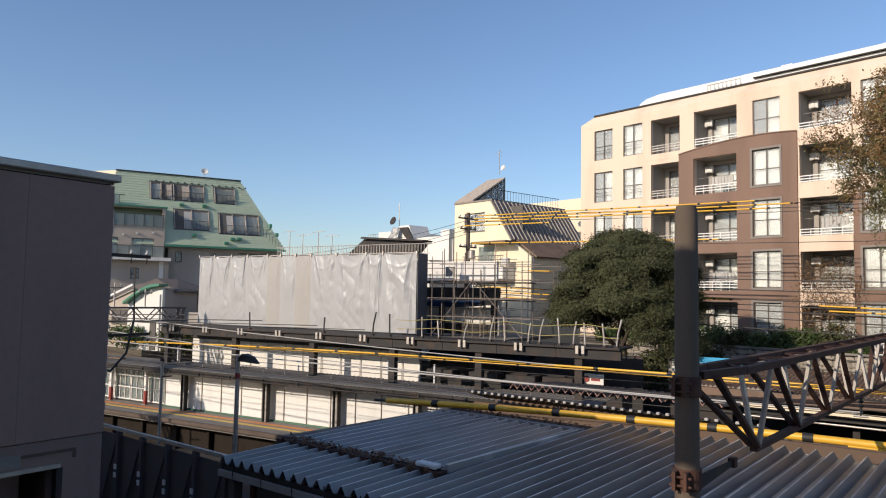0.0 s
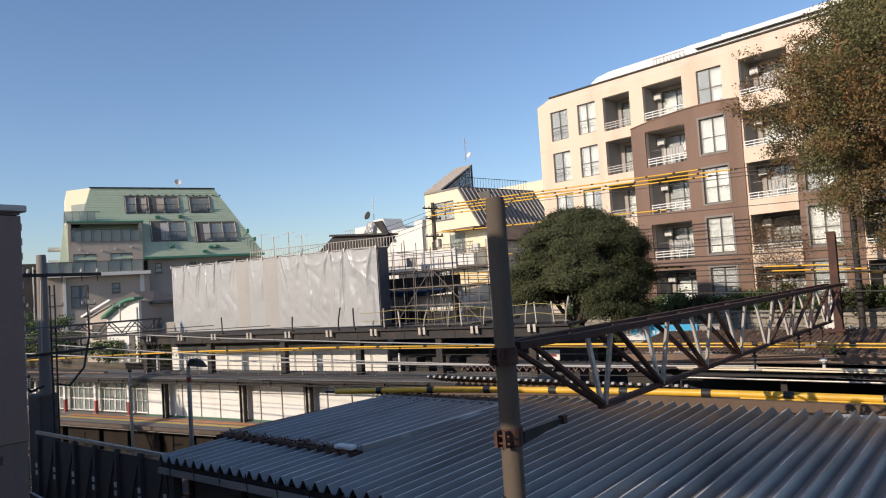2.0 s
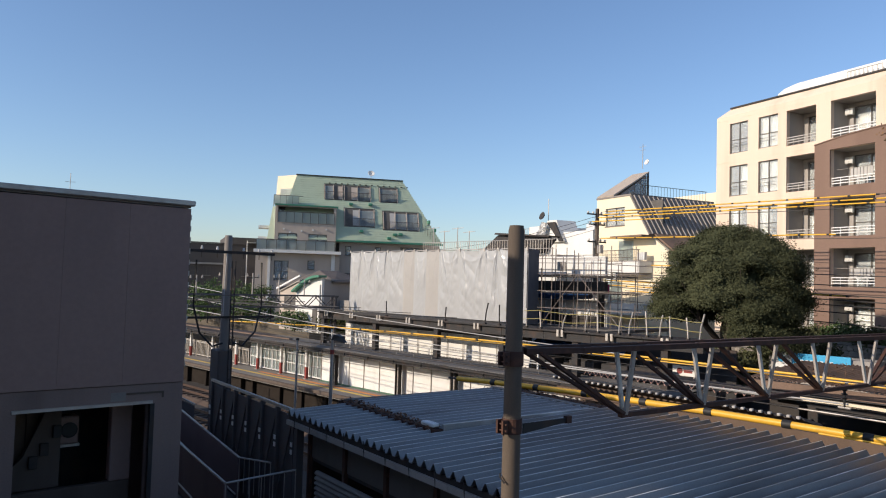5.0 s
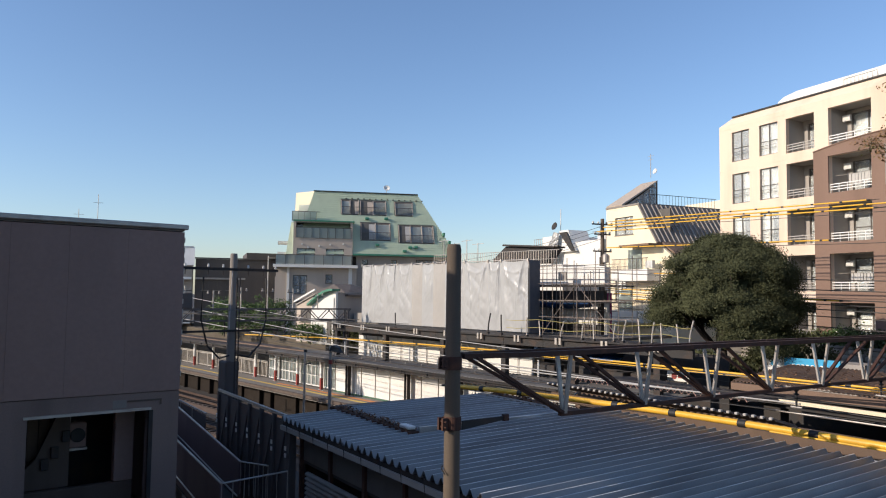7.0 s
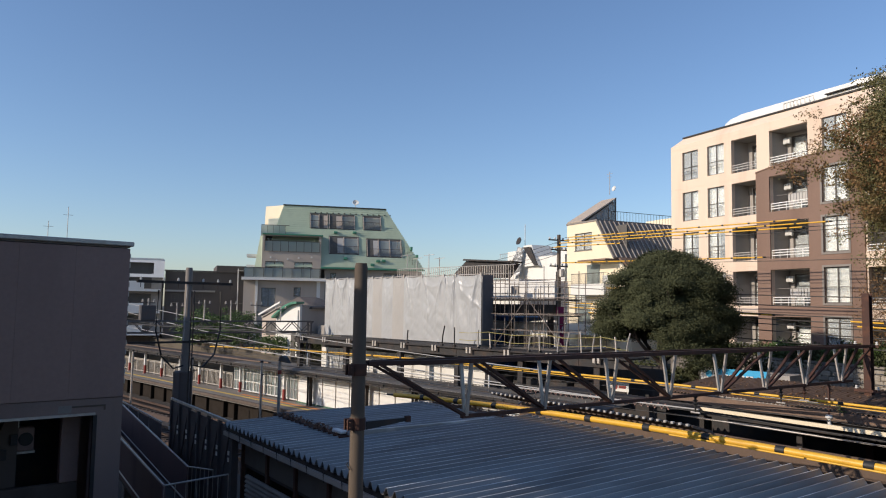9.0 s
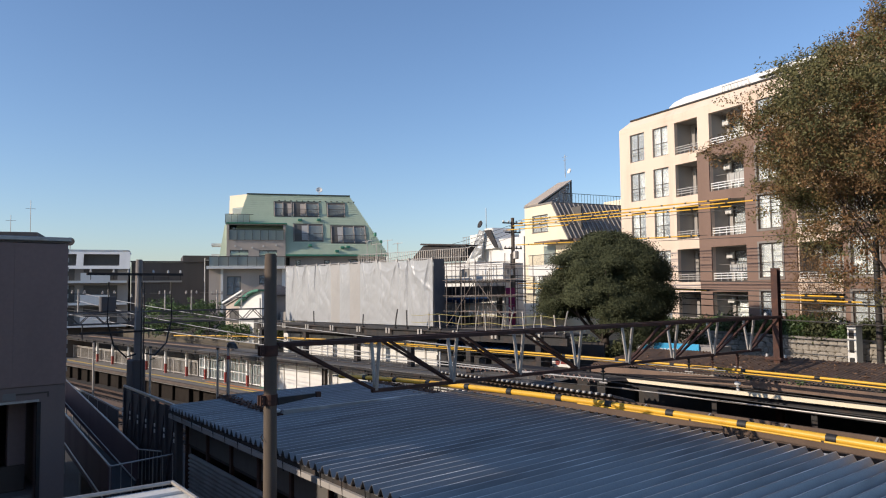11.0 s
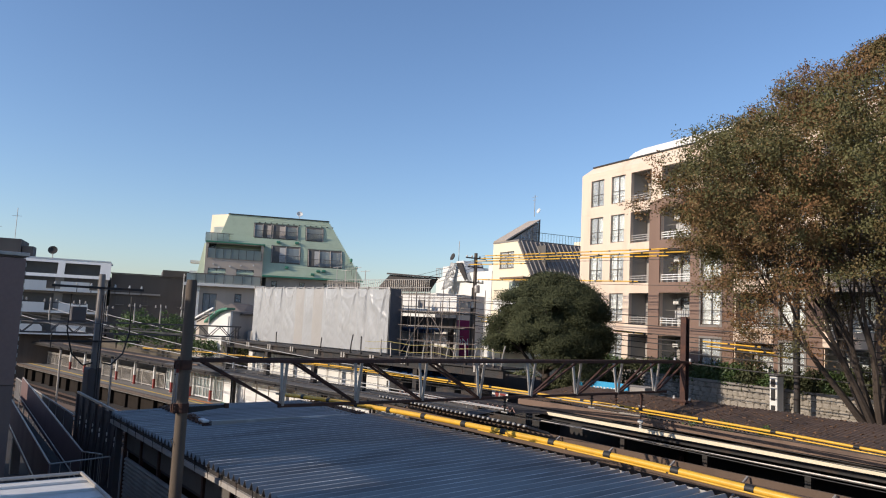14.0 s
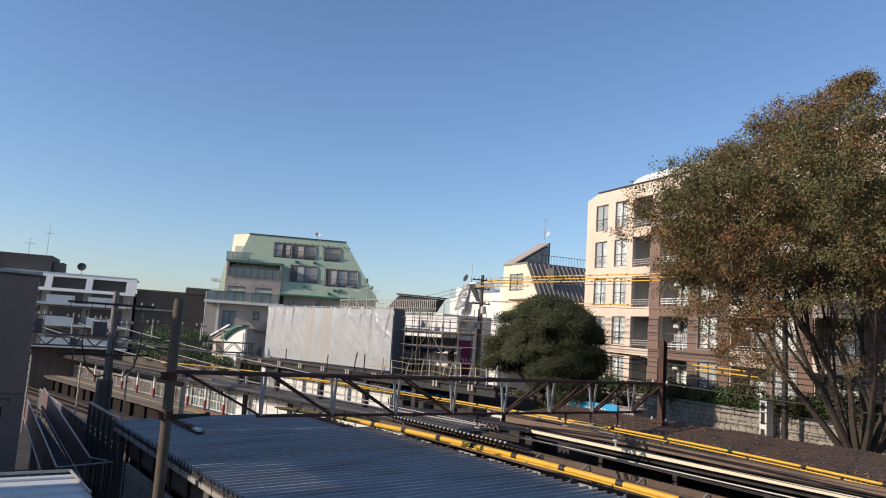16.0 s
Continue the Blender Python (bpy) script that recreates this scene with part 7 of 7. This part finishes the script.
def evergreen():
    base = Vector((2.1, 36.4, 2.8))
    ob = thing("evergreen_tree", Matrix.Translation(base), "dense round dark evergreen tree", "tree")
    rng = random.Random(3)
    part("trunk", Bld().tube([(0, 0, 0), (0.1, 0, 1.0), (0, 0.1, 2.4), (0.1, 0, 4.5)], [0.32, 0.26, 0.22, 0.12], 10), M["bark"], ob, smooth=True)
    tips = []
    for i in range(5):
        b = Bld()
        limb(b, (0, 0, 1.6), (math.cos(i * 1.26), math.sin(i * 1.26), 0.8), 2.2, 0.12, 2, rng, 0.1, tips)
        part("limb", b, M["bark"], ob, "", smooth=True)
    pads = []
    g = random.Random(6)
    while len(pads) < 118:
        a, e = g.uniform(0, 2 * math.pi), math.asin(g.uniform(-0.75, 1.0))
        k = g.uniform(0.74, 0.97)
        up = 3.15 if e > 0 else 2.4
        wide = 3.2 * k * math.cos(e) ** (1.15 if e > 0 else 0.6)
        x, y, z = wide * math.cos(a) + 0.2, wide * math.sin(a) + 0.1, 4.2 + up * k * math.sin(e)
        # the underside is hollow round the trunk but for one low bough
        if z < 2.9 and 0.93 * x + 0.3 * y < 0.7:
            continue
        pads.append((x, y, z, g.uniform(0.45, 0.9)))
    pads += [(-2.5, -1.5, 3.1, 0.7), (-2.8, -0.6, 3.3, 0.65), (1.0, -2.7, 2.3, 0.8), (1.9, -2.4, 2.1, 0.85), (2.8, -1.6, 2.0, 0.8), (2.3, -2.2, 1.7, 0.65), (0.75, -2.75, 4.1, 0.85), (0.2, -2.7, 4.8, 0.75), (1.2, -2.7, 3.4, 0.75), (-0.4, -2.8, 3.7, 0.7)]
    me, cen = pad_crown(pads, 30, 112, 0.046, 21)
    part("crown", me, M["leaf_dark"], ob, "dense dark green leaves")
    # dense inner leaf mass that stops the light
    bm = bmesh.new()
    bmesh.ops.create_icosphere(bm, subdivisions=4, radius=1.0)
    for v in bm.verts:
        d = v.co.copy()
        s = 0.62 + 0.14 * noise.noise(d * 3.0) + 0.10 * noise.noise(d * 8.0)
        v.co = Vector((3.7 * d.x * s, 3.7 * d.y * s, 4.3 + (2.8 if d.z > 0 else 1.7) * d.z * s))
    me = bpy.data.meshes.new("inner_foliage")
    bm.to_mesh(me)
    bm.free()
    part("inner_foliage", me, M["leaf_dark"], ob)



evergreen()


def shrub(x, y, z, r, h, seed, mat, lab):
    ob = thing("shrub", Matrix.Translation((x, y, z)), lab, "shrub", "shrubs")
    b = Bld()
    rng = random.Random(seed)
    for i in range(5):
        a = i * 1.3
        b.tube([(0, 0, 0), (math.cos(a) * r * 0.3, math.sin(a) * r * 0.3, h * 0.5), (math.cos(a) * r * 0.6, math.sin(a) * r * 0.6, h * 0.9)], [0.03, 0.02, 0.01], 5)
    part("stem", b, M["bark"], ob)
    me, _ = leaf_cloud((0, 0, h * 0.5), (r, r, h * 0.55), int(26 + 18 * r * r) if r > 0.5 else 8, 40 if r > 0.5 else 14, 0.1 if r > 0.5 else 0.05, seed, 0.2 if r > 0.5 else 0.08, 0.9, 0.3, -0.2)
    part("leaves", me, mat, ob)


rw = random.Random(31)
for i in range(8):
    p = ST @ Vector((rw.uniform(-4, 20), 25.25 + rw.uniform(0, 0.25), 4.0))
    shrub(p.x, p.y, p.z, rw.uniform(0.12, 0.3), rw.uniform(0.12, 0.25), 90 + i, M["leaf_green"], "small green weed at the edge of the old canopy")


def on_wall(x, y, z):
    return WALL @ Vector((x, y, z))


rr = random.Random(7)
for i in range(23):
    p = on_wall(-14 + i * 1.3, 0.7 + rr.uniform(-0.12, 0.25), 4.15)
    g = rr.random() < 0.45
    shrub(p.x, p.y, p.z, rr.uniform(0.6, 0.95), rr.uniform(0.7, 1.6), 40 + i, M["leaf_green"] if g else M["leaf_dark"], "bright green shrub on top of the stone wall" if g else "dark green shrub on top of the stone wall")
for i, (x, y) in enumerate(((-27.6, 39.9), (-24.0, 39.6), (-22.6, 40.3), (-36, 46), (-38.5, 47), (-41, 46), (-44, 48))):
    shrub(x, y + 3.0, 3.2, 1.2 if i < 3 else 1.8, 1.6 if i < 3 else 3.2, 70 + i, M["leaf_green"] if i != 1 else M["leaf_dark"], "green garden shrub behind the platform")

for i, (x, y, r, h) in enumerate(((4.7, 37.3, 1.4, 2.6), (6.0, 38.6, 1.3, 2.3), (1.6, 35.4, 1.2, 1.7), (3.4, 35.6, 1.2, 1.5))):
    shrub(x, y, 2.8, r, h, 130 + i, M["leaf_dark"], "dark evergreen bush under the round tree")


def thin_tree():
    ob = thing("young_tree", Matrix.Translation((12.9, 41.0, 4.15)), "slender young tree with sparse reddish leaves", "tree")
    rng = random.Random(5)
    tips = []
    b = Bld()
    limb(b, (0, 0, 0), (0, 0, 1), 2.2, 0.06, 3, rng, 0.2, tips, 0.5)
    part("trunk", b, M["bark"], ob)
    me, _ = leaf_cloud((0, 0, 3.0), (1.7, 1.6, 2.1), 170, 30, 0.05, 31, 0.3, 0.9, 0.2, 0.05)
    part("crown", me, M["leaf_autumn"], ob, "sparse reddish leaves")


thin_tree()


# ---- street side: stone wall, pillar, sign, utility pole ----
def stone_wall():
    ob = tagged(thing("wall_stone", WALL, "old rubble stone retaining wall with mossy joints", "wall"), kind="structure")
    part("backing", Bld().box(-16, 0.06, 2.8, 40, 0.34, 4.3), M["mortar"], ob)
    part("coping", Bld().box(-16, -0.06, 4.31, 40, 0.4, 4.42), M["concrete"], ob)
    rng = random.Random(17)
    shapes = []
    for k in range(8):
        bm = bmesh.new()
        bmesh.ops.create_cube(bm, size=1.0)
        bmesh.ops.bevel(bm, geom=bm.edges[:], offset=0.2, segments=1, affect='EDGES')
        for v in bm.verts:
            v.co += Vector((rng.uniform(-1, 1), rng.uniform(-1, 1), rng.uniform(-1, 1))) * 0.06
        me = bpy.data.meshes.new("stone")
        bm.to_mesh(me)
        bm.free()
        me.materials.append(M["stone"])
        shapes.append(me)
    rest = Bld()
    count = 0
    for row in range(5):
        x = -14.0 + rng.uniform(0, 0.3)
        while x < 16:
            w = rng.uniform(0.28, 0.62)
            m = Matrix.Translation((x + w / 2, 0.06, 2.96 + row * 0.29 + rng.uniform(-0.02, 0.02))) @ Matrix.Rotation(rng.uniform(-0.12, 0.12), 4, 'Y') @ Matrix.Diagonal((w * 0.98, 0.22, rng.uniform(0.27, 0.31), 1))
            me = rng.choice(shapes)
            if -8.0 < x < 8.5 and count < 290:
                part("stone", me, None, ob, "", m)
                count += 1
            else:
                rest.add([m @ v.co for v in me.vertices], [tuple(p.vertices) for p in me.polygons])
            x += w
    o = part("stones_far", rest, M["stone"], ob)
    o["kind"] = "stuff"


def pillar():
    ob = thing("gate_pillar", at(WALL, 3.1, -0.75, 2.9), "white gate pillar with dark notice panels", "pillar")
    part("shaft", Bld().box(-0.24, -0.24, 0, 0.24, 0.24, 2.2, ch=0.02), M["white_wall"], ob)
    part("cap", Bld().box(-0.28, -0.28, 2.201, 0.28, 0.28, 2.28, ch=0.02), M["concrete"], ob)
    for z, h in ((0.3, 0.4), (0.95, 0.6), (1.65, 0.4)):
        part("notice", Bld().box(-0.13, -0.26, z, 0.13, -0.242, z + h), M["dark_steel"], ob)


pillar()
solid("round_post", Bld().tube([(0, 0, 0), (0, 0, 6.5)], [0.16, 0.13], 12), M["dark_steel"], "dark round street pole before the wall", "pole", m=at(WALL, 4.7, -1.2, 2.9), smooth=True)


def street_sign():
    m = Matrix.Translation((4.3, 34.6, 0)) @ Matrix.Rotation(radians(-22), 4, 'Z')
    ob = thing("shop_signboard", m, "white and sky-blue signboard over a low shop", "sign")
    part("board", Bld().box(0.75, 0, 3.75, 3.1, 0.12, 4.42), M["sign_blue"], ob, "sky-blue board")
    part("white_end", Bld().box(-0.1, -0.003, 3.75, 0.745, 0.12, 4.5), M["white_paint"], ob, "white end of the board")
    part("emblem", Bld().rod((0.3, -0.02, 4.15), (0.3, -0.004, 4.15), 0.16, 14), M["sign_blue"], ob)
    for i in range(7):
        part("letter_bar", Bld().box(1.1 + i * 0.2, -0.012, 4.0, 1.22 + i * 0.2, -0.002, 4.16), M["white_paint"], ob)
    part("shop_body", Bld().box(-0.3, 0.13, 2.9, 4.0, 1.5, 4.3), M["grey_wall"], ob)
    ob = thing("notice_board", Matrix.Translation((0.6, 33.0, 2.9)) @ Matrix.Rotation(radians(-22), 4, 'Z'), "small white notice board with red marks", "sign")
    part("board", Bld().box(-0.55, 0, 0.3, 0.55, 0.04, 0.75), M["white_paint"], ob)
    part("red_mark", Bld().rod((-0.2, -0.012, 0.52), (-0.2, -0.002, 0.52), 0.14, 12), M["red_paint"], ob)
    part("red_bar", Bld().box(0.0, -0.01, 0.45, 0.4, -0.002, 0.58), M["red_paint"], ob)
    part("leg", Bld().box(-0.5, 0.01, 0, -0.45, 0.05, 0.3), M["galv"], ob)
    part("leg", Bld().box(0.45, 0.01, 0, 0.5, 0.05, 0.3), M["galv"], ob)


street_sign()

U0, U1 = Vector((-6.87, 48.68, 0)), Vector((13.8, 32.95, 0))


def utility_pole():
    ob = thing("utility_pole", Matrix.Translation((U0.x, U0.y, 2.8)), "grey utility pole with crossarms and cable clutter", "pole")
    part("shaft", Bld().tube([(0, 0, 0), (0, 0, 9.7)], [0.19, 0.13], 14), M["pole"], ob, smooth=True)
    d = (U1 - U0).normalized()
    s = Vector((d.y, -d.x, 0))
    for z, w in ((9.3, 0.9), (8.6, 0.7), (7.4, 0.8)):
        arm = part("crossarm", Bld().bar(-s * w + Vector((0, 0, z)), s * w + Vector((0, 0, z)), 0.09), M["dark_steel"], ob)
        for k in (-0.9, -0.4, 0.4, 0.9):
            part("insulator", Bld().lathe([(0.03, 0), (0.08, 0.04), (0.08, 0.1), (0.03, 0.15)], 8, Matrix.Translation(s * w * k + Vector((0, 0, z + 0.05)))), M["ac_unit"], arm)
    part("transformer_can", Bld().lathe([(0.2, 0), (0.22, 0.05), (0.22, 0.5), (0.16, 0.6)], 12, Matrix.Translation((0.3, -0.25, 6.6))), M["galv"], ob)
    part("terminal_box", Bld().box(-0.35, -0.4, 5.4, 0.05, -0.15, 5.9, ch=0.03), M["ac_unit"], ob)
    for k in range(10):
        z = 1.8 + k * 0.45
        part("step_bolt", Bld().rod((0, 0, z), (0.28 * (1 if k % 2 else -1), -0.05, z), 0.012, 5), M["galv"], ob)
    for i in range(3):
        part("riser", Bld().rod((-0.17 + 0.04 * i, -0.16, 0), (-0.15 + 0.04 * i, -0.15, 7.0), 0.025, 6), M["wire"], ob)


utility_pole()
UL = (U1 - U0).length
UD = (U1 - U0).normalized()
US = Vector((UD.y, -UD.x, 0))
for off, z, a, c in ((-0.7, 12.35, 0.3, 19.0), (-0.3, 12.1, 0.3, 21.0), (0.3, 11.85, 0.5, 20.0), (0.7, 11.55, 0.3, 7.5), (0.0, 10.45, 0.4, 17.5), (-0.1, 7.6, 0.5, 6.5), (0.2, 7.3, 1.5, 7.2), (0.1, 7.0, 3.5, 7.5), (0.0, 7.4, 22.0, 25.5), (0.3, 7.2, 22.5, 26.5), (0.1, 7.05, 23.0, 27.0), (0.0, 8.7, 5.2, 7.2), (0.0, 7.5, 15.5, 18.0)):
    guarded_cable(lambda s, o=off, h=z: U0 + US * o + UD * s + Vector((0, 0, h - 0.03 * s)), a, c, 0.036, 1.7, "street cable in bright yellow guard sleeves", Matrix.Identity(4), 0.1)
for k, (off, z) in enumerate(((-0.7, 12.35), (-0.3, 12.1), (0.3, 11.85), (0.0, 10.45), (0.1, 8.7), (0.2, 8.2), (0.0, 7.75), (0.1, 7.5), (0.2, 7.25), (-0.1, 6.9), (0.0, 6.4))):
    wire("street_cable", sag(U0 + US * off + Vector((0, 0, z)), U0 + UD * 48 + US * off + Vector((0, 0, z - 1.1)), 0.35, 20), 0.018 if k < 4 else 0.028, M["wire"], "dark street cable between utility poles", "wire")
for k in range(4):
    wire("service_wire", sag(U0 + Vector((0, 0, 12.0 - 0.3 * k)), (-22 - k, 52 + 2 * k, 9.6 - 0.3 * k), 0.4), 0.016, M["wire"], "thin dark service wire", "wire")


def banner():
    ob = thing("vertical_banner", Matrix.Translation((-5.0, 41.5, 0)) @ Matrix.Rotation(radians(6), 4, 'Z'), "tall magenta banner with white letters", "banner")
    part("cloth", Bld().box(-0.5, 0, 4.75, 0.5, 0.04, 7.25, ch=0.01), M["magenta"], ob)
    cu = bpy.data.curves.new("lettering", 'FONT')
    cu.body, cu.size, cu.extrude = "ON", 0.62, 0.004
    cu.align_x = 'CENTER'
    tmp = bpy.data.objects.new("lettering", cu)
    me = bpy.data.meshes.new_from_object(tmp)
    bpy.data.objects.remove(tmp)
    me.materials.clear()
    me.materials.append(M["white_paint"])
    part("lettering", me, None, ob, "", Matrix.Translation((0.0, -0.012, 5.6)) @ Matrix.Rotation(radians(90), 4, 'X'))
    part("pole", Bld().rod((-0.6, 0.03, 2.9), (-0.6, 0.03, 7.4), 0.03, 6), M["galv"], ob)
    for z in (4.85, 7.15):
        part("tie", Bld().rod((-0.61, 0.03, z), (-0.45, 0.02, z), 0.015, 5), M["galv"], ob)


banner()


# ---- roofs behind the sheeted storey ----
def backdrop_roofs():
    ob = thing("roof_shed", Matrix.Translation((-12.4, 47.0, 0)) @ Matrix.Rotation(radians(-22), 4, 'Z'), "dark roof shed with slatted sides on a flat roof", "shed")
    part("roof", Bld().prism([(-1.5, -0.3, 10.62), (3.35, -0.3, 10.32), (3.45, -0.3, 10.42), (-1.4, -0.3, 10.74)], (0, 1.2, 0)), M["dark_steel"], ob)
    part("body", Bld().prism([(-2.7, 0.0, 9.3), (2.3, 0.0, 9.3), (3.2, 0.0, 10.3), (-1.4, 0.0, 10.6), (-2.6, 0.0, 9.74)], (0, 0.9, 0)), M["dark_steel"], ob, "dark tapered shed body")
    part("base_wall", Bld().box(-8, 0.5, 2.8, 3.5, 6, 9.2), M["white_wall"], ob)
    part("roof_slab", Bld().box(-8, -1.3, 8.7, 4.8, 3.0, 8.95), M["grey_wall"], ob)
    r = Bld()
    for i in range(56):
        x = -8 + i * 0.225
        part("rail_post", Bld().rod((x, -1.2, 8.9), (x, -1.2, 10.1), 0.02, 5), M["galv"], ob)
    part("rail", Bld().rod((-8, -1.2, 10.1), (4.6, -1.2, 10.1), 0.025, 6), M["galv"], ob)
    part("rail", Bld().rod((-8, -1.2, 9.5), (4.6, -1.2, 9.5), 0.02, 6), M["galv"], ob)
    for x, h in ((-7.2, 11.3), (-6.0, 11.0), (-4.6, 11.2), (-3.4, 10.9)):
        part("drying_pole", Bld().rod((x, -0.9, 9.0), (x, -0.9, h), 0.03, 6), M["galv"], ob)
        part("drying_arm", Bld().rod((x - 0.6, -0.9, h - 0.1), (x + 0.6, -0.9, h - 0.05), 0.02, 5), M["galv"], ob)
    ob = thing("white_flat_block", Matrix.Translation((-13.5, 66.0, 0)) @ Matrix.Rotation(radians(-39.5), 4, 'Z'), "white stepped rooftop block with ducts and a dish", "building")
    part("body", Bld().box(-8.2, 0, 2.8, 4.5, 8, 11.9), M["white_wall"], ob)
    part("body", Bld().box(-5.8, -0.5, 2.8, -2.9, 6, 13.0), M["white_wall"], ob)
    part("body", Bld().box(-2.89, -0.4, 2.8, 4.4, 6, 12.2), M["white_wall"], ob)
    for i in range(7):
        part("rail_post", Bld().rod((-7.9 + i * 0.4, -0.2, 11.9), (-7.9 + i * 0.4, -0.2, 12.9), 0.025, 5), M["galv"], ob)
    part("rail", Bld().rod((-8.0, -0.2, 12.9), (-5.4, -0.2, 12.9), 0.03, 5), M["galv"], ob)
    part("stair_head", Bld().prism([(-2.2, -0.8, 11.3), (0.4, -0.8, 11.3), (-0.7, -0.8, 13.4), (-2.2, -0.8, 13.4)], (0, 2.2, 0)), M["white_wall"], ob)
    v, f = [], []
    for j in range(21):
        for i in range(15):
            u, w = i / 14, j / 20
            x = (-4.4 + 2.2 * u) * (1 - w) + (-2.6 + 1.0 * u) * w
            v.append((x, -1.2 - 0.5 * math.sin(math.pi * u) * (1 - 0.5 * w) - 0.22 * abs(noise.noise((u * 4, w * 5, 3))), 10.4 + 2.8 * w + 0.15 * noise.noise((u * 3, w * 3, 8))))
    for j in range(20):
        for i in range(14):
            p = j * 15 + i
            f.append((p, p + 1, p + 16, p + 15))
    part("silver_sheet", Bld().add(v, f).add([(x, y + 0.02, z) for x, y, z in v], f), M["foil"], ob, "crumpled silver sheet over a stair head")
    part("dark_slope", Bld().prism([(-2.0, -1.0, 13.2), (-0.7, -1.0, 13.2), (0.7, -1.0, 11.3), (0.1, -1.0, 11.3)], (0, 0.1, 0)), M["dark_steel"], ob)
    part("dish", Bld().lathe([(0.03, 0), (0.34, 0.08), (0.42, 0.2), (0.03, 0.1)], 14, Matrix.Translation((-3.2, -0.6, 13.9)) @ Matrix.Rotation(radians(70), 4, 'X')), M["dark_steel"], ob)
    part("aerial", Bld().rod((-3.2, 0, 13.0), (-3.2, 0, 15.7), 0.035, 5), M["galv"], ob)
    part("water_tank", Bld().box(2.2, 0.5, 12.2, 3.4, 2, 12.9, ch=0.05), M["ac_unit"], ob)
    for x in (-5.4, -4.4, 1.2, 2.4):
        window(ob, x, -0.5 if x < -3 else -0.4, 9.4, 0.8, 1.1, 1, False, sill=True)
    for i in range(5):
        k = thing("distant_house", Matrix.Translation((-24 + i * 3.4, 84 + 3 * (i % 2), 0)) @ Matrix.Rotation(radians(-35 + 8 * i), 4, 'Z'), "distant pale house block on the skyline", "house", "skyline houses")
        part("wall", Bld().box(-3, 0, 2.8, 3, 6, 9.6 + 0.9 * ((i * 7) % 3)), M["white_wall"] if i % 2 else M["grey_wall"], k)
        part("roof", Bld().box(-3.2, -0.2, 9.6 + 0.9 * ((i * 7) % 3), 3.2, 6.2, 9.9 + 0.9 * ((i * 7) % 3)), M["old_roof"], k)
        for x in (-2.2, 0.8):
            part("window", wall_mesh(x, x + 1.3, 7.6, 8.8, [(x + 0.08, 7.68, x + 1.22, 8.72)], -0.06, -0.003), M["alu"], k)
            part("pane", Bld().box(x + 0.06, -0.03, 7.66, x + 1.24, -0.001, 8.74), M["dark_room"], k)


backdrop_roofs()
stone_wall()
